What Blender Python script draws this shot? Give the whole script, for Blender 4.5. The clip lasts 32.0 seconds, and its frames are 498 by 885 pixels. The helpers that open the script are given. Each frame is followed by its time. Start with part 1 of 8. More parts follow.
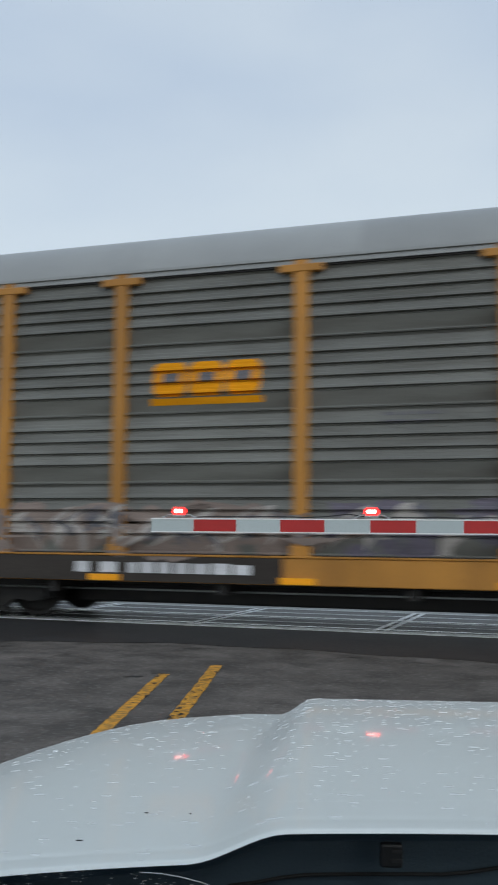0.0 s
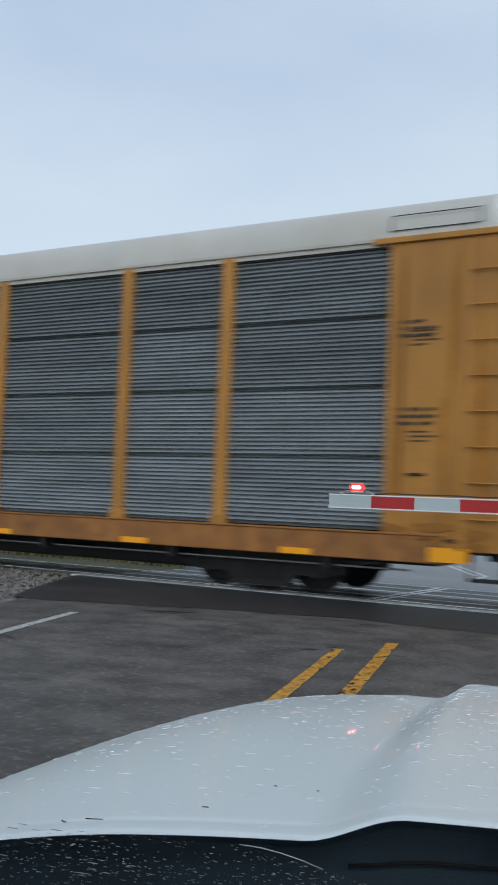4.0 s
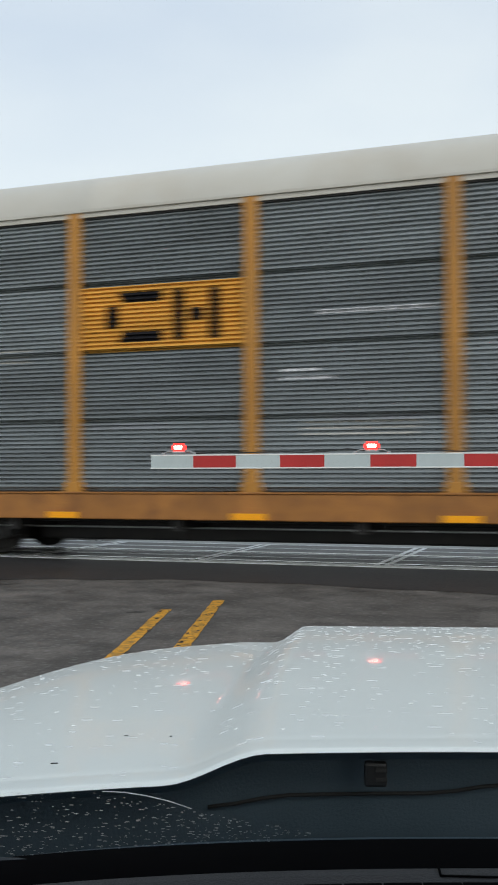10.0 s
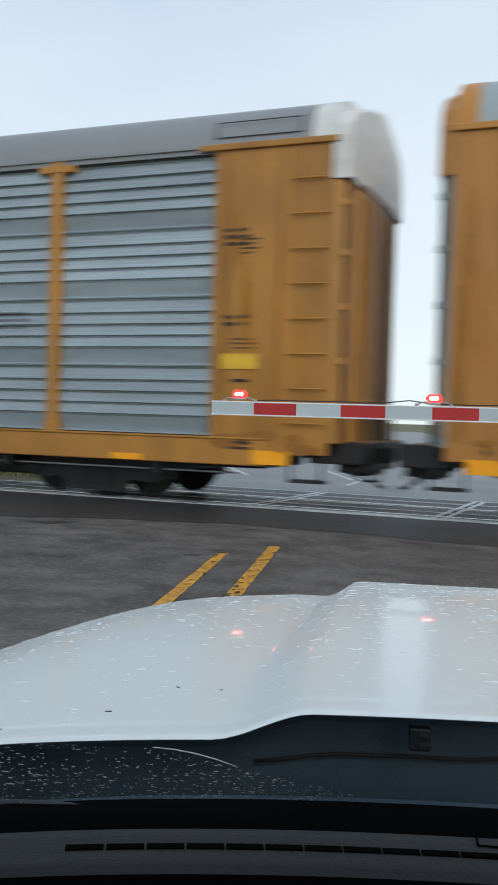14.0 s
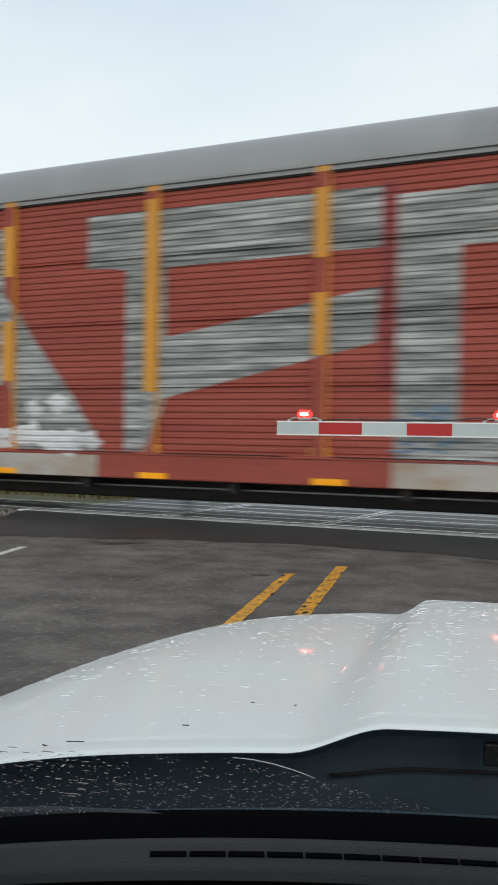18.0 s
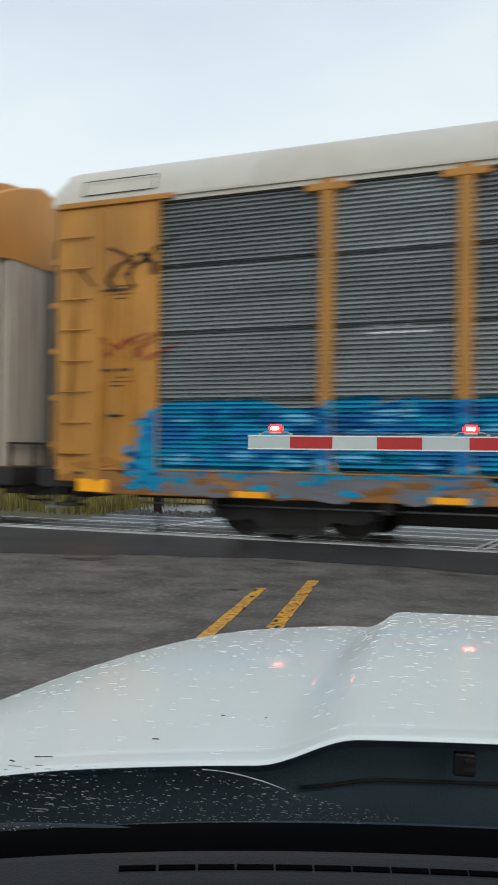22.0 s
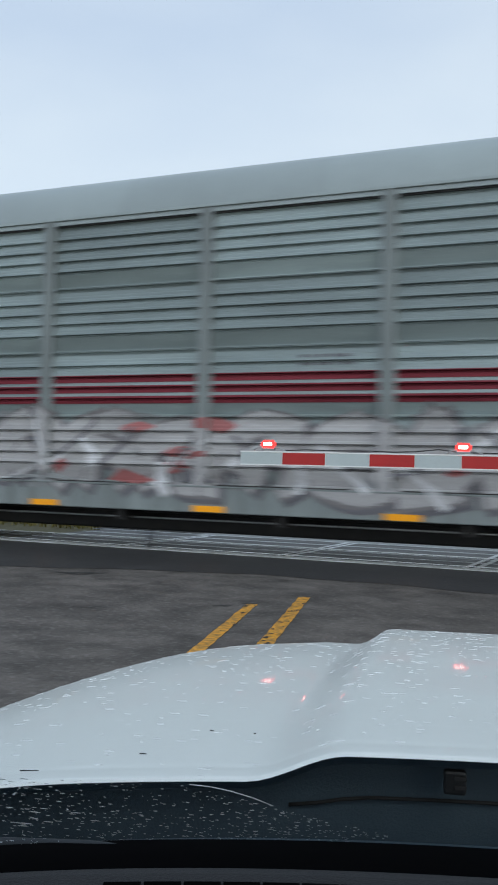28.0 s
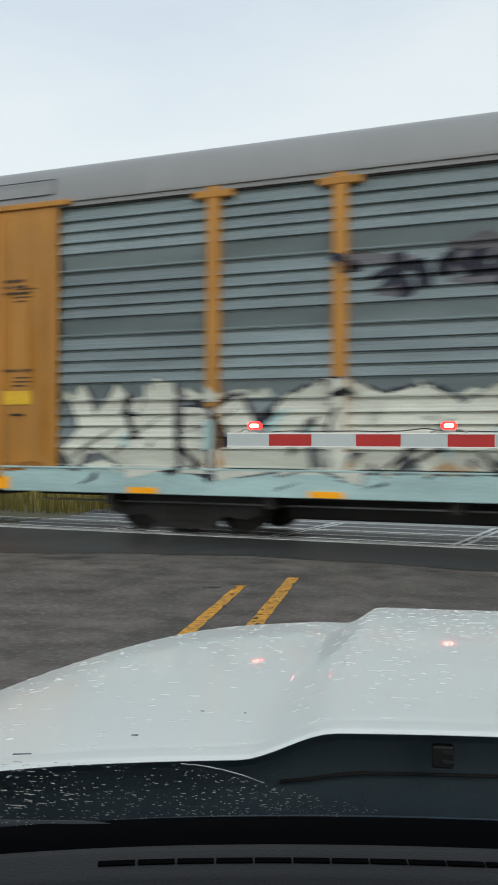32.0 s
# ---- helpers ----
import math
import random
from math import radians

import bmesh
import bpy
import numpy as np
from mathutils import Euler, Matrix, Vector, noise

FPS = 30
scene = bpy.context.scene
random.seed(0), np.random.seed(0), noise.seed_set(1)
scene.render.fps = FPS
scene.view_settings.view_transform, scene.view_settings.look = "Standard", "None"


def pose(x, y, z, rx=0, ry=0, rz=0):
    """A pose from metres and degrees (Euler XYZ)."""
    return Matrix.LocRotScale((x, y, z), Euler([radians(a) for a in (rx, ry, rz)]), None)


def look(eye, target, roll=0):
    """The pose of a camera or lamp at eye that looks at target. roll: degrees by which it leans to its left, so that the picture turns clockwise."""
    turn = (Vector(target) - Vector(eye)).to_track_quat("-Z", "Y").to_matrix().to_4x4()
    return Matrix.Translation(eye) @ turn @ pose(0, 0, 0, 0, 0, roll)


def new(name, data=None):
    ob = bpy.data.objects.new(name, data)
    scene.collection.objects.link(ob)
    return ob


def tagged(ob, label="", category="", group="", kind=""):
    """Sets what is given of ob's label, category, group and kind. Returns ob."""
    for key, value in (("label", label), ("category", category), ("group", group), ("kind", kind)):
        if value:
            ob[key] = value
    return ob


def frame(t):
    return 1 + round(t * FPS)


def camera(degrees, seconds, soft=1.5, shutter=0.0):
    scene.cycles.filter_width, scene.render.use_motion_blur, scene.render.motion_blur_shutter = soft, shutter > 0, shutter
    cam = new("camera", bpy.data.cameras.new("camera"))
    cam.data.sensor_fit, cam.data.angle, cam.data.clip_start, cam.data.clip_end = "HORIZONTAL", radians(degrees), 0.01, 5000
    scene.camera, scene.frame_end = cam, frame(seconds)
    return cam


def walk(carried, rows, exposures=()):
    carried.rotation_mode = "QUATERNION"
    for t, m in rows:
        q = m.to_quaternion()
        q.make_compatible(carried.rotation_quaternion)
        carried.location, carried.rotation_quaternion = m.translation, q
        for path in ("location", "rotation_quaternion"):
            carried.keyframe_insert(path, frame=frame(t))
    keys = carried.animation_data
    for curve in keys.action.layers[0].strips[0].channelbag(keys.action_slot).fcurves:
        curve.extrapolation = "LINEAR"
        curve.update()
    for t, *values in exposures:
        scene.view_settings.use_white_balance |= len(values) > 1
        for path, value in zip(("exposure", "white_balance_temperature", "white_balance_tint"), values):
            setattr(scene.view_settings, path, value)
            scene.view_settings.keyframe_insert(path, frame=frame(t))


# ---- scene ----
cam = camera(29.4, 32.0, soft=1.9, shutter=0.34)
PATH = [
    (0, (-0.071, 0.197, 1.346), (-0.693, 2.088, 1.539), 0.5),
    (0.2, (-0.065, 0.197, 1.348), (-0.65, 2.1, 1.542), 1.3),
    (0.4, (-0.06, 0.196, 1.351), (-0.69, 2.085, 1.538), 0.9),
    (0.5, (-0.057, 0.196, 1.352), (-0.739, 2.067, 1.538), -1.2),
    (0.7, (-0.05, 0.197, 1.352), (-0.832, 2.033, 1.483), 0.4),
    (0.8, (-0.046, 0.198, 1.353), (-0.866, 2.017, 1.493), -0.2),
    (0.9, (-0.043, 0.198, 1.353), (-0.87, 2.015, 1.473), 0.4),
    (1, (-0.04, 0.199, 1.359), (-0.859, 2.022, 1.436), -0.4),
    (1.2, (-0.027, 0.214, 1.359), (-0.927, 1.997, 1.457), -1.9),
    (1.3, (-0.02, 0.221, 1.359), (-0.9, 2.008, 1.54), -4.3),
    (1.4, (-0.014, 0.229, 1.357), (-0.884, 2.018, 1.557), -4.1),
    (1.5, (-0.007, 0.236, 1.353), (-0.889, 2.013, 1.6), -6.3),
    (1.7, (-0.03, 0.249, 1.352), (-0.981, 1.984, 1.647), -5.6),
    (1.8, (-0.041, 0.256, 1.35), (-0.986, 1.991, 1.657), -6.4),
    (2, (-0.063, 0.268, 1.344), (-1.002, 2.011, 1.626), -5.7),
    (2.2, (-0.071, 0.256, 1.343), (-0.992, 2.019, 1.551), -1.6),
    (2.3, (-0.074, 0.25, 1.347), (-0.981, 2.024, 1.517), -0.6),
    (2.5, (-0.082, 0.238, 1.354), (-0.93, 2.045, 1.486), 1),
    (2.7, (-0.056, 0.224, 1.361), (-0.877, 2.043, 1.496), 3.4),
    (2.8, (-0.044, 0.219, 1.364), (-0.867, 2.039, 1.449), 2.6),
    (3, (-0.018, 0.205, 1.371), (-1.049, 1.911, 1.53), 4.6),
    (3.2, (-0.013, 0.208, 1.368), (-1.077, 1.9, 1.418), 5.5),
    (3.3, (-0.009, 0.208, 1.367), (-1.039, 1.921, 1.454), 6.3),
    (3.5, (-0.003, 0.211, 1.364), (-1.05, 1.911, 1.477), 4.1),
    (5.5, (-0.07, 0.248, 1.327), (-0.856, 2.083, 1.454), 1.5),
    (6, (-0.077, 0.254, 1.323), (-0.84, 2.099, 1.437), 2.6),
    (6.5, (-0.081, 0.256, 1.322), (-0.827, 2.109, 1.42), 3.2),
    (7, (-0.077, 0.256, 1.322), (-0.803, 2.118, 1.401), 2.5),
    (7.5, (-0.076, 0.26, 1.321), (-0.793, 2.124, 1.415), 1.9),
    (8, (-0.076, 0.27, 1.317), (-0.724, 2.16, 1.386), 1.6),
    (8.5, (-0.064, 0.259, 1.32), (-0.68, 2.16, 1.4), 0.6),
    (9, (-0.067, 0.262, 1.32), (-0.695, 2.159, 1.403), 1),
    (9.5, (-0.069, 0.259, 1.319), (-0.698, 2.155, 1.406), 1.4),
    (10, (-0.062, 0.264, 1.317), (-0.691, 2.161, 1.382), -0.2),
    (10.5, (-0.06, 0.259, 1.318), (-0.681, 2.159, 1.393), 0.2),
    (11, (-0.057, 0.248, 1.322), (-0.724, 2.131, 1.413), 0),
    (11.5, (-0.059, 0.248, 1.322), (-0.731, 2.13, 1.404), 0.2),
    (12, (-0.059, 0.249, 1.322), (-0.779, 2.114, 1.386), -0.2),
    (12.3, (-0.057, 0.246, 1.324), (-0.791, 2.106, 1.366), -0),
    (12.5, (-0.054, 0.243, 1.326), (-0.782, 2.105, 1.345), -0.8),
    (12.7, (-0.057, 0.248, 1.325), (-0.775, 2.114, 1.34), 0.4),
    (13, (-0.06, 0.255, 1.324), (-0.747, 2.133, 1.319), 0.1),
    (13.3, (-0.062, 0.262, 1.332), (-0.8, 2.12, 1.36), 0.6),
    (13.4, (-0.062, 0.264, 1.334), (-0.793, 2.126, 1.31), 1),
    (13.5, (-0.062, 0.266, 1.337), (-0.804, 2.123, 1.281), 1.6),
    (15.5, (-0.022, 0.2, 1.341), (-0.853, 2.019, 1.354), -0.1),
    (16, (-0.047, 0.214, 1.343), (-0.989, 1.978, 1.353), 0.2),
    (16.5, (-0.053, 0.241, 1.338), (-0.961, 2.023, 1.326), 0.3),
    (17, (-0.06, 0.259, 1.333), (-0.949, 2.05, 1.321), 0.4),
    (17.5, (-0.057, 0.245, 1.332), (-0.941, 2.039, 1.316), 1.9),
    (18, (-0.052, 0.229, 1.338), (-0.925, 2.028, 1.326), 0.9),
    (18.5, (-0.043, 0.214, 1.341), (-0.909, 2.017, 1.327), 0.8),
    (19, (-0.031, 0.186, 1.347), (-0.892, 1.991, 1.34), 1),
    (19.5, (-0.036, 0.199, 1.345), (-0.895, 2.005, 1.341), 0.8),
    (20, (-0.052, 0.232, 1.338), (-0.899, 2.044, 1.329), 0.8),
    (20.5, (-0.053, 0.233, 1.336), (-0.902, 2.043, 1.349), 0.8),
    (21, (-0.054, 0.233, 1.335), (-0.891, 2.05, 1.348), 0.9),
    (21.5, (-0.054, 0.234, 1.334), (-0.885, 2.053, 1.347), 0.9),
    (22, (-0.05, 0.23, 1.334), (-0.869, 2.055, 1.354), 0.7),
    (22.5, (-0.047, 0.227, 1.336), (-0.862, 2.053, 1.358), 0.5),
    (23, (-0.045, 0.227, 1.336), (-0.866, 2.05, 1.367), 0.2),
    (23.5, (-0.046, 0.228, 1.337), (-0.863, 2.053, 1.364), 0.3),
    (24, (-0.045, 0.227, 1.336), (-0.856, 2.055, 1.367), 0.1),
    (24.5, (-0.048, 0.234, 1.334), (-0.857, 2.063, 1.368), 0.3),
    (26.5, (-0.048, 0.232, 1.333), (-0.851, 2.063, 1.365), 0.5),
    (27, (-0.052, 0.236, 1.333), (-0.833, 2.077, 1.353), 1.2),
    (27.5, (-0.051, 0.238, 1.332), (-0.842, 2.075, 1.355), 1),
    (28, (-0.052, 0.236, 1.33), (-0.857, 2.066, 1.384), 1.4),
    (28.2, (-0.058, 0.242, 1.328), (-0.829, 2.088, 1.339), 2.7),
    (28.4, (-0.064, 0.248, 1.325), (-0.807, 2.104, 1.262), 3.6),
    (28.5, (-0.067, 0.251, 1.324), (-0.803, 2.11, 1.266), 3.2),
    (28.6, (-0.069, 0.259, 1.322), (-0.817, 2.113, 1.253), 4),
    (28.7, (-0.07, 0.266, 1.32), (-0.829, 2.116, 1.256), 4.3),
    (28.8, (-0.073, 0.274, 1.317), (-0.882, 2.102, 1.306), 2.3),
    (28.9, (-0.074, 0.282, 1.315), (-0.908, 2.098, 1.236), 1.7),
    (29, (-0.076, 0.29, 1.313), (-0.949, 2.076, 1.094), -1.2),
    (29.1, (-0.079, 0.292, 1.312), (-1.002, 2.058, 1.141), -2),
    (29.2, (-0.084, 0.295, 1.31), (-1.043, 2.047, 1.22), -2.9),
    (29.3, (-0.087, 0.296, 1.309), (-1.033, 2.056, 1.217), -2.6),
    (29.4, (-0.091, 0.299, 1.307), (-1.001, 2.077, 1.208), -1),
    (29.5, (-0.094, 0.301, 1.306), (-0.973, 2.097, 1.243), -0.2),
    (29.6, (-0.09, 0.293, 1.309), (-0.951, 2.098, 1.313), 0.9),
    (29.7, (-0.086, 0.285, 1.312), (-0.931, 2.097, 1.356), 0.6),
    (29.8, (-0.082, 0.275, 1.316), (-0.927, 2.087, 1.358), -0.3),
    (30, (-0.073, 0.259, 1.322), (-0.907, 2.077, 1.349), 0.9),
    (30.2, (-0.067, 0.25, 1.324), (-0.931, 2.053, 1.316), 0.4),
    (30.5, (-0.057, 0.237, 1.328), (-0.903, 2.049, 1.306), 0.5),
    (31, (-0.055, 0.243, 1.329), (-0.873, 2.068, 1.308), 0.2),
    (31.5, (-0.052, 0.236, 1.332), (-0.85, 2.07, 1.324), 0.4),
    (32, (-0.048, 0.23, 1.331), (-0.827, 2.072, 1.347), 0.4),
]
walk(cam, [(t, look(eye, target, roll)) for t, eye, target, roll in PATH],
     exposures=[(0.0, -0.17, 6480, 10), (1.0, -0.12, 6200, 10), (2.0, -0.3, 6200, 10), (3.2, -0.14, 6200, 10), (6.0, -0.14, 6350, 10), (8.0, -0.1, 6000, 10), (9.0, -0.06, 6750, 10), (10.0, 0.13, 6900, 10), (11.0, -0.08, 6450, 10), (12.0, -0.1, 6400, 10), (13.0, 0.08, 6250, 10), (13.6, 0.05, 6300, 10), (15.5, 0.12, 7000, 10),
                (18.0, 0.2, 7050, 10), (20.0, 0.08, 7100, 10), (21.0, 0.13, 6900, 10), (22.0, 0.18, 7000, 10), (23.0, -0.04, 6700, 10), (24.2, -0.06, 6350, 10), (27.0, 0.0, 6400, 10), (28.0, 0.0, 6350, 10), (29.0, 0.26, 6850, 10), (29.4, 0.2, 6850, 10), (30.0, -0.02, 6900, 10), (31.0, 0.08, 6950, 10), (32.0, 0.14, 7100, 10)])

# ---- daylight: a wet, overcast sky, brighter low down ----
SUN_EL, SUN_AZ = radians(31), radians(137)
world = bpy.data.worlds.new("overcast_sky")
scene.world = world
world.use_nodes = True
wn, wl = world.node_tree.nodes, world.node_tree.links
wn.clear()
w_out = wn.new("ShaderNodeOutputWorld")
w_bg = wn.new("ShaderNodeBackground")
w_sky = wn.new("ShaderNodeTexSky")
w_sky.sky_type, w_sky.sun_disc = "NISHITA", False
w_sky.sun_elevation, w_sky.sun_rotation = SUN_EL, SUN_AZ
w_sky.air_density, w_sky.dust_density, w_sky.ozone_density = 1.0, 3.0, 1.0
w_tc = wn.new("ShaderNodeTexCoord")
w_map = wn.new("ShaderNodeMapping")
w_map.inputs["Scale"].default_value = (1.0, 1.0, 2.2)
w_noise = wn.new("ShaderNodeTexNoise")
w_noise.inputs["Scale"].default_value, w_noise.inputs["Detail"].default_value = 1.6, 4.0
w_ramp = wn.new("ShaderNodeValToRGB")
w_ramp.color_ramp.elements[0].position, w_ramp.color_ramp.elements[0].color = 0.34, (4.3, 5.3, 6.8, 1)
w_ramp.color_ramp.elements[1].position, w_ramp.color_ramp.elements[1].color = 0.66, (5.8, 6.6, 7.5, 1)
w_sep = wn.new("ShaderNodeSeparateXYZ")
w_low = wn.new("ShaderNodeValToRGB")          # pale haze near the skyline
w_low.color_ramp.elements[0].position, w_low.color_ramp.elements[0].color = 0.0, (1, 1, 1, 1)
w_low.color_ramp.elements[1].position, w_low.color_ramp.elements[1].color = 0.42, (0, 0, 0, 1)
w_haze = wn.new("ShaderNodeMixRGB")
w_haze.inputs[2].default_value = (7.7, 8.4, 8.6, 1)
w_mix = wn.new("ShaderNodeMixRGB")
w_mix.inputs[0].default_value = 0.90           # how much cloud lies before the clear sky
w_bg.inputs["Strength"].default_value = 0.125
wl.new(w_tc.outputs["Generated"], w_map.inputs["Vector"])
wl.new(w_map.outputs["Vector"], w_noise.inputs["Vector"])
wl.new(w_noise.outputs["Fac"], w_ramp.inputs["Fac"])
wl.new(w_tc.outputs["Generated"], w_sep.inputs["Vector"])
wl.new(w_sep.outputs["Z"], w_low.inputs["Fac"])
wl.new(w_low.outputs["Color"], w_haze.inputs[0])
wl.new(w_ramp.outputs["Color"], w_haze.inputs[1])
wl.new(w_sky.outputs["Color"], w_mix.inputs[1])
wl.new(w_haze.outputs["Color"], w_mix.inputs[2])
wl.new(w_mix.outputs["Color"], w_bg.inputs["Color"])
wl.new(w_bg.outputs["Background"], w_out.inputs["Surface"])
sun = new("sun", bpy.data.lights.new("sun", "SUN"))
sun.data.energy, sun.data.angle, sun.data.color = 1.1, radians(40), (1.0, 0.96, 0.9)
sun.matrix_world = look((0, 0, 0), (-math.sin(SUN_AZ) * math.cos(SUN_EL), -math.cos(SUN_AZ) * math.cos(SUN_EL), -math.sin(SUN_EL)))

# ---- materials ----


def srgb(r, g, b):
    return tuple(((c / 255) / 12.92 if c <= 10 else ((c / 255 + 0.055) / 1.055) ** 2.4) for c in (r, g, b))


MATS = {}


def mat(name, col, rough=0.5, metal=0.0, var=0.12, scale=2.0, stretch=(1, 1, 1), fine=40.0, bump=0.0, grime=0.0,
        grime_col=(0.03, 0.027, 0.022), coat=0.0, own=0.06, space="Object", spec=0.5, speck=0.0):
    """A surface with stains at two scales, optional dirt and relief; 'own' shifts each piece a little."""
    if name in MATS:
        return MATS[name]
    m = bpy.data.materials.new(name)
    m.use_nodes = True
    n, l = m.node_tree.nodes, m.node_tree.links
    b = n["Principled BSDF"]
    tc = n.new("ShaderNodeTexCoord")
    mp = n.new("ShaderNodeMapping")
    mp.inputs["Scale"].default_value = stretch
    l.new(tc.outputs[space], mp.inputs["Vector"])
    info = n.new("ShaderNodeObjectInfo")
    big = n.new("ShaderNodeTexNoise")
    big.noise_dimensions = "4D"
    big.inputs["Scale"].default_value, big.inputs["Detail"].default_value = scale, 5.0
    small = n.new("ShaderNodeTexNoise")
    small.inputs["Scale"].default_value, small.inputs["Detail"].default_value = fine, 3.0
    shift = n.new("ShaderNodeMath")
    shift.operation = "MULTIPLY"
    shift.inputs[1].default_value = 37.0
    l.new(info.outputs["Random"], shift.inputs[0])
    l.new(shift.outputs[0], big.inputs["W"])
    l.new(mp.outputs["Vector"], big.inputs["Vector"])
    l.new(mp.outputs["Vector"], small.inputs["Vector"])
    ramp = n.new("ShaderNodeValToRGB")
    lo = tuple(max(0.0, c * (1 - var)) for c in col)
    hi = tuple(min(1.0, c * (1 + var)) for c in col)
    ramp.color_ramp.elements[0].position, ramp.color_ramp.elements[0].color = 0.32, (*lo, 1)
    ramp.color_ramp.elements[1].position, ramp.color_ramp.elements[1].color = 0.68, (*hi, 1)
    l.new(big.outputs["Fac"], ramp.inputs["Fac"])
    hsv = n.new("ShaderNodeHueSaturation")
    val = n.new("ShaderNodeMath")
    val.operation = "MULTIPLY_ADD"
    val.inputs[1].default_value, val.inputs[2].default_value = 2 * own, 1 - own
    l.new(info.outputs["Random"], val.inputs[0])
    fin = n.new("ShaderNodeMath")
    fin.operation = "MULTIPLY_ADD"
    fin.inputs[1].default_value, fin.inputs[2].default_value = 2.6 * var, 1 - 1.3 * var
    l.new(small.outputs["Fac"], fin.inputs[0])
    both = n.new("ShaderNodeMath")
    both.operation = "MULTIPLY"
    l.new(val.outputs[0], both.inputs[0])
    l.new(fin.outputs[0], both.inputs[1])
    l.new(both.outputs[0], hsv.inputs["Value"])
    l.new(ramp.outputs["Color"], hsv.inputs["Color"])
    out = hsv.outputs["Color"]
    if grime:
        dn = n.new("ShaderNodeTexNoise")
        dn.inputs["Scale"].default_value, dn.inputs["Detail"].default_value = scale * 2.3, 6.0
        l.new(mp.outputs["Vector"], dn.inputs["Vector"])
        dr = n.new("ShaderNodeValToRGB")
        dr.color_ramp.elements[0].position, dr.color_ramp.elements[0].color = 0.42, (0, 0, 0, 1)
        dr.color_ramp.elements[1].position, dr.color_ramp.elements[1].color = 0.74, (grime, grime, grime, 1)
        l.new(dn.outputs["Fac"], dr.inputs["Fac"])
        mx = n.new("ShaderNodeMixRGB")
        mx.inputs[2].default_value = (*grime_col, 1)
        l.new(dr.outputs["Color"], mx.inputs[0])
        l.new(out, mx.inputs[1])
        out = mx.outputs["Color"]
    if speck:                                   # pale grains of stone
        sn = n.new("ShaderNodeTexNoise")
        sn.inputs["Scale"].default_value, sn.inputs["Detail"].default_value = 17.0, 1.0
        l.new(mp.outputs["Vector"], sn.inputs["Vector"])
        sr = n.new("ShaderNodeValToRGB")
        sr.color_ramp.elements[0].position, sr.color_ramp.elements[0].color = 0.57, (0, 0, 0, 1)
        sr.color_ramp.elements[1].position, sr.color_ramp.elements[1].color = 0.68, (speck, speck, speck, 1)
        l.new(sn.outputs["Fac"], sr.inputs["Fac"])
        sx = n.new("ShaderNodeMixRGB")
        sx.inputs[2].default_value = (0.30, 0.29, 0.28, 1)
        l.new(sr.outputs["Color"], sx.inputs[0])
        l.new(out, sx.inputs[1])
        out = sx.outputs["Color"]
    l.new(out, b.inputs["Base Color"])
    rr = n.new("ShaderNodeMath")
    rr.operation = "MULTIPLY_ADD"
    rr.inputs[1].default_value, rr.inputs[2].default_value = 0.25, max(0.02, rough - 0.125)
    l.new(big.outputs["Fac"], rr.inputs[0])
    l.new(rr.outputs[0], b.inputs["Roughness"])
    b.inputs["Metallic"].default_value = metal
    b.inputs["Specular IOR Level"].default_value = spec
    b.inputs["Coat Weight"].default_value = coat
    b.inputs["Coat Roughness"].default_value = 0.05
    if bump:
        bp = n.new("ShaderNodeBump")
        bp.inputs["Strength"].default_value, bp.inputs["Distance"].default_value = min(1.0, bump), 0.01
        l.new(small.outputs["Fac"], bp.inputs["Height"])
        l.new(bp.outputs["Normal"], b.inputs["Normal"])
    MATS[name] = m
    return m


def lamp_mat(name, col, strength):
    m = bpy.data.materials.new(name)
    m.use_nodes = True
    b = m.node_tree.nodes["Principled BSDF"]
    b.inputs["Base Color"].default_value = (*col, 1)
    b.inputs["Emission Color"].default_value = (*col, 1)
    b.inputs["Emission Strength"].default_value = strength
    return m


# ---- mesh tools ----
MESHES = {}


def to_mesh(name, bm):
    me = bpy.data.meshes.new(name)
    bm.to_mesh(me)
    bm.free()
    return me


def add_box(bm, x0, x1, y0, y1, z0, z1):
    v = [bm.verts.new(p) for p in ((x0, y0, z0), (x1, y0, z0), (x1, y1, z0), (x0, y1, z0), (x0, y0, z1), (x1, y0, z1), (x1, y1, z1), (x0, y1, z1))]
    for f in ((3, 2, 1, 0), (4, 5, 6, 7), (0, 1, 5, 4), (1, 2, 6, 5), (2, 3, 7, 6), (3, 0, 4, 7)):
        bm.faces.new([v[i] for i in f])
    return v


def box_mesh(dx, dy, dz, bev=0.0):
    """A box from its lower corner, its edges rounded by bev; alike boxes share one mesh."""
    key = ("box", round(dx, 3), round(dy, 3), round(dz, 3), bev)
    if key not in MESHES:
        bm = bmesh.new()
        add_box(bm, 0, dx, 0, dy, 0, dz)
        if bev:
            bmesh.ops.bevel(bm, geom=bm.edges[:], offset=bev, segments=2, affect="EDGES", profile=0.5)
        MESHES[key] = to_mesh("box", bm)
        MESHES[key].materials.append(None)
    return MESHES[key]


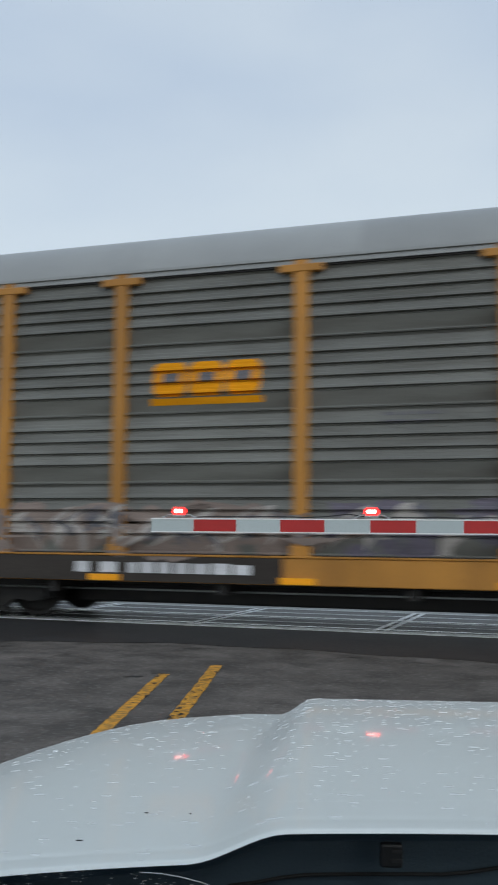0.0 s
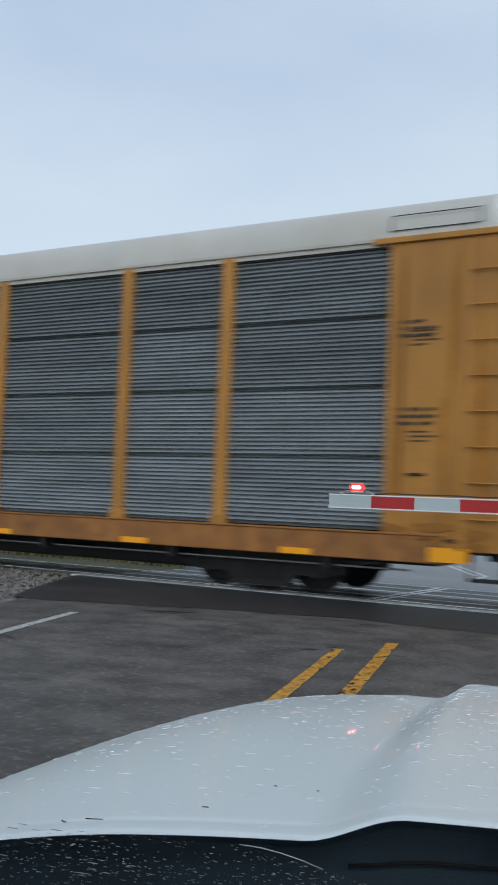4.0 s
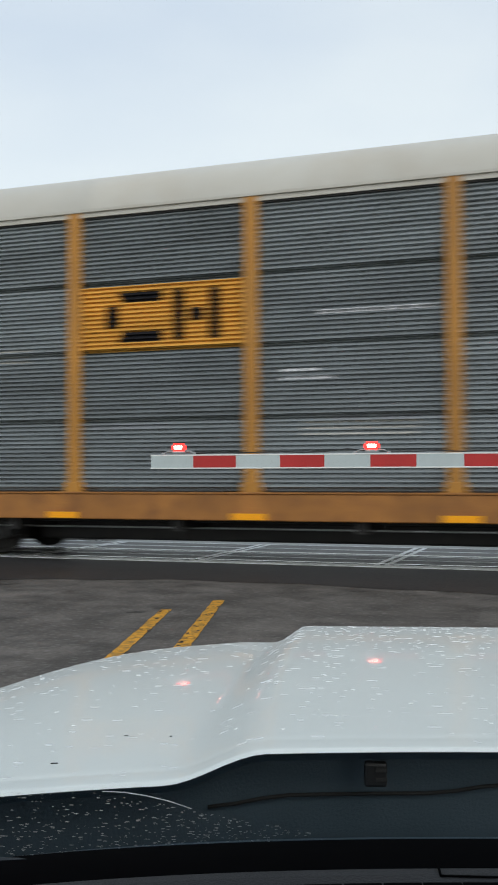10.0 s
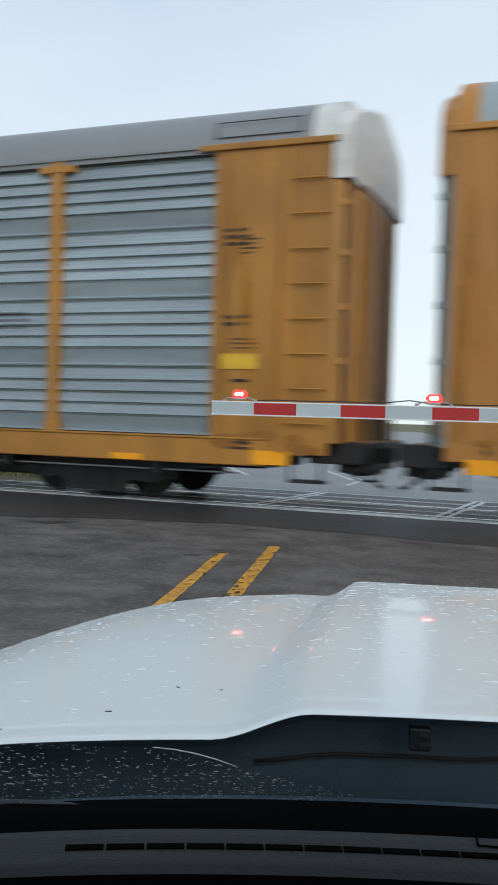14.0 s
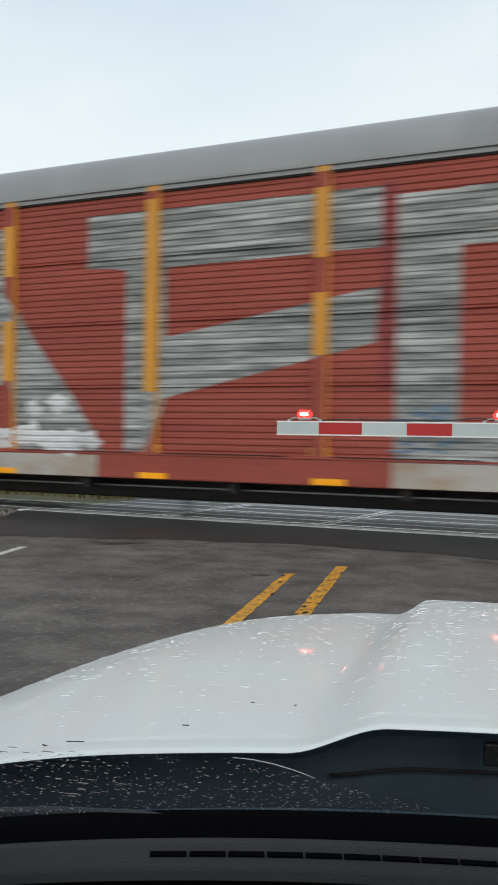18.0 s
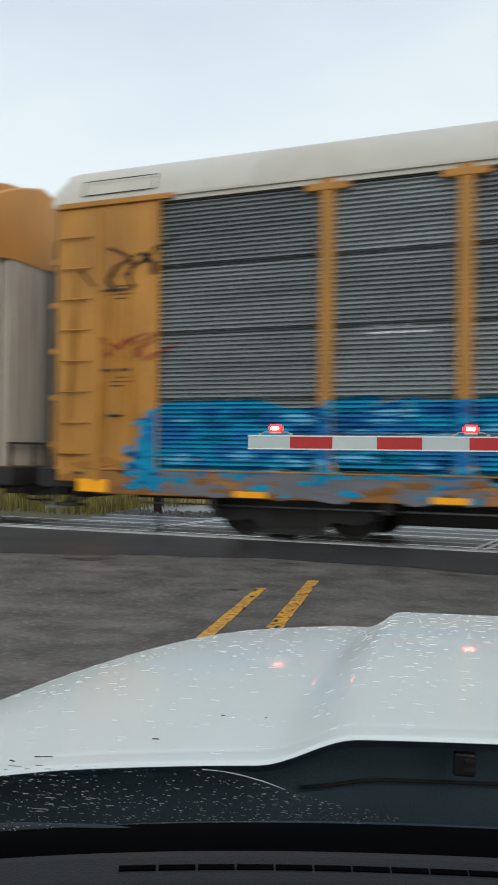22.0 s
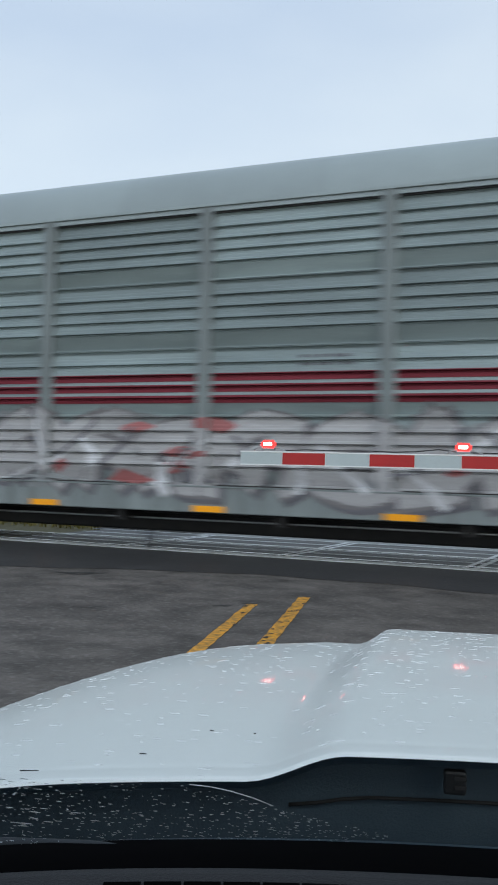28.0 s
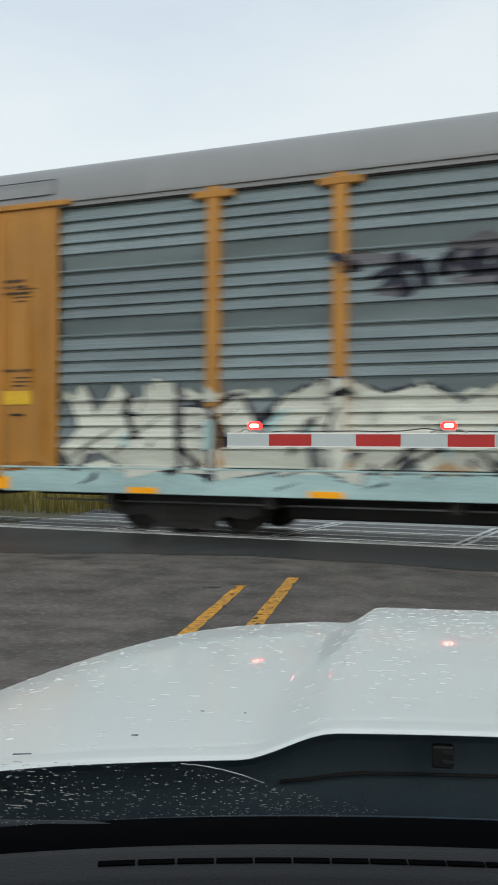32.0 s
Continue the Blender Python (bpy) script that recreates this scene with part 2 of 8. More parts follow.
def disc_mesh(r, w, seg=24, inner=0.0):
    """A wheel-like turned body, its axis along y, centred."""
    key = ("disc", r, w, seg, inner)
    if key not in MESHES:
        bm = bmesh.new()
        prof = [(0.0, -w * 0.35), (r * 0.25, -w * 0.35), (r * 0.3, -w * 0.2), (r * 0.8, -w * 0.25), (r * 0.86, -w / 2), (r * 0.97, -w / 2), (r, -w * 0.4), (r * 0.98, w * 0.35), (r * 0.9, w / 2), (0.0, w / 2)]
        rings = []
        for pr, py in prof:
            if pr == 0.0:
                rings.append([bm.verts.new((0, py, 0))])
            else:
                rings.append([bm.verts.new((pr * math.cos(2 * math.pi * i / seg), py, pr * math.sin(2 * math.pi * i / seg))) for i in range(seg)])
        for a, b in zip(rings, rings[1:]):
            for i in range(seg):
                j = (i + 1) % seg
                if len(a) == 1:
                    bm.faces.new((a[0], b[j], b[i]))
                elif len(b) == 1:
                    bm.faces.new((a[i], a[j], b[0]))
                else:
                    bm.faces.new((a[i], a[j], b[j], b[i]))
        bmesh.ops.recalc_face_normals(bm, faces=bm.faces[:])
        MESHES[key] = to_mesh("disc", bm)
        MESHES[key].materials.append(None)
    return MESHES[key]


def tube_bm(points, r, seg=8):
    """A round bar along a line of points."""
    bm = bmesh.new()
    rings = []
    pts = [Vector(p) for p in points]
    for i, p in enumerate(pts):
        d = (pts[min(i + 1, len(pts) - 1)] - pts[max(i - 1, 0)]).normalized()
        a = d.orthogonal().normalized() if abs(d.z) > 0.9 else d.cross(Vector((0, 0, 1))).normalized()
        b = d.cross(a)
        rings.append([bm.verts.new(p + r * (math.cos(2 * math.pi * k / seg) * a + math.sin(2 * math.pi * k / seg) * b)) for k in range(seg)])
    for a, b in zip(rings, rings[1:]):
        for k in range(seg):
            bm.faces.new((a[k], a[(k + 1) % seg], b[(k + 1) % seg], b[k]))
    bm.faces.new(rings[0][::-1])
    bm.faces.new(rings[-1])
    bmesh.ops.recalc_face_normals(bm, faces=bm.faces[:])
    for f in bm.faces:
        f.smooth = True
    return bm


def part(name, data, material, parent, label="", at=None):
    """One mesh object under a thing or a part; data is a bmesh or a mesh that alike pieces share."""
    me = to_mesh(name, data) if isinstance(data, bmesh.types.BMesh) else data
    if not me.materials:
        me.materials.append(None)
    ob = new(name, me)
    ob.material_slots[0].link = "OBJECT"
    ob.material_slots[0].material = material
    if parent is not None:
        ob.parent = parent
    if at is not None:
        ob.matrix_basis = at if isinstance(at, Matrix) else Matrix.Translation(at)
    return tagged(ob, label=label)


def thing(name, label, category, group="", kind="", at=None):
    ob = new(name)
    ob.empty_display_size = 0.2
    if at is not None:
        ob.matrix_basis = at if isinstance(at, Matrix) else Matrix.Translation(at)
    return tagged(ob, label, category, group, kind)


def box(name, b, material, parent, label="", bev=0.0):
    """A box part from its bounds x0, x1, y0, y1, z0, z1."""
    return part(name, box_mesh(b[1] - b[0], b[3] - b[2], b[5] - b[4], bev), material, parent, label, (b[0], b[2], b[4]))


def sheet_bm(nx, ny, f):
    """A grid of nx by ny cells whose corners f(i/nx, j/ny) gives."""
    bm = bmesh.new()
    g = [[bm.verts.new(f(i / nx, j / ny)) for j in range(ny + 1)] for i in range(nx + 1)]
    for i in range(nx):
        for j in range(ny):
            fa = bm.faces.new((g[i][j], g[i + 1][j], g[i + 1][j + 1], g[i][j + 1]))
            fa.smooth = True
    return bm


# paints and surfaces
YELLOW = mat("railcar_yellow_paint", srgb(178, 124, 50), 0.45, var=0.16, scale=0.9, stretch=(1, 1, 0.35), grime=0.35, grime_col=srgb(92, 60, 28))
ORANGE = mat("railcar_orange_paint", srgb(182, 126, 56), 0.45, var=0.1, scale=0.9, stretch=(1, 1, 0.4), grime=0.25, grime_col=srgb(110, 70, 36))
BRIGHT = mat("railcar_bright_yellow_paint", srgb(208, 144, 46), 0.4, var=0.1, scale=0.9, stretch=(1, 1, 0.4), grime=0.15, grime_col=srgb(110, 70, 36))
BROWN = mat("railcar_oxide_paint", srgb(104, 48, 36), 0.5, var=0.15, scale=1.0, stretch=(1, 1, 0.4), grime=0.35, grime_col=srgb(40, 22, 18))
WHITE = mat("railcar_white_paint", srgb(184, 178, 174), 0.5, var=0.14, scale=1.6, stretch=(1, 1, 0.18), grime=0.3, grime_col=srgb(120, 110, 104))
GREY = mat("railcar_grey_paint", srgb(126, 135, 136), 0.5, var=0.16, scale=1.6, stretch=(1.4, 1, 0.16), grime=0.5, grime_col=srgb(82, 84, 84))
GALV = mat("galvanised_panel", srgb(158, 170, 175), 0.42, metal=0.25, var=0.12, scale=0.7, stretch=(0.35, 1, 2.6), grime=0.22, grime_col=srgb(84, 90, 92), own=0.16)
GALV_GREEN = mat("galvanised_panel_green_grey", srgb(140, 153, 154), 0.42, metal=0.25, var=0.14, scale=0.7, stretch=(0.35, 1, 2.6), grime=0.28, grime_col=srgb(80, 88, 88), own=0.18)
GALV_BLUE = mat("galvanised_panel_blue_grey", srgb(124, 138, 142), 0.42, metal=0.25, var=0.14, scale=0.7, stretch=(0.35, 1, 2.6), grime=0.3, grime_col=srgb(70, 78, 84), own=0.16)
GALV_OLD = mat("galvanised_panel_weathered", srgb(112, 113, 109), 0.5, metal=0.2, var=0.2, scale=0.8, stretch=(0.35, 1, 2.6), grime=0.5, grime_col=srgb(66, 62, 54), own=0.16)
GALV_MID = mat("galvanised_panel_dull", srgb(110, 116, 112), 0.5, metal=0.2, var=0.2, scale=0.8, stretch=(0.35, 1, 2.6), grime=0.45, grime_col=srgb(66, 64, 56), own=0.16)
SILL_WORN = mat("railcar_sill_worn", srgb(160, 106, 50), 0.5, var=0.2, scale=1.4, stretch=(1, 1, 1), grime=0.6, grime_col=srgb(84, 54, 34))
STEEL_DARK = mat("louvred_panel_dark", srgb(132, 139, 143), 0.45, metal=0.2, var=0.14, scale=0.8, stretch=(0.35, 1, 2.6), grime=0.3, grime_col=srgb(58, 60, 62), own=0.16)
STEEL_BROWN = mat("louvred_panel_dusty", srgb(132, 128, 125), 0.5, metal=0.15, var=0.18, scale=0.8, stretch=(0.35, 1, 2.6), grime=0.45, grime_col=srgb(74, 66, 56), own=0.16)
ROOF_GREY = mat("roof_galvanised_grey", srgb(138, 140, 141), 0.45, metal=0.2, var=0.08, scale=0.5, grime=0.12, grime_col=srgb(100, 104, 106))
ROOF_LIGHT = mat("roof_galvanised_light", srgb(154, 157, 158), 0.45, metal=0.2, var=0.08, scale=0.5, grime=0.15, grime_col=srgb(116, 118, 118))
ROOF_BLUE = mat("roof_galvanised_blue_grey", srgb(138, 150, 156), 0.45, metal=0.25, var=0.08, scale=0.5, grime=0.12, grime_col=srgb(100, 108, 112))
ROOF_PALE = mat("roof_galvanised_pale", srgb(154, 165, 167), 0.45, metal=0.2, var=0.08, scale=0.5, grime=0.12, grime_col=srgb(108, 114, 116))
ROOF_CREAM = mat("roof_cream_paint", srgb(190, 188, 181), 0.5, var=0.06, scale=0.5, grime=0.22, grime_col=srgb(150, 128, 96))
CAP_WHITE = mat("end_cap_white_paint", srgb(214, 214, 210), 0.5, var=0.08, scale=2.0, grime=0.25, grime_col=srgb(120, 112, 104))
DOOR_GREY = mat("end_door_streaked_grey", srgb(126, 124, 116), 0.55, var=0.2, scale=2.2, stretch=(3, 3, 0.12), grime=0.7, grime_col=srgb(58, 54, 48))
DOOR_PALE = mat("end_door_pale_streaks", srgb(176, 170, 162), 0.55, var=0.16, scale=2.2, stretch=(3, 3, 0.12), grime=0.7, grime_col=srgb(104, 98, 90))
DOOR_DARK = mat("end_door_dark_streaks", srgb(64, 62, 58), 0.6, var=0.3, scale=2.4, stretch=(3, 3, 0.12), grime=0.6, grime_col=srgb(112, 106, 96))
DOOR_BROWN = mat("end_door_brown_yellow", srgb(126, 88, 48), 0.55, var=0.22, scale=2.2, stretch=(3, 3, 0.15), grime=0.7, grime_col=srgb(74, 56, 42))
BLACK = mat("underframe_black", srgb(24, 23, 23), 0.6, var=0.3, scale=3.0, grime=0.4, grime_col=srgb(58, 50, 44))
WHEEL = mat("wheel_steel_rusty", srgb(30, 27, 25), 0.65, metal=0.15, var=0.3, scale=4.0)
REFLECT = mat("reflector_yellow", srgb(250, 168, 10), 0.35, var=0.05, scale=6.0)
HOSE = mat("air_hose_rubber", srgb(34, 34, 34), 0.35, var=0.2, scale=6.0)
GLAD = mat("hose_coupling_metal", srgb(170, 172, 172), 0.35, metal=0.8, var=0.15, scale=6.0)
INK = mat("stencil_black", srgb(36, 34, 34), 0.5, var=0.2, scale=4.0)
INK_WHITE = mat("stencil_white", srgb(222, 220, 214), 0.5, var=0.1, scale=4.0)
FADED = mat("stencil_faded", srgb(84, 60, 34), 0.6, var=0.2, scale=4.0)

# ---- ground, road and track ----
ASPHALT = mat("asphalt_worn_wet", srgb(98, 93, 89), 0.76, var=0.30, scale=1.1, fine=20.0, bump=0.8, grime=0.85, grime_col=srgb(56, 54, 51), speck=0.2, spec=0.25, space="Object")
ASPHALT_NEW = mat("asphalt_patch_wet", srgb(50, 50, 51), 0.52, var=0.24, scale=0.8, fine=14.0, bump=0.5, speck=0.10, spec=0.3, grime=0.25, grime_col=srgb(36, 36, 37))
ASPHALT_FAR = mat("asphalt_smooth_wet", srgb(88, 90, 92), 0.42, var=0.12, scale=0.5, fine=120.0, bump=0.2, grime=0.2, grime_col=srgb(70, 70, 70))
PANEL = mat("crossing_panel_concrete_wet", srgb(34, 35, 36), 0.50, spec=0.28, var=0.45, scale=1.6, stretch=(0.25, 2, 1), fine=60.0, bump=0.2, grime=0.4, grime_col=srgb(48, 48, 48))
# near-white base colour stands for sky reflected in the wet edges
EDGE_GLINT = mat("panel_edge_sky_glint", srgb(228, 232, 234), 0.4, metal=0.1, var=0.2, scale=2.2, stretch=(1, 4, 1), grime=0.75, grime_col=srgb(80, 80, 80))
RAIL = mat("rail_steel_polished", srgb(190, 194, 196), 0.2, metal=0.9, var=0.1, scale=2.0)
SOIL = mat("verge_soil_and_grass", srgb(98, 92, 62), 0.9, var=0.35, scale=0.3, fine=8.0, bump=0.8)
BALLAST = mat("ballast_stone", srgb(112, 108, 104), 0.8, var=0.4, scale=7.0, fine=22.0, bump=1.0)
TIE = mat("tie_timber", srgb(70, 58, 48), 0.85, var=0.3, scale=3.0, bump=0.4)
LINE_Y = mat("road_paint_yellow_worn", srgb(214, 152, 40), 0.5, var=0.14, scale=7.0, grime=1.0, grime_col=srgb(92, 80, 60))
LINE_W = mat("road_paint_white_worn", srgb(196, 196, 192), 0.45, var=0.12, scale=7.0, grime=0.8, grime_col=srgb(90, 90, 88))
GRASS = mat("dry_grass", srgb(156, 142, 78), 0.8, var=0.4, scale=1.2, own=0.2)

TRACK_Y, RAIL_Y = 14.50, 0.7175
ROAD_TURN = radians(14.2)                       # the road meets the track on the skew
ROAD_M = Matrix.Translation((-0.05, 0.23, 0)) @ Matrix.Rotation(ROAD_TURN, 4, "Z")


def on_road(x, y, z=0.0):
    """A point x across and y along the road."""
    return ROAD_M @ Vector((x, y, z))


def along(x, yw):
    """How far along the road, x across it, a line parallel to the track lies."""
    return (yw - 0.23 - x * math.sin(ROAD_TURN)) / math.cos(ROAD_TURN)


ground = tagged(part("ground", sheet_bm(24, 24, lambda a, b: (-900 + 1800 * a, -900 + 1800 * b, -0.06)), SOIL, None), "flat verge of soil and dry grass to the skyline", "ground", kind="structure")


def seam(x):
    return max(9.9, 11.2 - 0.05 * (x + 3.3) ** 2) + 0.07 * math.sin(1.1 * x + 0.5) + 0.05 * math.sin(3.7 * x)


def near_edge(x):
    return max(seam(x), 8.51 + (-8.28 - x) * 1.92)


def road_pt(a, b):
    bb = 1 - (1 - b) ** 2.2
    y = -45 + (along(-0.5, 13.70) + 45) * bb
    left = -6.0 - 0.95 * min(1.0, max(0.0, (y - 9.6) / 4.2))
    x = left + (6.2 - left) * a
    y = -45 + (along(x, 13.70) + 45) * bb
    return on_road(x, y)


road = tagged(part("road", sheet_bm(24, 60, road_pt), ASPHALT, None), "worn wet grey asphalt road before the crossing", "road", kind="structure")
patch = tagged(part("road_patch", sheet_bm(80, 3, lambda a, b: (-10.7 + 19.2 * a, near_edge(-10.7 + 19.2 * a) * (1 - b) + 13.73 * b, 0.006)), ASPHALT_NEW, None), "strip of newer dark wet asphalt beside the track", "road", kind="structure")


def far_pt(a, b):
    x = -6.4 + 12.6 * a
    y0 = along(x, 16.94)
    return on_road(x, y0 + (140 - y0) * b ** 1.6)


far_road = tagged(part("road", sheet_bm(16, 40, far_pt), ASPHALT_FAR, None), "smooth wet grey asphalt road beyond the crossing", "road", kind="structure")

# painted lines
def stripe(x0, y0, x1, y1, w, material, label, z=0.004, turn=True):
    d = Vector((x1 - x0, y1 - y0, 0)).normalized()
    s = Vector((-d.y, d.x, 0)) * w / 2
    n = 90

    def f(a, b):
        k = 1 if 0 < a < 1 else 0.2
        p = Vector((x0 + (x1 - x0) * a, y0 + (y1 - y0) * a, z)) + s * (2 * b - 1)
        return p + s * 0.26 * noise.noise(Vector((p.x * 9, p.y * 9, b * 5))) * k
    ob = part("road_line", sheet_bm(n, 1, f), material, None)
    if turn:
        ob.matrix_basis = ROAD_M
    return tagged(ob, label, "road marking", "painted road lines")


stripe(-1.485, 0.5, -1.475, 9.2, 0.105, LINE_Y, "worn yellow centre line with chipped paint")
stripe(-1.055, 0.5, -1.035, 9.88, 0.118, LINE_Y, "worn yellow centre line with chipped paint")
stripe(-4.25, 0.5, -4.84, 10.4, 0.11, LINE_W, "worn white edge line ending before the crossing")
for xa, ya, xb, yb in ((-7.49, 24.25, -5.88, 21.06), (-7.25, 24.3, -5.67, 21.16), (-5.67, 21.16, -5.5, 19.2), (-11.07, 25.3, -8.39, 20.9)):
    stripe(xa, ya, xb, yb, 0.12, LINE_W, "worn white mark on the far road", 0.005, False)

# chips where the yellow paint has come off
def paint_chips(rnd, x, y0, y1, n):
    bm = bmesh.new()
    for _ in range(n):
        cx, cy = x + rnd.uniform(-0.06, 0.06), y0 + (y1 - y0) * rnd.random()
        rx, ry = rnd.uniform(0.006, 0.026), rnd.uniform(0.012, 0.06)
        ring = [bm.verts.new((cx + rx * math.cos(a) * rnd.uniform(0.5, 1.2), cy + ry * math.sin(a) * rnd.uniform(0.5, 1.2), 0.0068)) for a in [2 * math.pi * i / 7 for i in range(7)]]
        bm.faces.new(ring)
    bm.normal_update()
    for fa in bm.faces:
        if fa.normal.z < 0:
            fa.normal_flip()
    return tagged(part("paint_chips", bm, ASPHALT_NEW, None, at=ROAD_M.copy()), "dark gaps where yellow road paint chipped off", "road wear", kind="stuff")


paint_chips(random.Random(3), -1.045, 6.9, 8.6, 20)
paint_chips(random.Random(4), -1.04, 8.7, 9.9, 7)
paint_chips(random.Random(5), -1.48, 6.9, 9.2, 8)

# dark cracks and a pothole lip in the old asphalt
CRACK = mat("asphalt_crack", srgb(34, 33, 32), 0.6, var=0.2)
def crack(points, w, z=0.003):
    bm = bmesh.new()
    rnd = random.Random(len(points) * 7 + int(points[0][0] * 100))
    left, right = [], []
    fine = []
    for (xa, ya), (xb, yb) in zip(points, points[1:]):
        for i in range(6):
            fine.append((xa + (xb - xa) * i / 6 + rnd.uniform(-0.03, 0.03), ya + (yb - ya) * i / 6 + rnd.uniform(-0.03, 0.03)))
    for i, (x, y) in enumerate(fine):
        t = w * (0.3 + 0.9 * rnd.random()) * math.sin(math.pi * (i + 0.5) / len(fine))
        left.append(bm.verts.new((x, y - t, z)))
        right.append(bm.verts.new((x, y + t, z)))
    for i in range(len(fine) - 1):
        bm.faces.new((left[i], left[i + 1], right[i + 1], right[i]))
    return tagged(part("road_crack", bm, CRACK, None, at=ROAD_M.copy()), "dark crack in the old asphalt", "crack", "cracks in the road")


crack([(-4.3, 11.1), (-3.9, 11.15), (-3.5, 11.25)], 0.10)
crack([(-4.1, 10.95), (-3.7, 11.0)], 0.05)
crack([(-1.6, 11.3), (-1.2, 11.35)], 0.03)
crack([(-2.95, 9.6), (-2.87, 10.4), (-2.6, 10.9)], 0.016)
crack([(-1.85, 9.0), (-1.6, 9.05)], 0.035)
crack([(-1.6, 9.25), (-1.4, 9.3)], 0.025)
crack([(0.2, 10.72), (0.7, 10.68)], 0.03)
crack([(0.9, 10.4), (1.3, 10.3)], 0.02)
crack([(-5.0, 8.6), (-4.4, 8.2), (-4.2, 7.6)], 0.012)
crack([(-2.6, 7.4), (-2.3, 7.9)], 0.010)

# crossing panels; their steel edges are coloured white for the sky's wet reflection
crossing = tagged(new("crossing"), "wet concrete panel crossing between the rails", "level crossing", kind="structure")
for row, (ya, yb) in enumerate(((13.91, 14.46), (14.48, 15.10), (15.34, 16.1), (16.12, 16.88))):
    for i in range(7):
        x0 = -10.55 + (0.0 if i == 0 else 2.37 + 2.83 * (i - 1))
        w = 2.35 if i == 0 else 2.81
        part("crossing_panel", box_mesh(w, yb - ya, 0.06, 0.004), PANEL, crossing, at=(x0 + 0.01, ya, -0.048))
for i in range(6):
    xj = -8.18 + 2.83 * i
    for off in (-0.075, 0.075):
        bm = bmesh.new()
        a = [bm.verts.new((xj + off + 0.03 * (y - 13.8) + s * 0.042, y, 0.0165)) for y, s in ((13.40, -1), (13.40, 1), (16.9, 1), (16.9, -1))]
        bm.faces.new(a)
        part("joint_strip", bm, EDGE_GLINT, crossing, "joint strip whitened as a wet sky glint")
for y, w in ((13.87, 0.02), (14.47, 0.025), (15.08, 0.03), (15.36, 0.04), (16.11, 0.04), (16.89, 0.04)):
    box("edge_strip", (-10.55, 8.6, y - w, y + w, -0.03, 0.0155), EDGE_GLINT, crossing, "steel panel edge whitened as a wet sky glint")
box("near_lip", (-10.9, 8.6, 13.38, 13.66, -0.03, 0.0145), EDGE_GLINT, crossing, "edge beside the rail, whitened as a wet sky glint")

# track: rails, ties and ballast beyond the crossing
track = tagged(new("track"), "single railway track with polished rails", "railway track", kind="structure")
for s in (-1, 1):
    bm = bmesh.new()
    prof = [(-0.07, -0.16), (0.07, -0.16), (0.07, -0.145), (0.012, -0.12), (0.012, -0.04), (0.036, -0.03), (0.036, -0.004), (0.03, 0.0), (-0.03, 0.0), (-0.036, -0.004), (-0.036, -0.03), (-0.012, -0.04), (-0.012, -0.12), (-0.07, -0.145)]
    ends = [[bm.verts.new((x, TRACK_Y + s * RAIL_Y + y, z + 0.02)) for y, z in prof] for x in (-640, 640)]
    for k in range(len(prof)):
        bm.faces.new((ends[0][k], ends[0][(k + 1) % len(prof)], ends[1][(k + 1) % len(prof)], ends[1][k]))
    bmesh.ops.recalc_face_normals(bm, faces=bm.faces[:])
    part("rail", bm, RAIL, track)
for side in (-1, 1):
    for i in range(34):
        x = -11.0 - 0.52 * i if side < 0 else 9.2 + 0.52 * i
        box("tie", (x - 0.11, x + 0.11, TRACK_Y - 1.3, TRACK_Y + 1.3, -0.30, -0.145), TIE, track, bev=0.012)


def stones_bm(rnd, n, region, size, zf):
    """Many small uneven stones."""
    verts, faces = [], []
    for _ in range(n):
        x, y = rnd.uniform(region[0], region[1]), rnd.uniform(region[2], region[3])
        s = rnd.uniform(*size)
        z = zf(x, y)
        b = len(verts)
        for q in ((1, 0, 0), (-1, 0, 0), (0, 1, 0), (0, -1, 0), (0, 0, 0.8), (0, 0, -0.6)):
            verts.append((x + s * (q[0] + rnd.uniform(-0.35, 0.35)), y + s * (q[1] + rnd.uniform(-0.35, 0.35)), z + s * (q[2] + rnd.uniform(-0.2, 0.2))))
        for f in ((0, 2, 4), (2, 1, 4), (1, 3, 4), (3, 0, 4), (2, 0, 5), (1, 2, 5), (3, 1, 5), (0, 3, 5)):
            faces.append(tuple(b + k for k in f))
    return verts, faces


def stuff(name, verts, faces, material, label, category):
    me = bpy.data.meshes.new(name)
    me.from_pydata(verts, [], faces)
    return tagged(part(name, me, material, None), label, category, kind="stuff")


rs = random.Random(5)
for x0, x1 in ((-640, -10.75), (8.8, 640)):
    n = 60
    part("ballast_bed", sheet_bm(n, 6, lambda a, b, x0=x0, x1=x1: (x0 + (x1 - x0) * a, 12.35 + 4.3 * b, -0.14 - 0.05 * (abs(b - 0.5) * 2) ** 4)), BALLAST, track)
v, f = stones_bm(rs, 2600, (-18.0, -10.7, 12.4, 16.6), (0.018, 0.05), lambda x, y: -0.13)
stuff("ballast", v, f, BALLAST, "grey crushed stone ballast round the rails", "ballast")
v, f = stones_bm(rs, 5200, (-14.6, -8.2, 8.4, 13.6), (0.014, 0.045), lambda x, y: -0.015 if y > 8.2 + (-8.28 - x) * -1.92 else -0.015)
keep = [k for k in range(len(v) // 6) if v[k * 6][1] < 8.45 + (-8.28 - v[k * 6][0]) * 1.92 or v[k * 6][0] < -10.75]
v2 = [p for k in keep for p in v[k * 6:k * 6 + 6]]
f2 = [tuple(q - f[8 * k][0] + 6 * j for q in fa) for j, k in enumerate(keep) for fa in f[8 * k:8 * k + 8]]
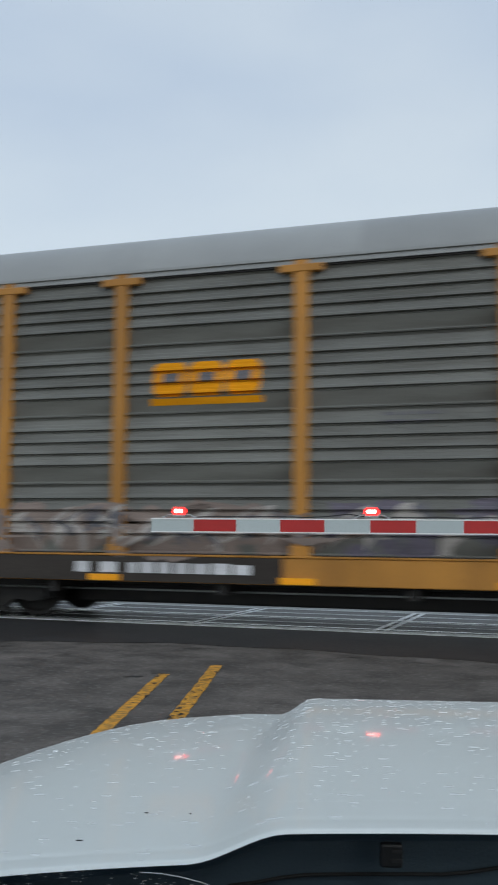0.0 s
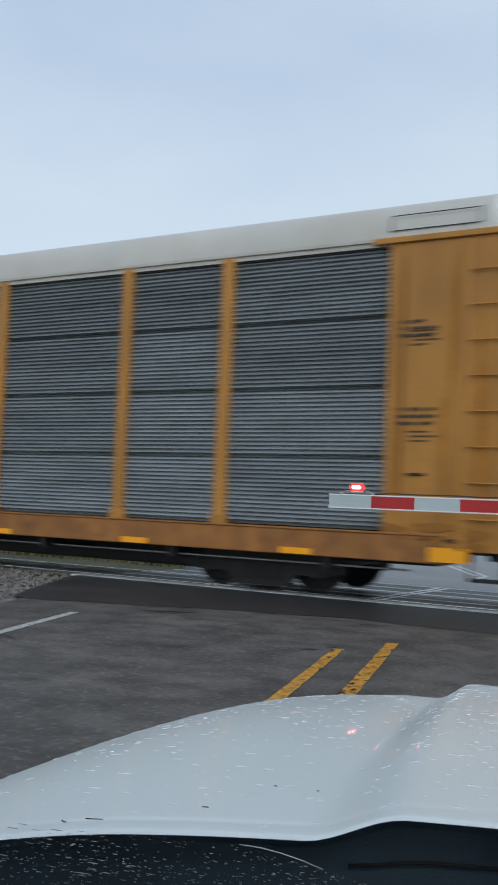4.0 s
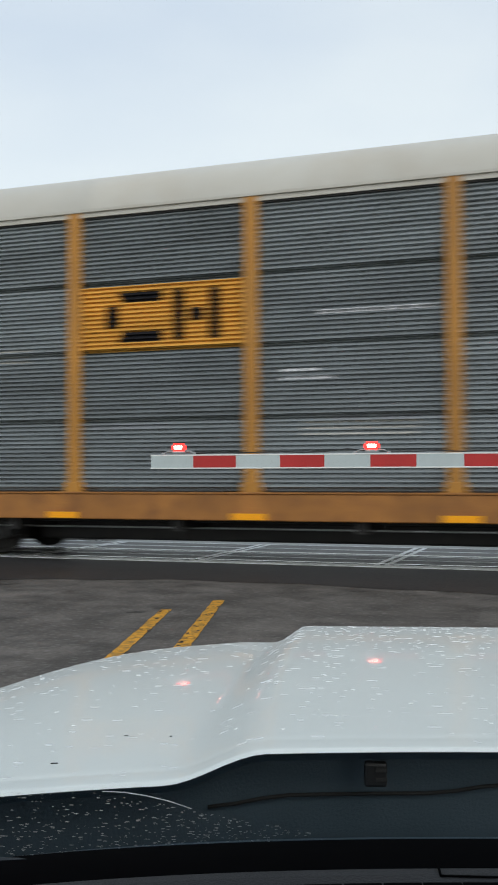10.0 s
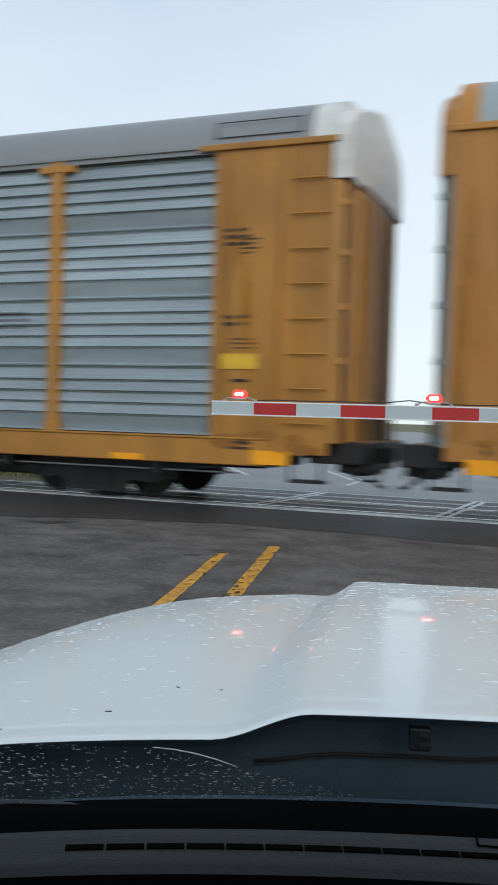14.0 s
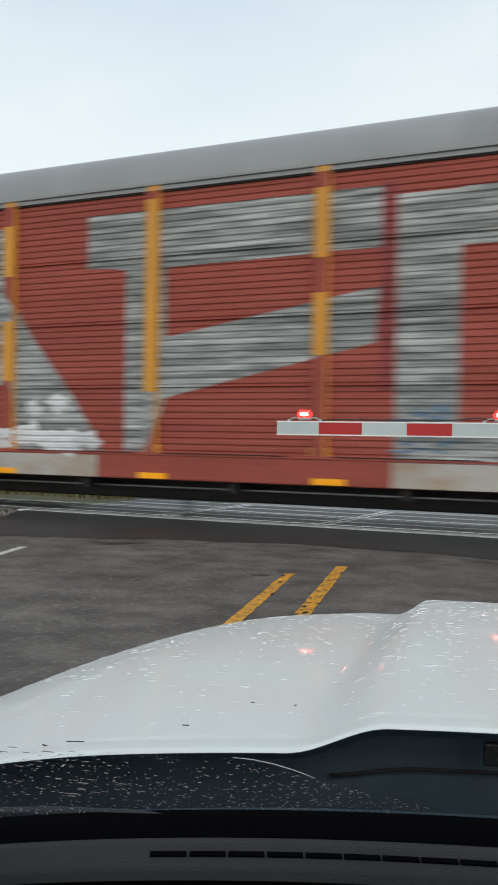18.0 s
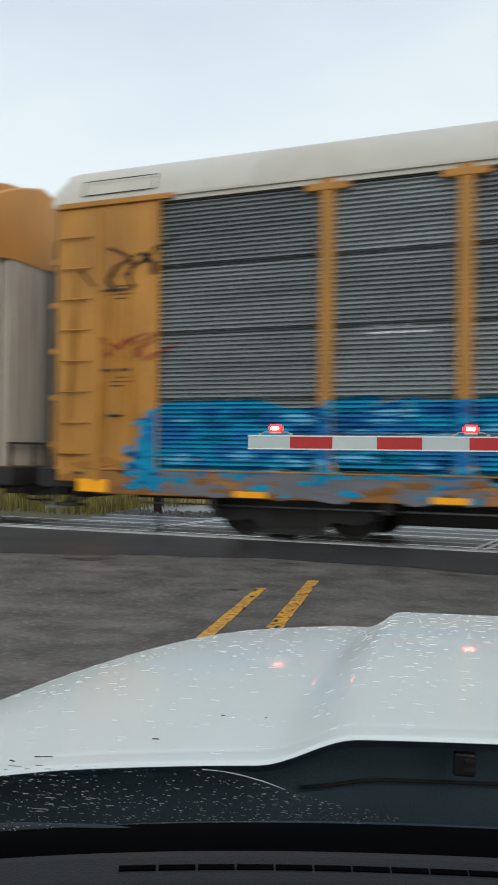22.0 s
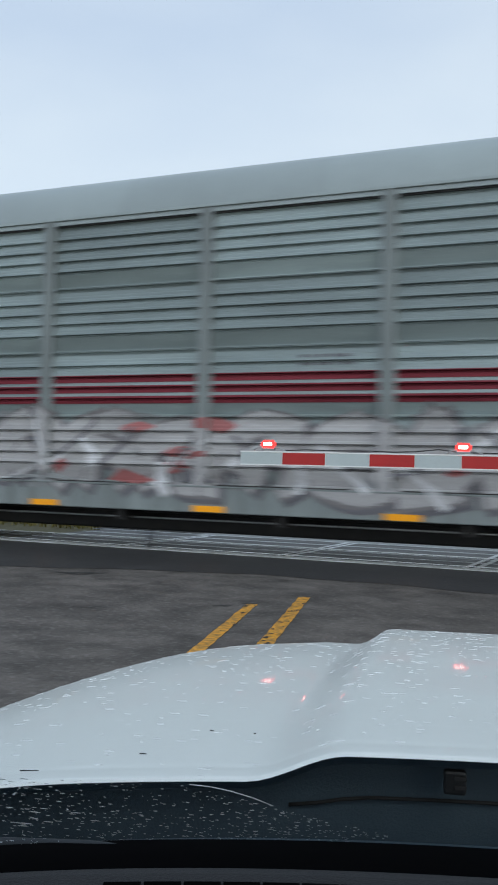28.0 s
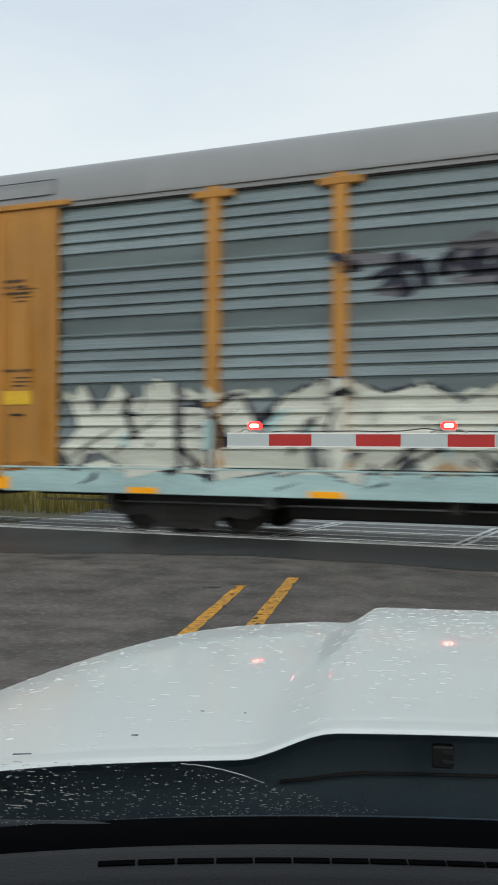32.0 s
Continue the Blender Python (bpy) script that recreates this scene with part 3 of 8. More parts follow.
part("gravel_bed", sheet_bm(14, 14, lambda a, b: (-24.0 + 14.0 * a + 4.0 * a * (1 - b) * 0.9, 5.2 + 7.2 * b, -0.03 - 0.02 * math.sin(9 * a) * math.sin(8 * b))), BALLAST, ground)
stuff("gravel", v2, f2, BALLAST, "loose grey gravel at the road edge", "gravel")
v, f = stones_bm(rs, 420, (-10.9, -8.6, 17.2, 18.4), (0.03, 0.09), lambda x, y: 0.0)
stuff("gravel", v, f, BALLAST, "dark stones heaped beyond the crossing", "gravel")


def grass_mesh(rnd, n, region, h):
    verts, faces = [], []
    for _ in range(n):
        x, y = rnd.uniform(region[0], region[1]), rnd.uniform(region[2], region[3])
        a, t = rnd.uniform(0, math.pi), rnd.uniform(*h)
        dx, dy = 0.02 * math.cos(a), 0.02 * math.sin(a)
        lx, ly = rnd.gauss(0, 0.25) * t, rnd.gauss(0, 0.25) * t
        b = len(verts)
        verts += [(x - dx, y - dy, -0.06), (x + dx, y + dy, -0.06), (x + dx * 0.6 + lx * 0.4, y + dy * 0.6 + ly * 0.4, t * 0.6), (x - dx * 0.6 + lx * 0.4, y - dy * 0.6 + ly * 0.4, t * 0.6), (x + lx, y + ly, t)]
        faces += [(b, b + 1, b + 2, b + 3), (b + 3, b + 2, b + 4)]
    return verts, faces


v, f = grass_mesh(rs, 9000, (-40.0, -10.9, 17.3, 23.5), (0.15, 0.5))
v2, f2 = grass_mesh(rs, 7000, (-90.0, -14.5, 23.5, 50.0), (0.2, 0.6))
f += [tuple(k + len(v) for k in q) for q in f2]
stuff("tall_grass", v + v2, f, GRASS, "tall dry yellow grass beyond the track", "grass")
v, f = grass_mesh(rs, 5000, (9.0, 40.0, 18.0, 45.0), (0.2, 0.6))
stuff("tall_grass", v, f, GRASS, "tall dry yellow grass on the far verge", "grass")

# short post at the far side of the crossing
POST_WOOD = mat("post_timber", srgb(70, 52, 46), 0.8, var=0.3, scale=3.0, stretch=(3, 3, 0.5), bump=0.5)
post = thing("marker_post", "short dark timber post with white feet beside the track", "post", at=(-9.95, 17.7, 0))
bm = bmesh.new()
add_box(bm, -0.085, 0.085, -0.085, 0.085, -0.1, 0.75)
bmesh.ops.bevel(bm, geom=bm.edges[:], offset=0.015, segments=2, affect="EDGES")
part("shaft", bm, POST_WOOD, post)
for s in (-1, 1):
    bm = tube_bm([(s * 0.11, -0.05, 0.17), (s * 0.16, -0.08, 0.0)], 0.018, 6)
    part("foot", bm, INK_WHITE, post)

# ---- crossing gate ----
GATE_WHITE = mat("reflective_sheet_white", srgb(178, 190, 193), 0.35, var=0.04, scale=3.0)
GATE_RED = mat("reflective_sheet_red", srgb(172, 38, 38), 0.32, var=0.08, scale=3.0)
GATE_RIM = mat("gate_arm_rim", srgb(226, 230, 230), 0.4, var=0.05)
LAMP_HOUSE = mat("lamp_housing_grey", srgb(150, 154, 156), 0.5, var=0.1)
LAMP_RED = lamp_mat("lamp_red_lit", (1.0, 0.022, 0.02), 3.2)
LAMP_CORE = lamp_mat("lamp_red_core", (1.0, 0.5, 0.44), 9.0)
CABLE = mat("cable_black", srgb(24, 24, 24), 0.5)
gate = thing("crossing_gate", "lowered red and white crossing gate with red lamps", "crossing gate", at=Matrix.Translation((-3.712, 8.38, 0)) @ Matrix.Rotation(radians(6.56), 4, "Z"))
TIP, ARM_T, ARM_H, PITCH = 0.0, 1.492, 0.132, 0.406
box("arm_core", (TIP + 0.004, 5.93, -0.022, 0.022, ARM_T - ARM_H + 0.006, ARM_T - 0.006), GATE_RIM, gate)
for z in (ARM_T - 0.011, ARM_T - ARM_H):
    box("arm_rim", (TIP, 5.93, -0.03, 0.03, z, z + 0.011), GATE_RIM, gate, bev=0.002)
for k in range(14):
    box("arm_stripe", (TIP + 0.004 + PITCH * k, TIP + PITCH * (k + 1) - 0.001, -0.027, -0.0225, ARM_T - ARM_H + 0.0115, ARM_T - 0.0115), GATE_RED if k % 2 else GATE_WHITE, gate, "red reflective stripe" if k % 2 else "white reflective stripe")
for lx in (0.265, 2.045, 3.88):
    lamp = part("lamp", box_mesh(0.12, 0.06, 0.018, 0.004), LAMP_HOUSE, gate, "grey lamp with a glowing red lens", (lx - 0.06, -0.03, ARM_T + 0.012))
    bm = bmesh.new()
    add_box(bm, -0.072, 0.072, -0.025, 0.025, 0.0, 0.075)
    bmesh.ops.bevel(bm, geom=bm.edges[:], offset=0.02, segments=3, affect="EDGES")
    part("lens", bm, LAMP_RED, lamp, "glowing red lens", (0.06, 0.03, 0.016))
    bm = bmesh.new()
    add_box(bm, -0.040, 0.040, -0.006, 0.006, 0.004, 0.036)
    bmesh.ops.bevel(bm, geom=bm.edges[:], offset=0.005, segments=2, affect="EDGES")
    part("lens_core", bm, LAMP_CORE, lamp, at=(0.06, 0.0005, 0.034))
    for s in (-1, 1):
        part("bracket", tube_bm([(s * 0.06, 0, 0.02), (s * 0.11, 0, 0.018), (s * 0.155, 0, -0.010)], 0.008, 6), LAMP_HOUSE, lamp, at=(0.06, 0.03, 0))
        part("screw", box_mesh(0.03, 0.03, 0.02, 0.004), LAMP_HOUSE, lamp, at=(0.06 + s * 0.15 - 0.015, 0.015, -0.012))
cab = [(0.43 + 0.2 * i, 0.012 * math.sin(i * 2.1), ARM_T + 0.010 + 0.010 * abs(math.sin(i * 1.3)) + (0.03 if i in (7, 15) else 0)) for i in range(26)]
part("cable", tube_bm(cab, 0.006, 6), CABLE, gate, "thin black cable along the arm")
part("mast", tube_bm([(6.3, 0.25, -0.05), (6.3, 0.25, 3.2)], 0.06, 14), LAMP_HOUSE, gate)
box("mechanism_box", (5.9, 6.7, -0.15, 0.5, 1.1, 1.8), LAMP_HOUSE, gate, bev=0.02)

# ---- the waiting car, from which the shot is taken ----
CAR_X = 0.35                                   # its centre line
CAR_WHITE = mat("car_paint_white_wet", srgb(222, 227, 223), 0.40, var=0.03, scale=1.5, coat=0.40, own=0.0)
PLASTIC = mat("cowl_plastic", srgb(60, 76, 86), 0.5, var=0.15, scale=6.0, fine=300.0, bump=0.15)
DASH = mat("dashboard_soft_plastic", srgb(19, 20, 23), 0.8, var=0.08, scale=5.0, fine=400.0, bump=0.25)
DARK = mat("black_trim", srgb(14, 15, 16), 0.5, var=0.2)
MATT_BLACK = mat("matt_black_trim", srgb(3, 3, 4), 0.9, var=0.2, spec=0.02)
TYRE = mat("tyre_rubber", srgb(26, 26, 26), 0.8, var=0.2)
car = thing("car", "white car with a wet bulged bonnet, waiting at the gate", "car", at=ROAD_M.copy())


def rear_y(x):
    d = x - CAR_X
    d = min(0.95, abs(d))
    return 1.0468 - 0.1236 * d ** 2 - 0.1707 * d ** 4


def smooth(a, b, x):
    t = min(1.0, max(0.0, (x - a) / (b - a)))
    return t * t * (3 - 2 * t)


def hood_z(x, y):
    xl = x if x < CAR_X else 2 * CAR_X - x
    u = y - 1.02
    k = min(1.0, max(0.0, y - 1.3))
    z = 1.0 - 0.0125 * u - 0.0462 * max(0.0, u) ** 2 - 0.3288 * max(0.0, -0.336 - xl) ** 2 - 0.4066 * max(0.0, -0.4703 - xl) ** 2 + 0.056 * min(0.0, xl + 0.2) * u
    z += (0.0288 + 0.0095 * u) * smooth(-0.165 + 0.045 * k, -0.058 + 0.03 * k, xl)
    if y > 2.5:
        z -= 0.9 * (y - 2.5) ** 2
    s = y - rear_y(x) - 0.008                   # a crease before the rolled rear edge
    z -= 0.0005 * math.exp(-((s - 0.043) / 0.009) ** 2) + 0.0015 * max(0.0, (0.010 - s) / 0.010) ** 2
    return z


def hood_pt(a, b):
    x = CAR_X - 1.12 + 2.24 * a
    y0 = rear_y(x) + 0.008
    y = y0 + (2.95 - 0.35 * (2 * a - 1) ** 2 - y0) * b
    z = hood_z(x, y)
    return (x, y, z - (0.0015 if b == 0 else 0.0))


part("hood", sheet_bm(170, 120, lambda a, b: hood_pt(a, b * b * 0.72 + b * 0.28)), CAR_WHITE, car, "wet white bonnet with a raised centre")
part("hood_lip", sheet_bm(120, 2, lambda a, b: (CAR_X - 1.0 + 2.0 * a, rear_y(CAR_X - 1.0 + 2.0 * a) + 0.007 + 0.02 * b, hood_z(CAR_X - 1.0 + 2.0 * a, rear_y(CAR_X - 1.0 + 2.0 * a) + 0.008) - 0.0025 - 0.012 * b)), PLASTIC, car, "dark seal under the bonnet's edge")


def along_prof(x, k, prof):
    """A point of a surface swept along the bonnet's rear edge; prof gives depth behind it and height."""
    k *= len(prof) - 1
    i = min(len(prof) - 2, int(k))
    f = k - i
    return (x, rear_y(x) + prof[i][0] * (1 - f) + prof[i + 1][0] * f, prof[i][1] * (1 - f) + prof[i + 1][1] * f)


COWL = ((0.06, 0.90), (0.02, 0.93), (-0.01, 0.945), (-0.03, 0.952), (-0.06, 0.955), (-0.10, 0.960), (-0.122, 0.962))
part("cowl", sheet_bm(100, 24, lambda a, b: along_prof(CAR_X - 1.25 + 2.5 * a, b, COWL)), PLASTIC, car, "black plastic cowl with rain on it")
part("bulkhead", sheet_bm(100, 4, lambda a, b: (CAR_X - 1.25 + 2.5 * a, rear_y(CAR_X - 1.25 + 2.5 * a) + 0.07, 0.88 + (hood_z(CAR_X - 1.25 + 2.5 * a, rear_y(CAR_X - 1.25 + 2.5 * a) + 0.07) - 0.89) * b)), PLASTIC, car)
nozzle = part("washer_nozzle", box_mesh(0.024, 0.012, 0.026, 0.003), DARK, car, "small black washer nozzle", (0.044, 1.058, 0.984))
for z in (0.006, 0.016):
    part("nozzle_ridge", box_mesh(0.013, 0.003, 0.005, 0.001), TYRE, nozzle, "", (0.011, -0.002, z))

SEAL = [(-0.125 + 0.03 * i, rear_y(-0.125 + 0.03 * i) + 0.064, 0.9545 + 0.010 * smooth(0, 3.0, i) + 0.010 * smooth(8, 11, i)) for i in range(29)]
part("cowl_seal", tube_bm(SEAL, 0.0022, 8), TYRE, car, "black rubber seal across the cowl")
for x, y, w, turn in ((-0.298, 1.070, 0.008, 8), (-0.242, 1.195, 0.005, -10), (-0.185, 1.194, 0.003, 20), (-0.405, 0.980, 0.02, 12), (-0.428, 0.967, 0.008, -30)):
    part("leaf_speck", box_mesh(w, 0.0022, 0.001, 0.0003), TYRE, car, "dark wet scrap of leaf on the bonnet", at=pose(x, y, hood_z(x, y) - 0.0002, 0, 0, turn))


def base_y(x):
    return rear_y(x) - 0.105


# windscreen with a black edge band at its foot
GLASS = bpy.data.materials.new("windscreen_glass")
GLASS.use_nodes = True
gn, gl = GLASS.node_tree.nodes, GLASS.node_tree.links
gn.clear()
g_out, g_mix, g_tr, g_gl, g_fr = (gn.new("ShaderNode" + k) for k in ("OutputMaterial", "MixShader", "BsdfTransparent", "BsdfGlossy", "Fresnel"))
g_tr.inputs["Color"].default_value = (0.97, 0.985, 0.98, 1)
g_gl.inputs["Roughness"].default_value = 0.02
g_half = gn.new("ShaderNodeMath")
g_half.operation = "MULTIPLY"
g_half.inputs[1].default_value = 0.35
g_fr.inputs["IOR"].default_value = 1.2
gl.new(g_fr.outputs[0], g_half.inputs[0])
gl.new(g_half.outputs[0], g_mix.inputs[0])
gl.new(g_tr.outputs[0], g_mix.inputs[1])
gl.new(g_gl.outputs[0], g_mix.inputs[2])
gl.new(g_mix.outputs[0], g_out.inputs["Surface"])


def pane(x, h, lift=0.0):
    """A point of the windscreen, h up its slope."""
    return Vector((x, base_y(x) - 1.30 * h + 0.61 * lift, 0.968 + h + 0.79 * lift))


ws = part("windscreen", sheet_bm(60, 20, lambda a, b: pane(CAR_X - 0.92 + 1.84 * a, 0.66 * b)), GLASS, car, "clear windscreen with raindrops low down")
ws.visible_shadow = False
DASH_PROF = ((-0.10, 0.945), (-0.12, 0.975), (-0.135, 0.988), (-0.205, 0.990), (-0.212, 0.996), (-0.235, 1.001), (-0.285, 1.001), (-0.295, 0.996), (-0.305, 0.990), (-0.318, 0.992), (-0.36, 0.994), (-0.46, 0.975), (-0.60, 0.92), (-0.72, 0.82), (-0.76, 0.60))
dash = part("dashboard", sheet_bm(90, 70, lambda a, b: along_prof(CAR_X - 0.92 + 1.84 * a, b, DASH_PROF)), DASH, car, "dark grey soft plastic dashboard")
part("windscreen_band", sheet_bm(90, 4, lambda a, b: along_prof(CAR_X - 0.92 + 1.84 * a, b, ((-0.133, 0.990), (-0.16, 0.994), (-0.19, 0.994), (-0.207, 0.9925)))), MATT_BLACK, car, "black trim at the windscreen's foot")
part("seam_groove", sheet_bm(90, 2, lambda a, b: along_prof(CAR_X - 0.92 + 1.84 * a, b, ((-0.295, 0.9975), (-0.305, 0.9925), (-0.316, 0.9935)))), MATT_BLACK, dash, "dark groove across the dashboard")
for i in range(28):
    x = -0.229 + 0.0305 * i
    yv = rear_y(x + 0.014) - 0.257
    bm = bmesh.new()
    add_box(bm, 0, 0.0292, -0.0042, 0.0042, -0.004, 0.0012)
    slope = (rear_y(x + 0.04) - rear_y(x)) / 0.04
    part("vent_slot", bm, MATT_BLACK, dash, at=Matrix.Translation((x, yv - slope * 0.014, 1.001)) @ Matrix.Rotation(math.atan(slope), 4, "Z"))
bm = bmesh.new()
for x0, y0, x1, y1 in ((0, 0, 0.0018, 0.032), (0, 0, 0.2, 0.0018), (0.198, 0, 0.2, 0.032)):
    add_box(bm, x0, x1, y0, y1, 0, 0.001)
part("lid_seam", bm, MATT_BLACK, dash, at=(0.09, 0.797, 1.0015))

# wiper: its pivot at the left of the cowl, lying along the cowl at rest
WIPER = mat("wiper_painted_steel", srgb(22, 30, 36), 0.6, var=0.15, scale=8.0)
wiper = part("wiper_arm", tube_bm([(0, 0, 0), (0.05, 0.012, -0.006), (0.12, 0.032, -0.010), (0.22, 0.056, -0.010), (0.33, 0.074, -0.010), (0.46, 0.084, -0.008), (0.60, 0.088, -0.004)], 0.0075, 8), WIPER, car, "dark windscreen wiper arm")
bm = bmesh.new()
vs = [bm.verts.new(p) for p in ((0.02, -0.004, -0.012), (0.34, 0.040, -0.012), (0.46, 0.082, -0.012), (0.22, 0.060, -0.012), (0.08, 0.022, -0.012), (0.02, -0.004, 0.004), (0.34, 0.040, 0.004), (0.46, 0.082, 0.004), (0.22, 0.060, 0.004), (0.08, 0.022, 0.004))]
bm.faces.new(vs[:5])
bm.faces.new(vs[9:4:-1])
for i in range(5):
    j = (i + 1) % 5
    bm.faces.new((vs[i], vs[5 + i], vs[5 + j], vs[j]))
bmesh.ops.recalc_face_normals(bm, faces=bm.faces[:])
part("wiper_shroud", bm, WIPER, wiper, "dark plastic root of the wiper arm")
bm = bmesh.new()
add_box(bm, 0.14, 0.84, 0.032, 0.054, -0.010, 0.012)
bmesh.ops.bevel(bm, geom=bm.edges[:], offset=0.005, segments=2, affect="EDGES")
part("wiper_blade", bm, MATT_BLACK, wiper, "black rubber wiper blade")
# plain shell that closes the car round the camera
box("roof_panel", (CAR_X - 0.70, CAR_X + 0.70, -1.45, 0.13, 1.62, 1.68), CAR_WHITE, car, bev=0.02)
for s in (-1, 1):
    part("pillar", tube_bm([(CAR_X + s * 0.90, 0.74, 0.98), (CAR_X + s * 0.70, 0.08, 1.66)], 0.04, 8), DARK, car)
    x = CAR_X + s * 0.98
    box("door", (min(x, x - s * 0.1), max(x, x - s * 0.1), -1.4, 0.70, 0.35, 0.97), CAR_WHITE, car, bev=0.03)
    box("fender", (min(CAR_X + s * 1.06, CAR_X + s * 0.8), max(CAR_X + s * 1.06, CAR_X + s * 0.8), 0.70, 2.4, 0.55, 0.70), CAR_WHITE, car, bev=0.03)
    for y in (1.75, -1.75):
        wheel = part("wheel", disc_mesh(0.38, 0.24, 28), TYRE, car, at=pose(CAR_X + s * 0.86, y, 0.385, 0, 0, 90 if s > 0 else -90))
        part("rim", disc_mesh(0.25, 0.02, 20), LAMP_HOUSE, wheel, at=(0, -0.11, 0))
box("front_bumper", (CAR_X - 1.0, CAR_X + 1.0, 2.55, 2.85, 0.35, 0.72), CAR_WHITE, car, bev=0.05)
box("cab_floor", (CAR_X - 0.9, CAR_X + 0.9, -1.6, 2.5, 0.40, 0.50), DARK, car)
box("rear_body", (CAR_X - 1.0, CAR_X + 1.0, -2.6, -1.45, 0.40, 1.66), CAR_WHITE, car, bev=0.06)

# rain on the bonnet and on the unwiped foot of the glass
WATER = bpy.data.materials.new("rain_water")
WATER.use_nodes = True
wb = WATER.node_tree.nodes["Principled BSDF"]
wb.inputs["Base Color"].default_value = (0.62, 0.67, 0.70, 1)
wb.inputs["Roughness"].default_value, wb.inputs["IOR"].default_value = 0.32, 1.33
wb.inputs["Transmission Weight"].default_value = 1.0


# half-opaque water; its white base colour stands in for bright sky highlights
BEADS = bpy.data.materials.new("rain_beads_whitened")
BEADS.use_nodes = True
bb = BEADS.node_tree.nodes["Principled BSDF"]
bb.inputs["Base Color"].default_value = (0.93, 0.95, 0.96, 1)
bb.inputs["Roughness"].default_value, bb.inputs["Coat Weight"].default_value, bb.inputs["Transmission Weight"].default_value = 0.06, 1.0, 0.35
bb.inputs["IOR"].default_value = 1.33


def bead(verts, faces, p, ux, uy, uz, rx, ry, h):
    """A flat drop at p on a surface spanned by ux and uy."""
    b, n = len(verts), 8
    for ring, hh in ((1.0, 0.0), (0.72, 0.7)):
        for k in range(n):
            a = 2 * math.pi * k / n
            verts.append(tuple(p + ux * (rx * ring * math.cos(a)) + uy * (ry * ring * math.sin(a)) + uz * (h * hh)))
    verts.append(tuple(p + uz * h))
    for k in range(n):
        j = (k + 1) % n
        faces.append((b + k, b + j, b + n + j, b + n + k))
        faces.append((b + n + k, b + n + j, b + 2 * n))


rd = random.Random(11)
v, f = [], []
for _ in range(2100):
    x = rd.uniform(-0.80, 0.75)
    y = rear_y(x) + 0.01 + (2.5 - rear_y(x)) * rd.random() ** 0.8
    if x < -0.12 and rd.random() < 0.35:
        continue
    z = hood_z(x, y)
    nx, ny = -(hood_z(x + 0.01, y) - z) / 0.01, -(hood_z(x, y + 0.01) - z) / 0.01
    nz = Vector((nx, ny, 1)).normalized()
    ux = Vector((1, 0, nx * -1)).normalized()
    r = rd.uniform(0.0008, 0.0024)
    bead(v, f, Vector((x, y, z - 0.0004)), ux, nz.cross(ux), nz, r * rd.uniform(1.2, 5.0), r, r * 0.6)
stuff("rain_drops", v, f, BEADS, "raindrops on the white bonnet, whitened for sky highlights", "raindrops").matrix_basis = ROAD_M
v, f = [], []
nrm = Vector((0, 0.61, 0.79))
for _ in range(1700):
    x = rd.uniform(-0.56, 0.0)
    h = 0.008 + 0.105 * rd.random() ** 1.15 * (1.0 if x < -0.19 else max(0.25, 1.0 - (x + 0.19) * 4.2))
    if x > -0.10 and rd.random() < (x + 0.10) * 9:
        continue
    r = rd.uniform(0.00025, 0.0008)
    bead(v, f, pane(x, h, 0.0005), Vector((1, 0, 0)), Vector((0, -0.79, 0.61)), nrm, r * rd.uniform(1.0, 3.2), r, r * 0.3)
for _ in range(90):                             # larger, running drops at the corner of the glass
    x = rd.uniform(-0.58, -0.26)
    r = rd.uniform(0.0006, 0.0013)
    bead(v, f, pane(x, rd.uniform(0.05, 0.125), 0.0005), Vector((1, 0, 0)), Vector((0, -0.79, 0.61)), nrm, r * rd.uniform(2.5, 6.0), r, r * 0.28)
stuff("rain_drops", v, f, WATER, "clear raindrops low on the windscreen", "raindrops").matrix_basis = ROAD_M
part("wipe_mark", tube_bm([pane(x, h, 0.0006) for x, h in ((-0.1686, 0.1065), (-0.1528, 0.1036), (-0.1375, 0.0975), (-0.1223, 0.0889), (-0.1071, 0.0772))], 0.0004, 6), BEADS, ws, "pale line of water at the edge of the wiped glass")

# ---- the train: enclosed auto-carrier railcars ----
LEN, PITCH_CAR, FACE = 27.20, 28.5785, -1.60
POSTS = (4.68, 6.64, 9.44, 12.26, 15.10, 17.92, 20.72, 22.68)
END_IN, END_R = 1.96, 1.80
BAYS = list(zip((END_IN,) + POSTS, POSTS + (LEN - END_R,)))
Z_SILL, Z_EAVE, ROWS_N = 1.05, 5.14, 4
ROW_H = (Z_EAVE - Z_SILL) / ROWS_N


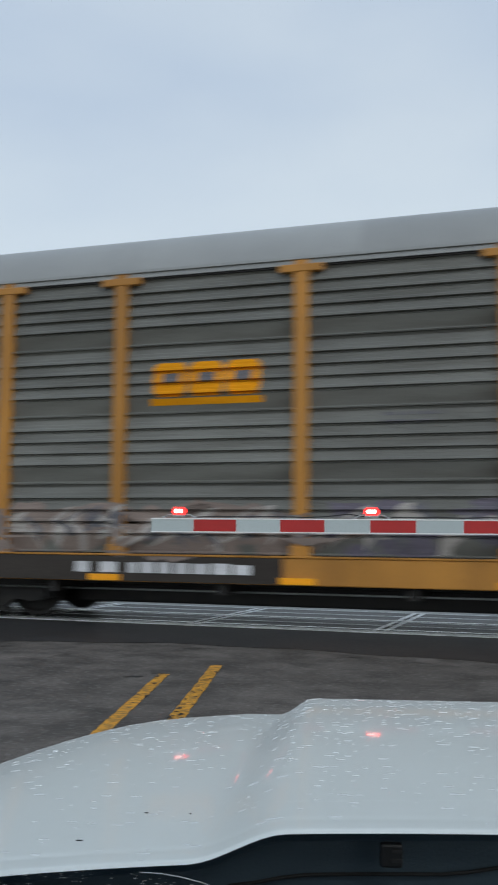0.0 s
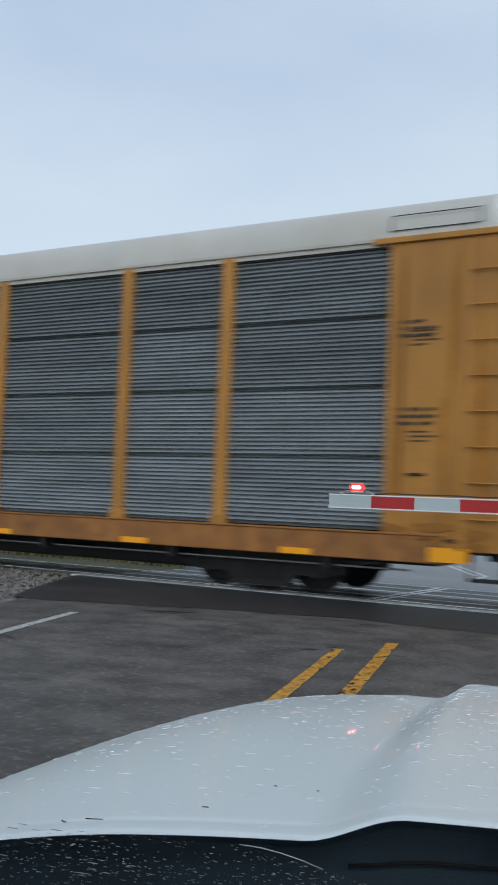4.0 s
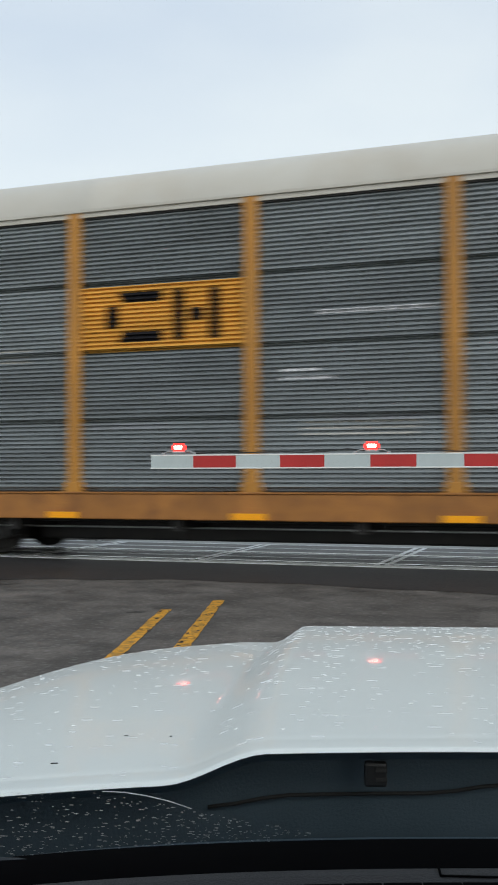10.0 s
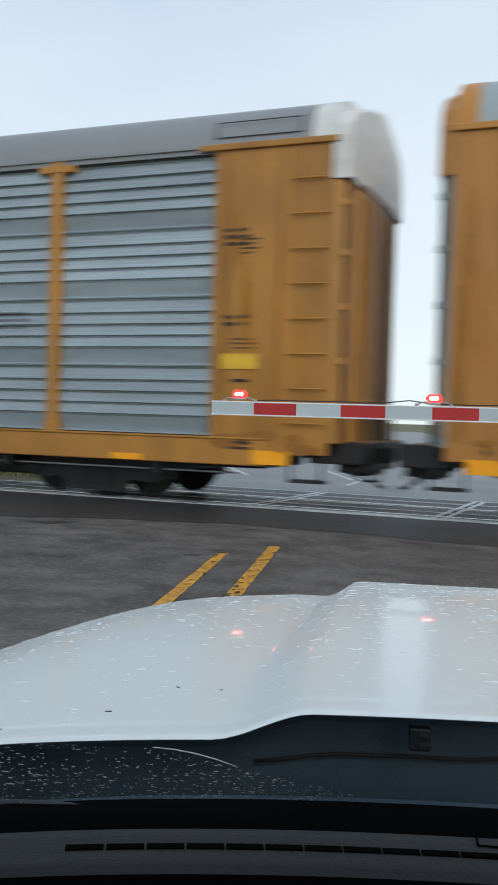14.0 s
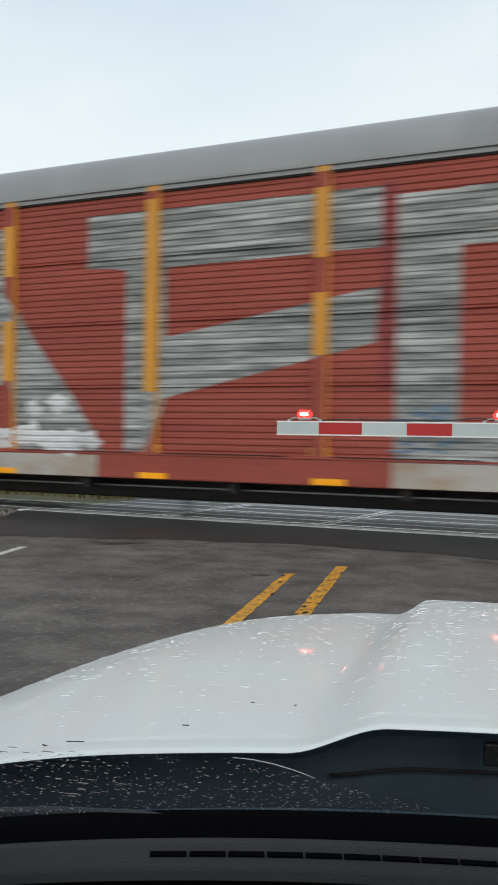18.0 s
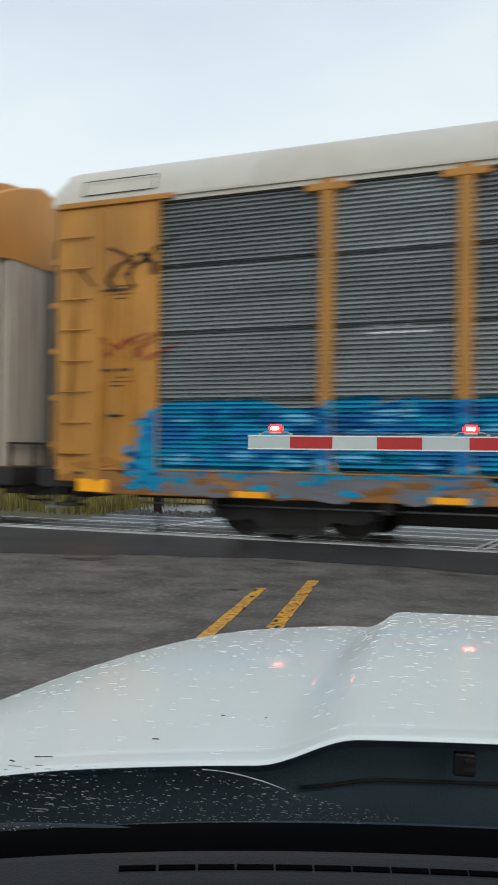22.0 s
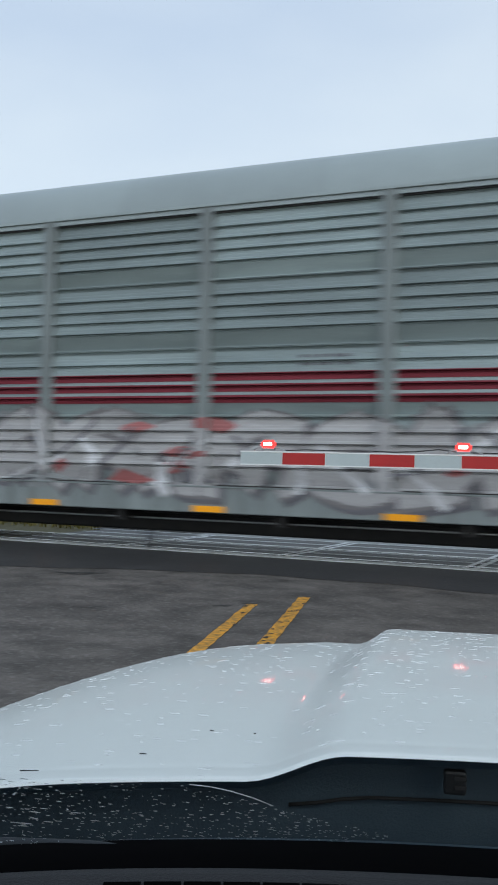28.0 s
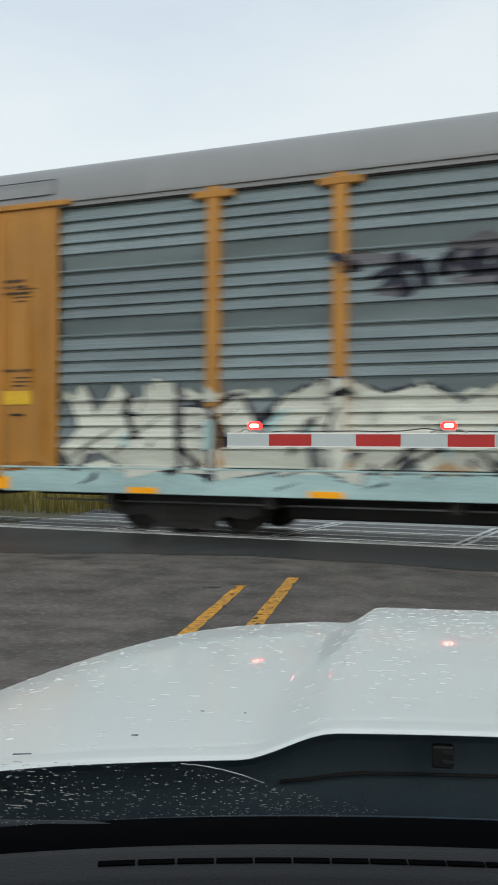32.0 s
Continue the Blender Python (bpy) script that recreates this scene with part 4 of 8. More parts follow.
def profile(kind):
    """The ribs of one side panel: (height, depth behind the face), from its foot up."""
    out = [(0.0, 0.05)]
    if kind == "ribbed":                        # a flat band, then four broad ribs
        out += [(0.02, 0.05), (0.03, 0.146), (0.235, 0.084)]
        for i in range(4):
            z = 0.253 + 0.174 * i
            out += [(z, 0.118), (z + 0.018, 0.118), (z + 0.028, 0.054), (z + 0.062, 0.064), (z + 0.070, 0.074), (z + 0.112, 0.080), (z + 0.120, 0.089), (z + 0.160, 0.097)]
        out += [(0.968, 0.106), (ROW_H - 0.02, 0.092), (ROW_H - 0.012, 0.05)]
    elif kind == "corrugated":                  # shallow even ridges
        for i in range(10):
            z = 0.02 + 0.0985 * i
            out += [(z, 0.090), (z + 0.016, 0.090), (z + 0.032, 0.074), (z + 0.080, 0.079), (z + 0.092, 0.089)]
        out += [(ROW_H - 0.012, 0.09)]
    else:                                       # fine louvres with an open slot at the foot
        out = [(0.0, 0.17), (0.035, 0.17)]
        n = 15
        for i in range(n):
            z = 0.04 + (ROW_H - 0.045) * i / n
            p = (ROW_H - 0.045) / n
            out += [(z, 0.108), (z + 0.08 * p, 0.108), (z + 0.26 * p, 0.058), (z + 0.80 * p, 0.088), (z + 0.97 * p, 0.106)]
    return out + [(ROW_H, 0.06)]


PROFILES = {k: profile(k) for k in ("ribbed", "corrugated", "louvred")}


def panel_mesh(kind, w):
    key = ("panel", kind, round(w, 3))
    if key not in MESHES:
        bm = bmesh.new()
        lines = [(bm.verts.new((0, d, z)), bm.verts.new((w, d, z))) for z, d in PROFILES[kind]]
        for (a, b), (c, d) in zip(lines, lines[1:]):
            bm.faces.new((a, b, d, c))
        MESHES[key] = to_mesh("side_panel", bm)
        MESHES[key].materials.append(None)
    return MESHES[key]


def depth_at(kind, z):
    """How far the panel lies behind the face at a height above the rail."""
    if z < Z_SILL:
        return -0.014
    zz = (z - Z_SILL) % ROW_H
    p = PROFILES[kind]
    for (za, da), (zb, db) in zip(p, p[1:]):
        if za <= zz <= zb:
            return da + (db - da) * (zz - za) / max(1e-6, zb - za)
    return 0.06


def levels(kind):
    zs = [0.60, 0.66, 0.72, 0.78, 0.84, 0.90, 0.96, 1.035]
    for r in range(ROWS_N):
        zs += [Z_SILL + r * ROW_H + z for z, _ in PROFILES[kind]]
    return sorted(set(round(z, 4) for z in zs))


def crossings(poly, z):
    xs = []
    for (xa, za), (xb, zb) in zip(poly, poly[1:] + poly[:1]):
        if (za <= z) != (zb <= z):
            xs.append(xa + (xb - xa) * (z - za) / (zb - za))
    return sorted(xs)


def paint_mesh(polys, kind, lift, wide=()):
    """Sprayed paint: outlines laid on the ribs, posts and sill of a car's side, a few millimetres proud.
    wide: stretches of flat plate between posts."""
    cuts = []
    for p in POSTS:
        cuts += [p - 0.1, p + 0.1]
    cuts += [END_IN, LEN - END_R] + [x for w in wide for x in w]
    cuts = sorted(cuts)
    flat = [(0, END_IN), (LEN - END_R, LEN)] + [(p - 0.1, p + 0.1) for p in POSTS] + list(wide)
    lv = levels(kind)
    verts, faces = [], []
    base = lift
    for pi, poly in enumerate(polys):
        lift = base + 0.0003 * (pi % 9)
        zlo, zhi = min(p[1] for p in poly), max(p[1] for p in poly)
        for za, zb in zip(lv, lv[1:]):
            if zb <= zlo or za >= zhi:
                continue
            e = 1e-4
            lo, hi = crossings(poly, max(za, zlo) + e), crossings(poly, min(zb, zhi) - e)
            if len(lo) != len(hi):
                lo = hi = crossings(poly, (max(za, zlo) + min(zb, zhi)) / 2)
            a, b = max(za, zlo), min(zb, zhi)
            for i in range(0, len(lo) - 1, 2):
                l0, l1, h0, h1 = lo[i], lo[i + 1], hi[i], hi[i + 1]
                inner = [c for c in cuts if max(l0, h0) < c < min(l1, h1)]
                xs_lo, xs_hi = [l0] + inner + [l1], [h0] + inner + [h1]
                for k in range(len(xs_lo) - 1):
                    mid = (xs_lo[k] + xs_lo[k + 1]) / 2
                    on_flat = any(f0 <= mid <= f1 for f0, f1 in flat)
                    da = -0.012 if on_flat else depth_at(kind, a + e)
                    db = -0.012 if on_flat else depth_at(kind, b - e)
                    n = len(verts)
                    verts += [(xs_lo[k], FACE + da - lift, a), (xs_lo[k + 1], FACE + da - lift, a), (xs_hi[k + 1], FACE + db - lift, b), (xs_hi[k], FACE + db - lift, b)]
                    faces.append((n, n + 1, n + 2, n + 3))
    me = bpy.data.meshes.new("paint")
    me.from_pydata(verts, [], faces)
    return me


def spray(col, rgb):
    return mat("spray_paint_" + col, srgb(*rgb), 0.55, var=0.17, scale=1.6, stretch=(0.5, 1, 2.2), fine=16.0, own=0.0, spec=0.1)


def smooth_poly(pts, n=6):
    """A rounded outline through the given points."""
    out, m = [], len(pts)
    for i in range(m):
        p0, p1, p2, p3 = (pts[(i + k) % m] for k in (-1, 0, 1, 2))
        for s in range(n):
            t = s / n
            out.append(tuple(0.5 * (2 * p1[a] + (p2[a] - p0[a]) * t + (2 * p0[a] - 5 * p1[a] + 4 * p2[a] - p3[a]) * t * t + (3 * p1[a] - p0[a] - 3 * p2[a] + p3[a]) * t ** 3) for a in (0, 1)))
    return out


def blob(cx, cz, rx, rz, rnd, rough=0.22, n=9):
    a0 = rnd.uniform(0, 6.28)
    return smooth_poly([(cx + rx * (1 + rnd.uniform(-rough, rough)) * math.cos(a0 + 2 * math.pi * i / n), cz + rz * (1 + rnd.uniform(-rough, rough)) * math.sin(a0 + 2 * math.pi * i / n)) for i in range(n)], 4)


def grow(poly, d):
    cx, cz = sum(p[0] for p in poly) / len(poly), sum(p[1] for p in poly) / len(poly)
    w = max(p[0] for p in poly) - min(p[0] for p in poly)
    h = max(p[1] for p in poly) - min(p[1] for p in poly)
    return [(cx + (x - cx) * (1 + 2 * d / w), cz + (z - cz) * (1 + 2 * d / h)) for x, z in poly]


def rect(x0, x1, z0, z1):
    return [(x0, z0), (x1, z0), (x1, z1), (x0, z1)]


def scrawl(car, kind, wide, u0, u1, z0, z1, fill, edge, accent=None, n=5, seed=1, back=None, hole=True):
    """A row of bubble shapes with dark edges, as sprayed along the foot of a railcar. Colours are materials."""
    rnd = random.Random(seed)
    w = (u1 - u0) / n
    edges, fills, marks = [], [], []
    for i in range(n):
        cx, cz = u0 + w * (i + 0.5), (z0 + z1) / 2 + rnd.uniform(-0.06, 0.06)
        b = blob(cx, cz, w * rnd.uniform(0.44, 0.62), (z1 - z0) * rnd.uniform(0.40, 0.50), rnd, 0.3, rnd.choice((6, 7, 8)))
        edges.append(grow(b, 0.075))
        fills.append(b)
        if hole:
            for _ in range(3):
                hx, hz = cx + rnd.uniform(-0.22, 0.22) * w, cz + rnd.uniform(-0.25, 0.25) * (z1 - z0)
                ww, hh = rnd.choice(((0.05, 0.26), (0.20, 0.05), (0.07, 0.16), (0.04, 0.3)))
                s = rnd.uniform(-0.15, 0.15)
                marks.append([(hx - ww, hz - hh), (hx + ww, hz - hh + s), (hx + ww, hz + hh + s), (hx - ww, hz + hh)])
    if back is not None:
        top = [(u0 - 0.3 + (u1 - u0 + 0.6) * i / 14, z1 - 0.15 + rnd.uniform(-0.1, 0.14)) for i in range(15)]
        part("graffiti", paint_mesh([[(u0 - 0.2, z0 - 0.1)] + [(u1 + 0.2, z0 - 0.1)] + top[::-1]], kind, 0.003, wide), back, car, "sprayed background colour")
    part("graffiti", paint_mesh(edges, kind, 0.006, wide), edge, car, "sprayed dark outline")
    part("graffiti", paint_mesh(fills, kind, 0.009, wide), fill, car, "sprayed bubble shapes")
    if accent is not None:
        acc = []
        for i in range(n):
            cx = u0 + w * (i + 0.5)
            if rnd.random() < 0.75:
                acc.append(blob(cx + rnd.uniform(-0.2, 0.2) * w, z0 + (z1 - z0) * rnd.uniform(0.25, 0.6), w * 0.3, (z1 - z0) * 0.18, rnd, 0.3))
        part("graffiti", paint_mesh(acc, kind, 0.012, wide), accent, car, "sprayed accent colour")
    if marks:
        part("graffiti", paint_mesh(marks, kind, 0.015, wide), edge, car, "sprayed dark strokes")


def roof_mesh(x0, x1, droop=0.0):
    key = ("roof", round(x0, 2), round(x1, 2), droop)
    if key not in MESHES:
        half = [(-1.61, 5.26), (-1.60, 5.34), (-1.56, 5.48), (-1.48, 5.66), (-1.34, 5.82), (-1.08, 5.95), (-0.70, 6.02), (-0.3, 6.045)]
        prof = half + [(-y, z) for y, z in half[::-1]]
        bm = bmesh.new()
        n = 12
        rows = [[bm.verts.new((x0 + (x1 - x0) * i / n, y, z)) for y, z in prof] for i in range(n + 1)]
        for a, b in zip(rows, rows[1:]):
            for k in range(len(prof) - 1):
                fa = bm.faces.new((a[k], b[k], b[k + 1], a[k + 1]))
                fa.smooth = True
        bmesh.ops.recalc_face_normals(bm, faces=bm.faces[:])
        MESHES[key] = to_mesh("roof_section", bm)
        MESHES[key].materials.append(None)
    return MESHES[key]


END_PLAN = [(0.0, -1.595), (0.05, -1.585), (0.13, -1.53), (0.18, -1.40), (0.195, -1.16), (0.14, -1.10), (0.14, -0.98), (0.215, -0.92), (0.235, -0.5), (0.25, 0.0), (0.225, 0.5), (0.205, 0.92), (0.13, 0.98), (0.13, 1.10), (0.18, 1.16), (0.17, 1.40), (0.12, 1.53), (0.04, 1.585), (0.0, 1.595)]


def end_mesh(z0, z1, k0, k1):
    """A stretch of a car's folded end wall at its +x end, between two corners of its plan."""
    key = ("end", z0, z1, k0, k1)
    if key not in MESHES:
        bm = bmesh.new()
        rows = [[bm.verts.new((x, y, z)) for x, y in END_PLAN[k0:k1 + 1]] for z in (z0, z1)]
        for k in range(k1 - k0):
            bm.faces.new((rows[0][k], rows[0][k + 1], rows[1][k + 1], rows[1][k]))
        MESHES[key] = to_mesh("end_wall", bm)
        MESHES[key].materials.append(None)
    return MESHES[key]


def cap_mesh(z0):
    """The folded cap over a car's end: a roof-shaped front with a scalloped foot and a bevelled rim."""
    key = ("cap", z0)
    if key not in MESHES:
        half = [(-1.61, 5.26), (-1.54, 5.47), (-1.30, 5.70), (-0.75, 5.93), (0.0, 6.10)]
        arc = half + [(-y, z) for y, z in half[-2::-1]]
        bm = bmesh.new()
        back = [bm.verts.new((-0.02, y, z)) for y, z in arc]
        rim = [bm.verts.new((0.17 + 0.04 * (1 - abs(y) / 1.61), y, z)) for y, z in arc]
        front = [bm.verts.new((0.21 + 0.06 * (1 - abs(y) / 1.61), y * 0.975, 5.26 + (z - 5.26) * 0.95)) for y, z in arc]
        for p, q in ((back, rim), (rim, front)):
            for k in range(len(arc) - 1):
                bm.faces.new((p[k], q[k], q[k + 1], p[k + 1]))
        foot = [bm.verts.new((0.215 + 0.06 * (1 - abs(y) / 1.61), y * 0.975, z0 + (0.05 if k % 2 else 0.0))) for k, (y, z) in enumerate(arc)]
        for k in range(len(arc) - 1):
            bm.faces.new((foot[k], foot[k + 1], front[k + 1], front[k]))
        bulk = [(-1.60, 5.26), (-1.56, 5.48), (-1.48, 5.66), (-1.34, 5.82), (-1.08, 5.95), (-0.70, 6.02), (-0.3, 6.045)]
        bm.faces.new([bm.verts.new((0.004, y, z)) for y, z in bulk + [(-y, z) for y, z in bulk[::-1]]])
        for e in (0, -1):                           # the cap's cheeks beside the end plates
            y = arc[e][0]
            c = [bm.verts.new((x, y, z)) for x, z in ((-0.02, z0), (0.13, z0))]
            bm.faces.new((c[0], c[1], rim[e], back[e]))
            bm.faces.new((c[1], foot[e], front[e], rim[e]))
        MESHES[key] = to_mesh("end_cap", bm)
        MESHES[key].materials.append(None)
    return MESHES[key]


CAR_GROUP = "auto-carrier railcars of the passing train"


def railcar(label, paint, panels, kind, roof, sill=None, end_paint=None, caps=False, strip=None, wide=(), cap_paint=None, rungs=True, plate_lines=True, low=1.0, inset=0.0, near=None, both_caps=False, leaf=None, roof_ends=True):
    """One auto-carrier railcar, its origin on the track's centre line under its left end."""
    end_paint, sill = end_paint or paint, sill or paint
    near = (0.15 if inset == 0 else inset) if near is None else near      # set-back of the left end
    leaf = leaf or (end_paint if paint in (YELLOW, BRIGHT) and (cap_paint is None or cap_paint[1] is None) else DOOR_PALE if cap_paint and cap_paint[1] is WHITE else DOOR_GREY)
    # the far half of each end has a darker colour than the near half
    far_leaf = DOOR_GREY if leaf is DOOR_PALE else DOOR_BROWN if leaf is end_paint else DOOR_DARK
    c = thing("auto_carrier_railcar", label, "railcar", CAR_GROUP)
    # side panels between the posts, four high
    for (a, b) in BAYS:
        if any(w0 - 0.2 <= a and b <= w1 + 0.2 for w0, w1 in wide):
            box("wide_plate", (a, b, FACE - 0.005, FACE + 0.03, Z_SILL - 0.02, Z_EAVE + 0.1), paint, c, "flat painted plate", bev=0.006)
            continue
        for r in range(ROWS_N):
            part("side_panel", panel_mesh(kind, b - a - 0.02), panels, c, at=(a + 0.01, FACE, Z_SILL + r * ROW_H))
    for p in POSTS:
        if any(w0 - 0.05 <= p <= w1 + 0.05 for w0, w1 in wide):
            continue
        post = box("post", (p - 0.1, p + 0.1, FACE, FACE + 0.12, Z_SILL - 0.04, Z_EAVE + 0.08), paint, c, bev=0.012)
        if caps:
            box("post_cap", (-0.22, 0.42, -0.012, 0.1, 4.03, 4.14), paint, post, bev=0.012)
        if paint is BROWN:
            for r in (1, 2, 3):
                box("post_clip", (-0.08, 0.28, -0.012, 0.05, r * ROW_H + 0.0, r * ROW_H + 0.07), GALV_OLD, post, "pale clip on a post", bev=0.006)
        box("post_foot", (-0.04, 0.24, -0.006, 0.1, 0.0, 0.16), paint, post, bev=0.01)
    # eave: dark slot, rail and roof
    box("eave_slot", (END_IN, LEN - END_R, FACE + 0.05, FACE + 0.10, Z_EAVE - 0.02, 5.30), BLACK, c)
    if strip is None:
        box("eave_fascia", (END_IN, LEN - END_R, FACE + 0.022, FACE + 0.05, 5.145, 5.214), roof, c)
    else:
        for k in range(9):                      # paint runs below the eave
            x = END_IN + 0.4 + 2.62 * k
            box("eave_bracket", (x, x + 0.55, FACE + 0.03, FACE + 0.05, 5.13, 5.164), strip, c)
    box("eave_rail", (near, LEN - inset, FACE - 0.01, FACE + 0.07, 5.215 if strip is None else 5.165, 5.265), strip or roof, c, bev=0.006)
    n_roof = 8
    for i in range(n_roof):
        x0 = near + (LEN - near - inset) * i / n_roof
        part("roof_section", roof_mesh(0.0, (LEN - near - inset) / n_roof), roof, c, at=Matrix.Translation((x0, 0, 5.26)) @ Matrix.Diagonal((1, 1, low, 1)) @ Matrix.Translation((0, 0, -5.26)))
    # ends: side plates, ladders and rounded doors
    for s in (0, 1):
        a, b = (near, END_IN) if s == 0 else (LEN - END_R, LEN - inset)
        plate = box("end_plate", (a, b, FACE, FACE + 0.06, 0.82, 5.22), end_paint, c, "flat painted end plate", bev=0.008)
        door_paint = end_paint if cap_paint is None else (cap_paint[1] or end_paint)
        hood_paint = ((cap_paint[0] if cap_paint else None) or end_paint) if s or both_caps else roof
        xr = 0.06 if s == 0 else END_R - inset - 0.58
        box("plate_rib", (xr + (0.62 if s == 0 else -0.14), xr + (0.72 if s == 0 else -0.04), -0.035, 0.0, 0.0, 4.3), end_paint, plate, bev=0.01)
        for k in range(8 if rungs else 0):
            z = 0.44 + 0.49 * k
            part("ladder_rung", tube_bm_cached(0.5), end_paint, plate, at=(xr, -0.03, z))
        if plate_lines:
            rnd = random.Random(len(label) * 13 + s)
            for z, w, m in ((3.05, 0.5, FADED), (2.985, 0.42, FADED), (2.92, 0.5, FADED), (2.855, 0.3, FADED), (1.62, 0.42, FADED), (1.555, 0.5, FADED), (1.49, 0.36, FADED)):
                x = (0.95 if s == 0 else 0.30) + rnd.uniform(0, 0.08)
                box("stencil_line", (x, x + w * 0.8, -0.005, 0.0, z, z + 0.026), m, plate)
        box("plate_seam", (0.86 if s == 0 else 0.24, 0.875 if s == 0 else 0.255, -0.004, 0.0, 0.1, 4.25), FADED, plate)
        box("latch", (0.94 if s == 0 else 0.34, 1.2 if s == 0 else 0.6, -0.03, 0.0, 1.02, 1.055), BLACK, plate, bev=0.006)
        box("latch_rod", (1.0 if s == 0 else 0.4, 1.02 if s == 0 else 0.42, -0.02, 0.0, 0.2, 1.02), end_paint, plate)
        box("eave_bar", (a - 0.05 if s == 0 else a - 0.25, b + 0.25 if s == 0 else b + 0.05, FACE - 0.05, FACE + 0.02, 5.165, 5.255), end_paint, c, bev=0.012)
        xe = LEN - inset if s else near
        m = Matrix.Translation((xe - 0.005, 0, 0)) if s else Matrix.Translation((xe + 0.005, 0, 0)) @ Matrix.Rotation(math.pi, 4, "Z")
        zt = 4.66 if s or both_caps else 5.22
        k_near, k_far = ((0, 5), (13, 18)) if s else ((13, 18), (0, 5))
        part("end_corner", end_mesh(1.0, zt, *k_near), door_paint, c, "folded corner of the end wall", at=m)
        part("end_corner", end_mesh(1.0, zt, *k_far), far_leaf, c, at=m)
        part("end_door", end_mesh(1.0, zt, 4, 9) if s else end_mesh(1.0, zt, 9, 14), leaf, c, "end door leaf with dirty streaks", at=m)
        part("end_door", end_mesh(1.0, zt, 9, 14) if s else end_mesh(1.0, zt, 4, 9), far_leaf, c, "far end door leaf, darker than the near one", at=m)
        part("end_hood", cap_mesh(4.60 if s or both_caps else 5.2), hood_paint, c, "folded cap on the car's end", at=Matrix.Translation((0, 0, 5.26)) @ Matrix.Diagonal((1, 1, low, 1)) @ Matrix.Translation((0, 0, -5.26)) @ m)
        if cap_paint and roof_ends and (s or both_caps):      # the painted cap runs a little way along the roof
            w = (0.62 if s else 0.3) if cap_paint[0] in (ORANGE, BRIGHT) else 0.34
            part("roof_end", roof_mesh(0.0, w), cap_paint[0] or end_paint, c, "painted end of the roof", at=Matrix.Translation((xe - w if s else xe, 0, 5.26)) @ Matrix.Diagonal((1, 1.006, low * 1.006, 1)) @ Matrix.Translation((0, 0, -5.26)))
        xh = xe - 1.8 if s else xe + 0.42       # hatch frame low on the roof's side
        zl, zh = 5.26 + 0.10 * low, 5.26 + 0.36 * low
        for za, ya in ((zl, -1.612), (zh, -1.545)) if strip is None else ():
            part("roof_hatch_frame", tube_bm([(xh, ya, za), (xh + 1.3, ya, za)], 0.008, 6), BLACK, c)
        for xq in (xh, xh + 1.3) if strip is None else ():
            part("roof_hatch_frame", tube_bm([(xq, -1.612, zl), (xq, -1.585, (zl + zh) / 2), (xq, -1.545, zh)], 0.008, 6), BLACK, c)
        d = 1 if s else -1                      # dark seams and hinges down the rounded corner
        for q, y in ((0.150, -1.475), (0.125, -1.04)):
            box("door_seam", (min(xe + d * q, xe + d * (q + 0.022)), max(xe + d * q, xe + d * (q + 0.022)), y - 0.022, y + 0.022, 1.05, 4.72), BLACK, c)
        for z in (1.35, 2.1, 2.85, 3.6, 4.3):
            box("hinge", (min(xe + d * 0.10, xe + d * 0.20), max(xe + d * 0.10, xe + d * 0.20), -1.565, -1.46, z, z + 0.09), door_paint, c, bev=0.01)
        box("platform", (min(xe + d * 0.26, xe + d * 0.42), max(xe + d * 0.26, xe + d * 0.42), -1.2, 1.2, 1.0, 1.03), SILL_WORN, c, "worn steel end platform")
        for q in (-1.15, -0.78, -0.4, 0.0, 0.4, 0.78, 1.15):
            if abs(q) < 1.0:
                xa = xe + (0.215 if s else -0.265)
                box("door_rib", (xa, xa + 0.05, q - 0.025, q + 0.025, 1.05, 4.55), leaf, c)
        box("end_sill", (-0.42 if s == 0 else LEN - 0.35, 0.35 if s == 0 else LEN + 0.42, -1.35, 1.35, 0.70, 1.02), BLACK, c, bev=0.02)
        box("end_frame", (min((LEN if s else 0.0), (LEN if s else 0.0) + (0.36 if s else -0.36)), max((LEN if s else 0.0), (LEN if s else 0.0) + (0.36 if s else -0.36)), -1.05, 1.05, 0.56, 0.76), BLACK, c, bev=0.04)
        for q in (-0.95, -0.3, 0.3, 0.95):
            box("end_post", (min(xe + (0.30 if s else -0.34), xe + (0.34 if s else -0.30)), max(xe + (0.30 if s else -0.34), xe + (0.34 if s else -0.30)), q, q + 0.04, 1.0, 1.42), BLACK, c)
        box("end_rail", (min(xe + (0.30 if s else -0.34), xe + (0.34 if s else -0.30)), max(xe + (0.30 if s else -0.34), xe + (0.34 if s else -0.30)), -1.0, 1.0, 1.40, 1.44), BLACK, c)
        box("reflector", (0.55 if s == 0 else LEN - 1.1, 1.1 if s == 0 else LEN - 0.55, FACE - 0.035, FACE - 0.02, 0.66, 0.86), REFLECT, c, "yellow reflector plate")
        xo = 0.0 if s == 0 else LEN
        d = -1 if s == 0 else 1
        box("coupler", (min(xo + d * 0.3, xo + d * 0.60), max(xo + d * 0.3, xo + d * 0.60), -0.14, 0.14, 0.70, 0.94), BLACK, c, bev=0.03)
        part("air_hose", tube_bm([(xo + d * 0.25, -0.45, 0.66), (xo + d * 0.34, -0.46, 0.48), (xo + d * 0.48, -0.46, 0.36), (xo + d * 0.595, -0.45, 0.34)], 0.025, 6), HOSE, c, "black air hose")
        box("hose_head", (min(xo + d * 0.56, xo + d * 0.60), max(xo + d * 0.56, xo + d * 0.60), -0.50, -0.40, 0.29, 0.39), GLAD, c)
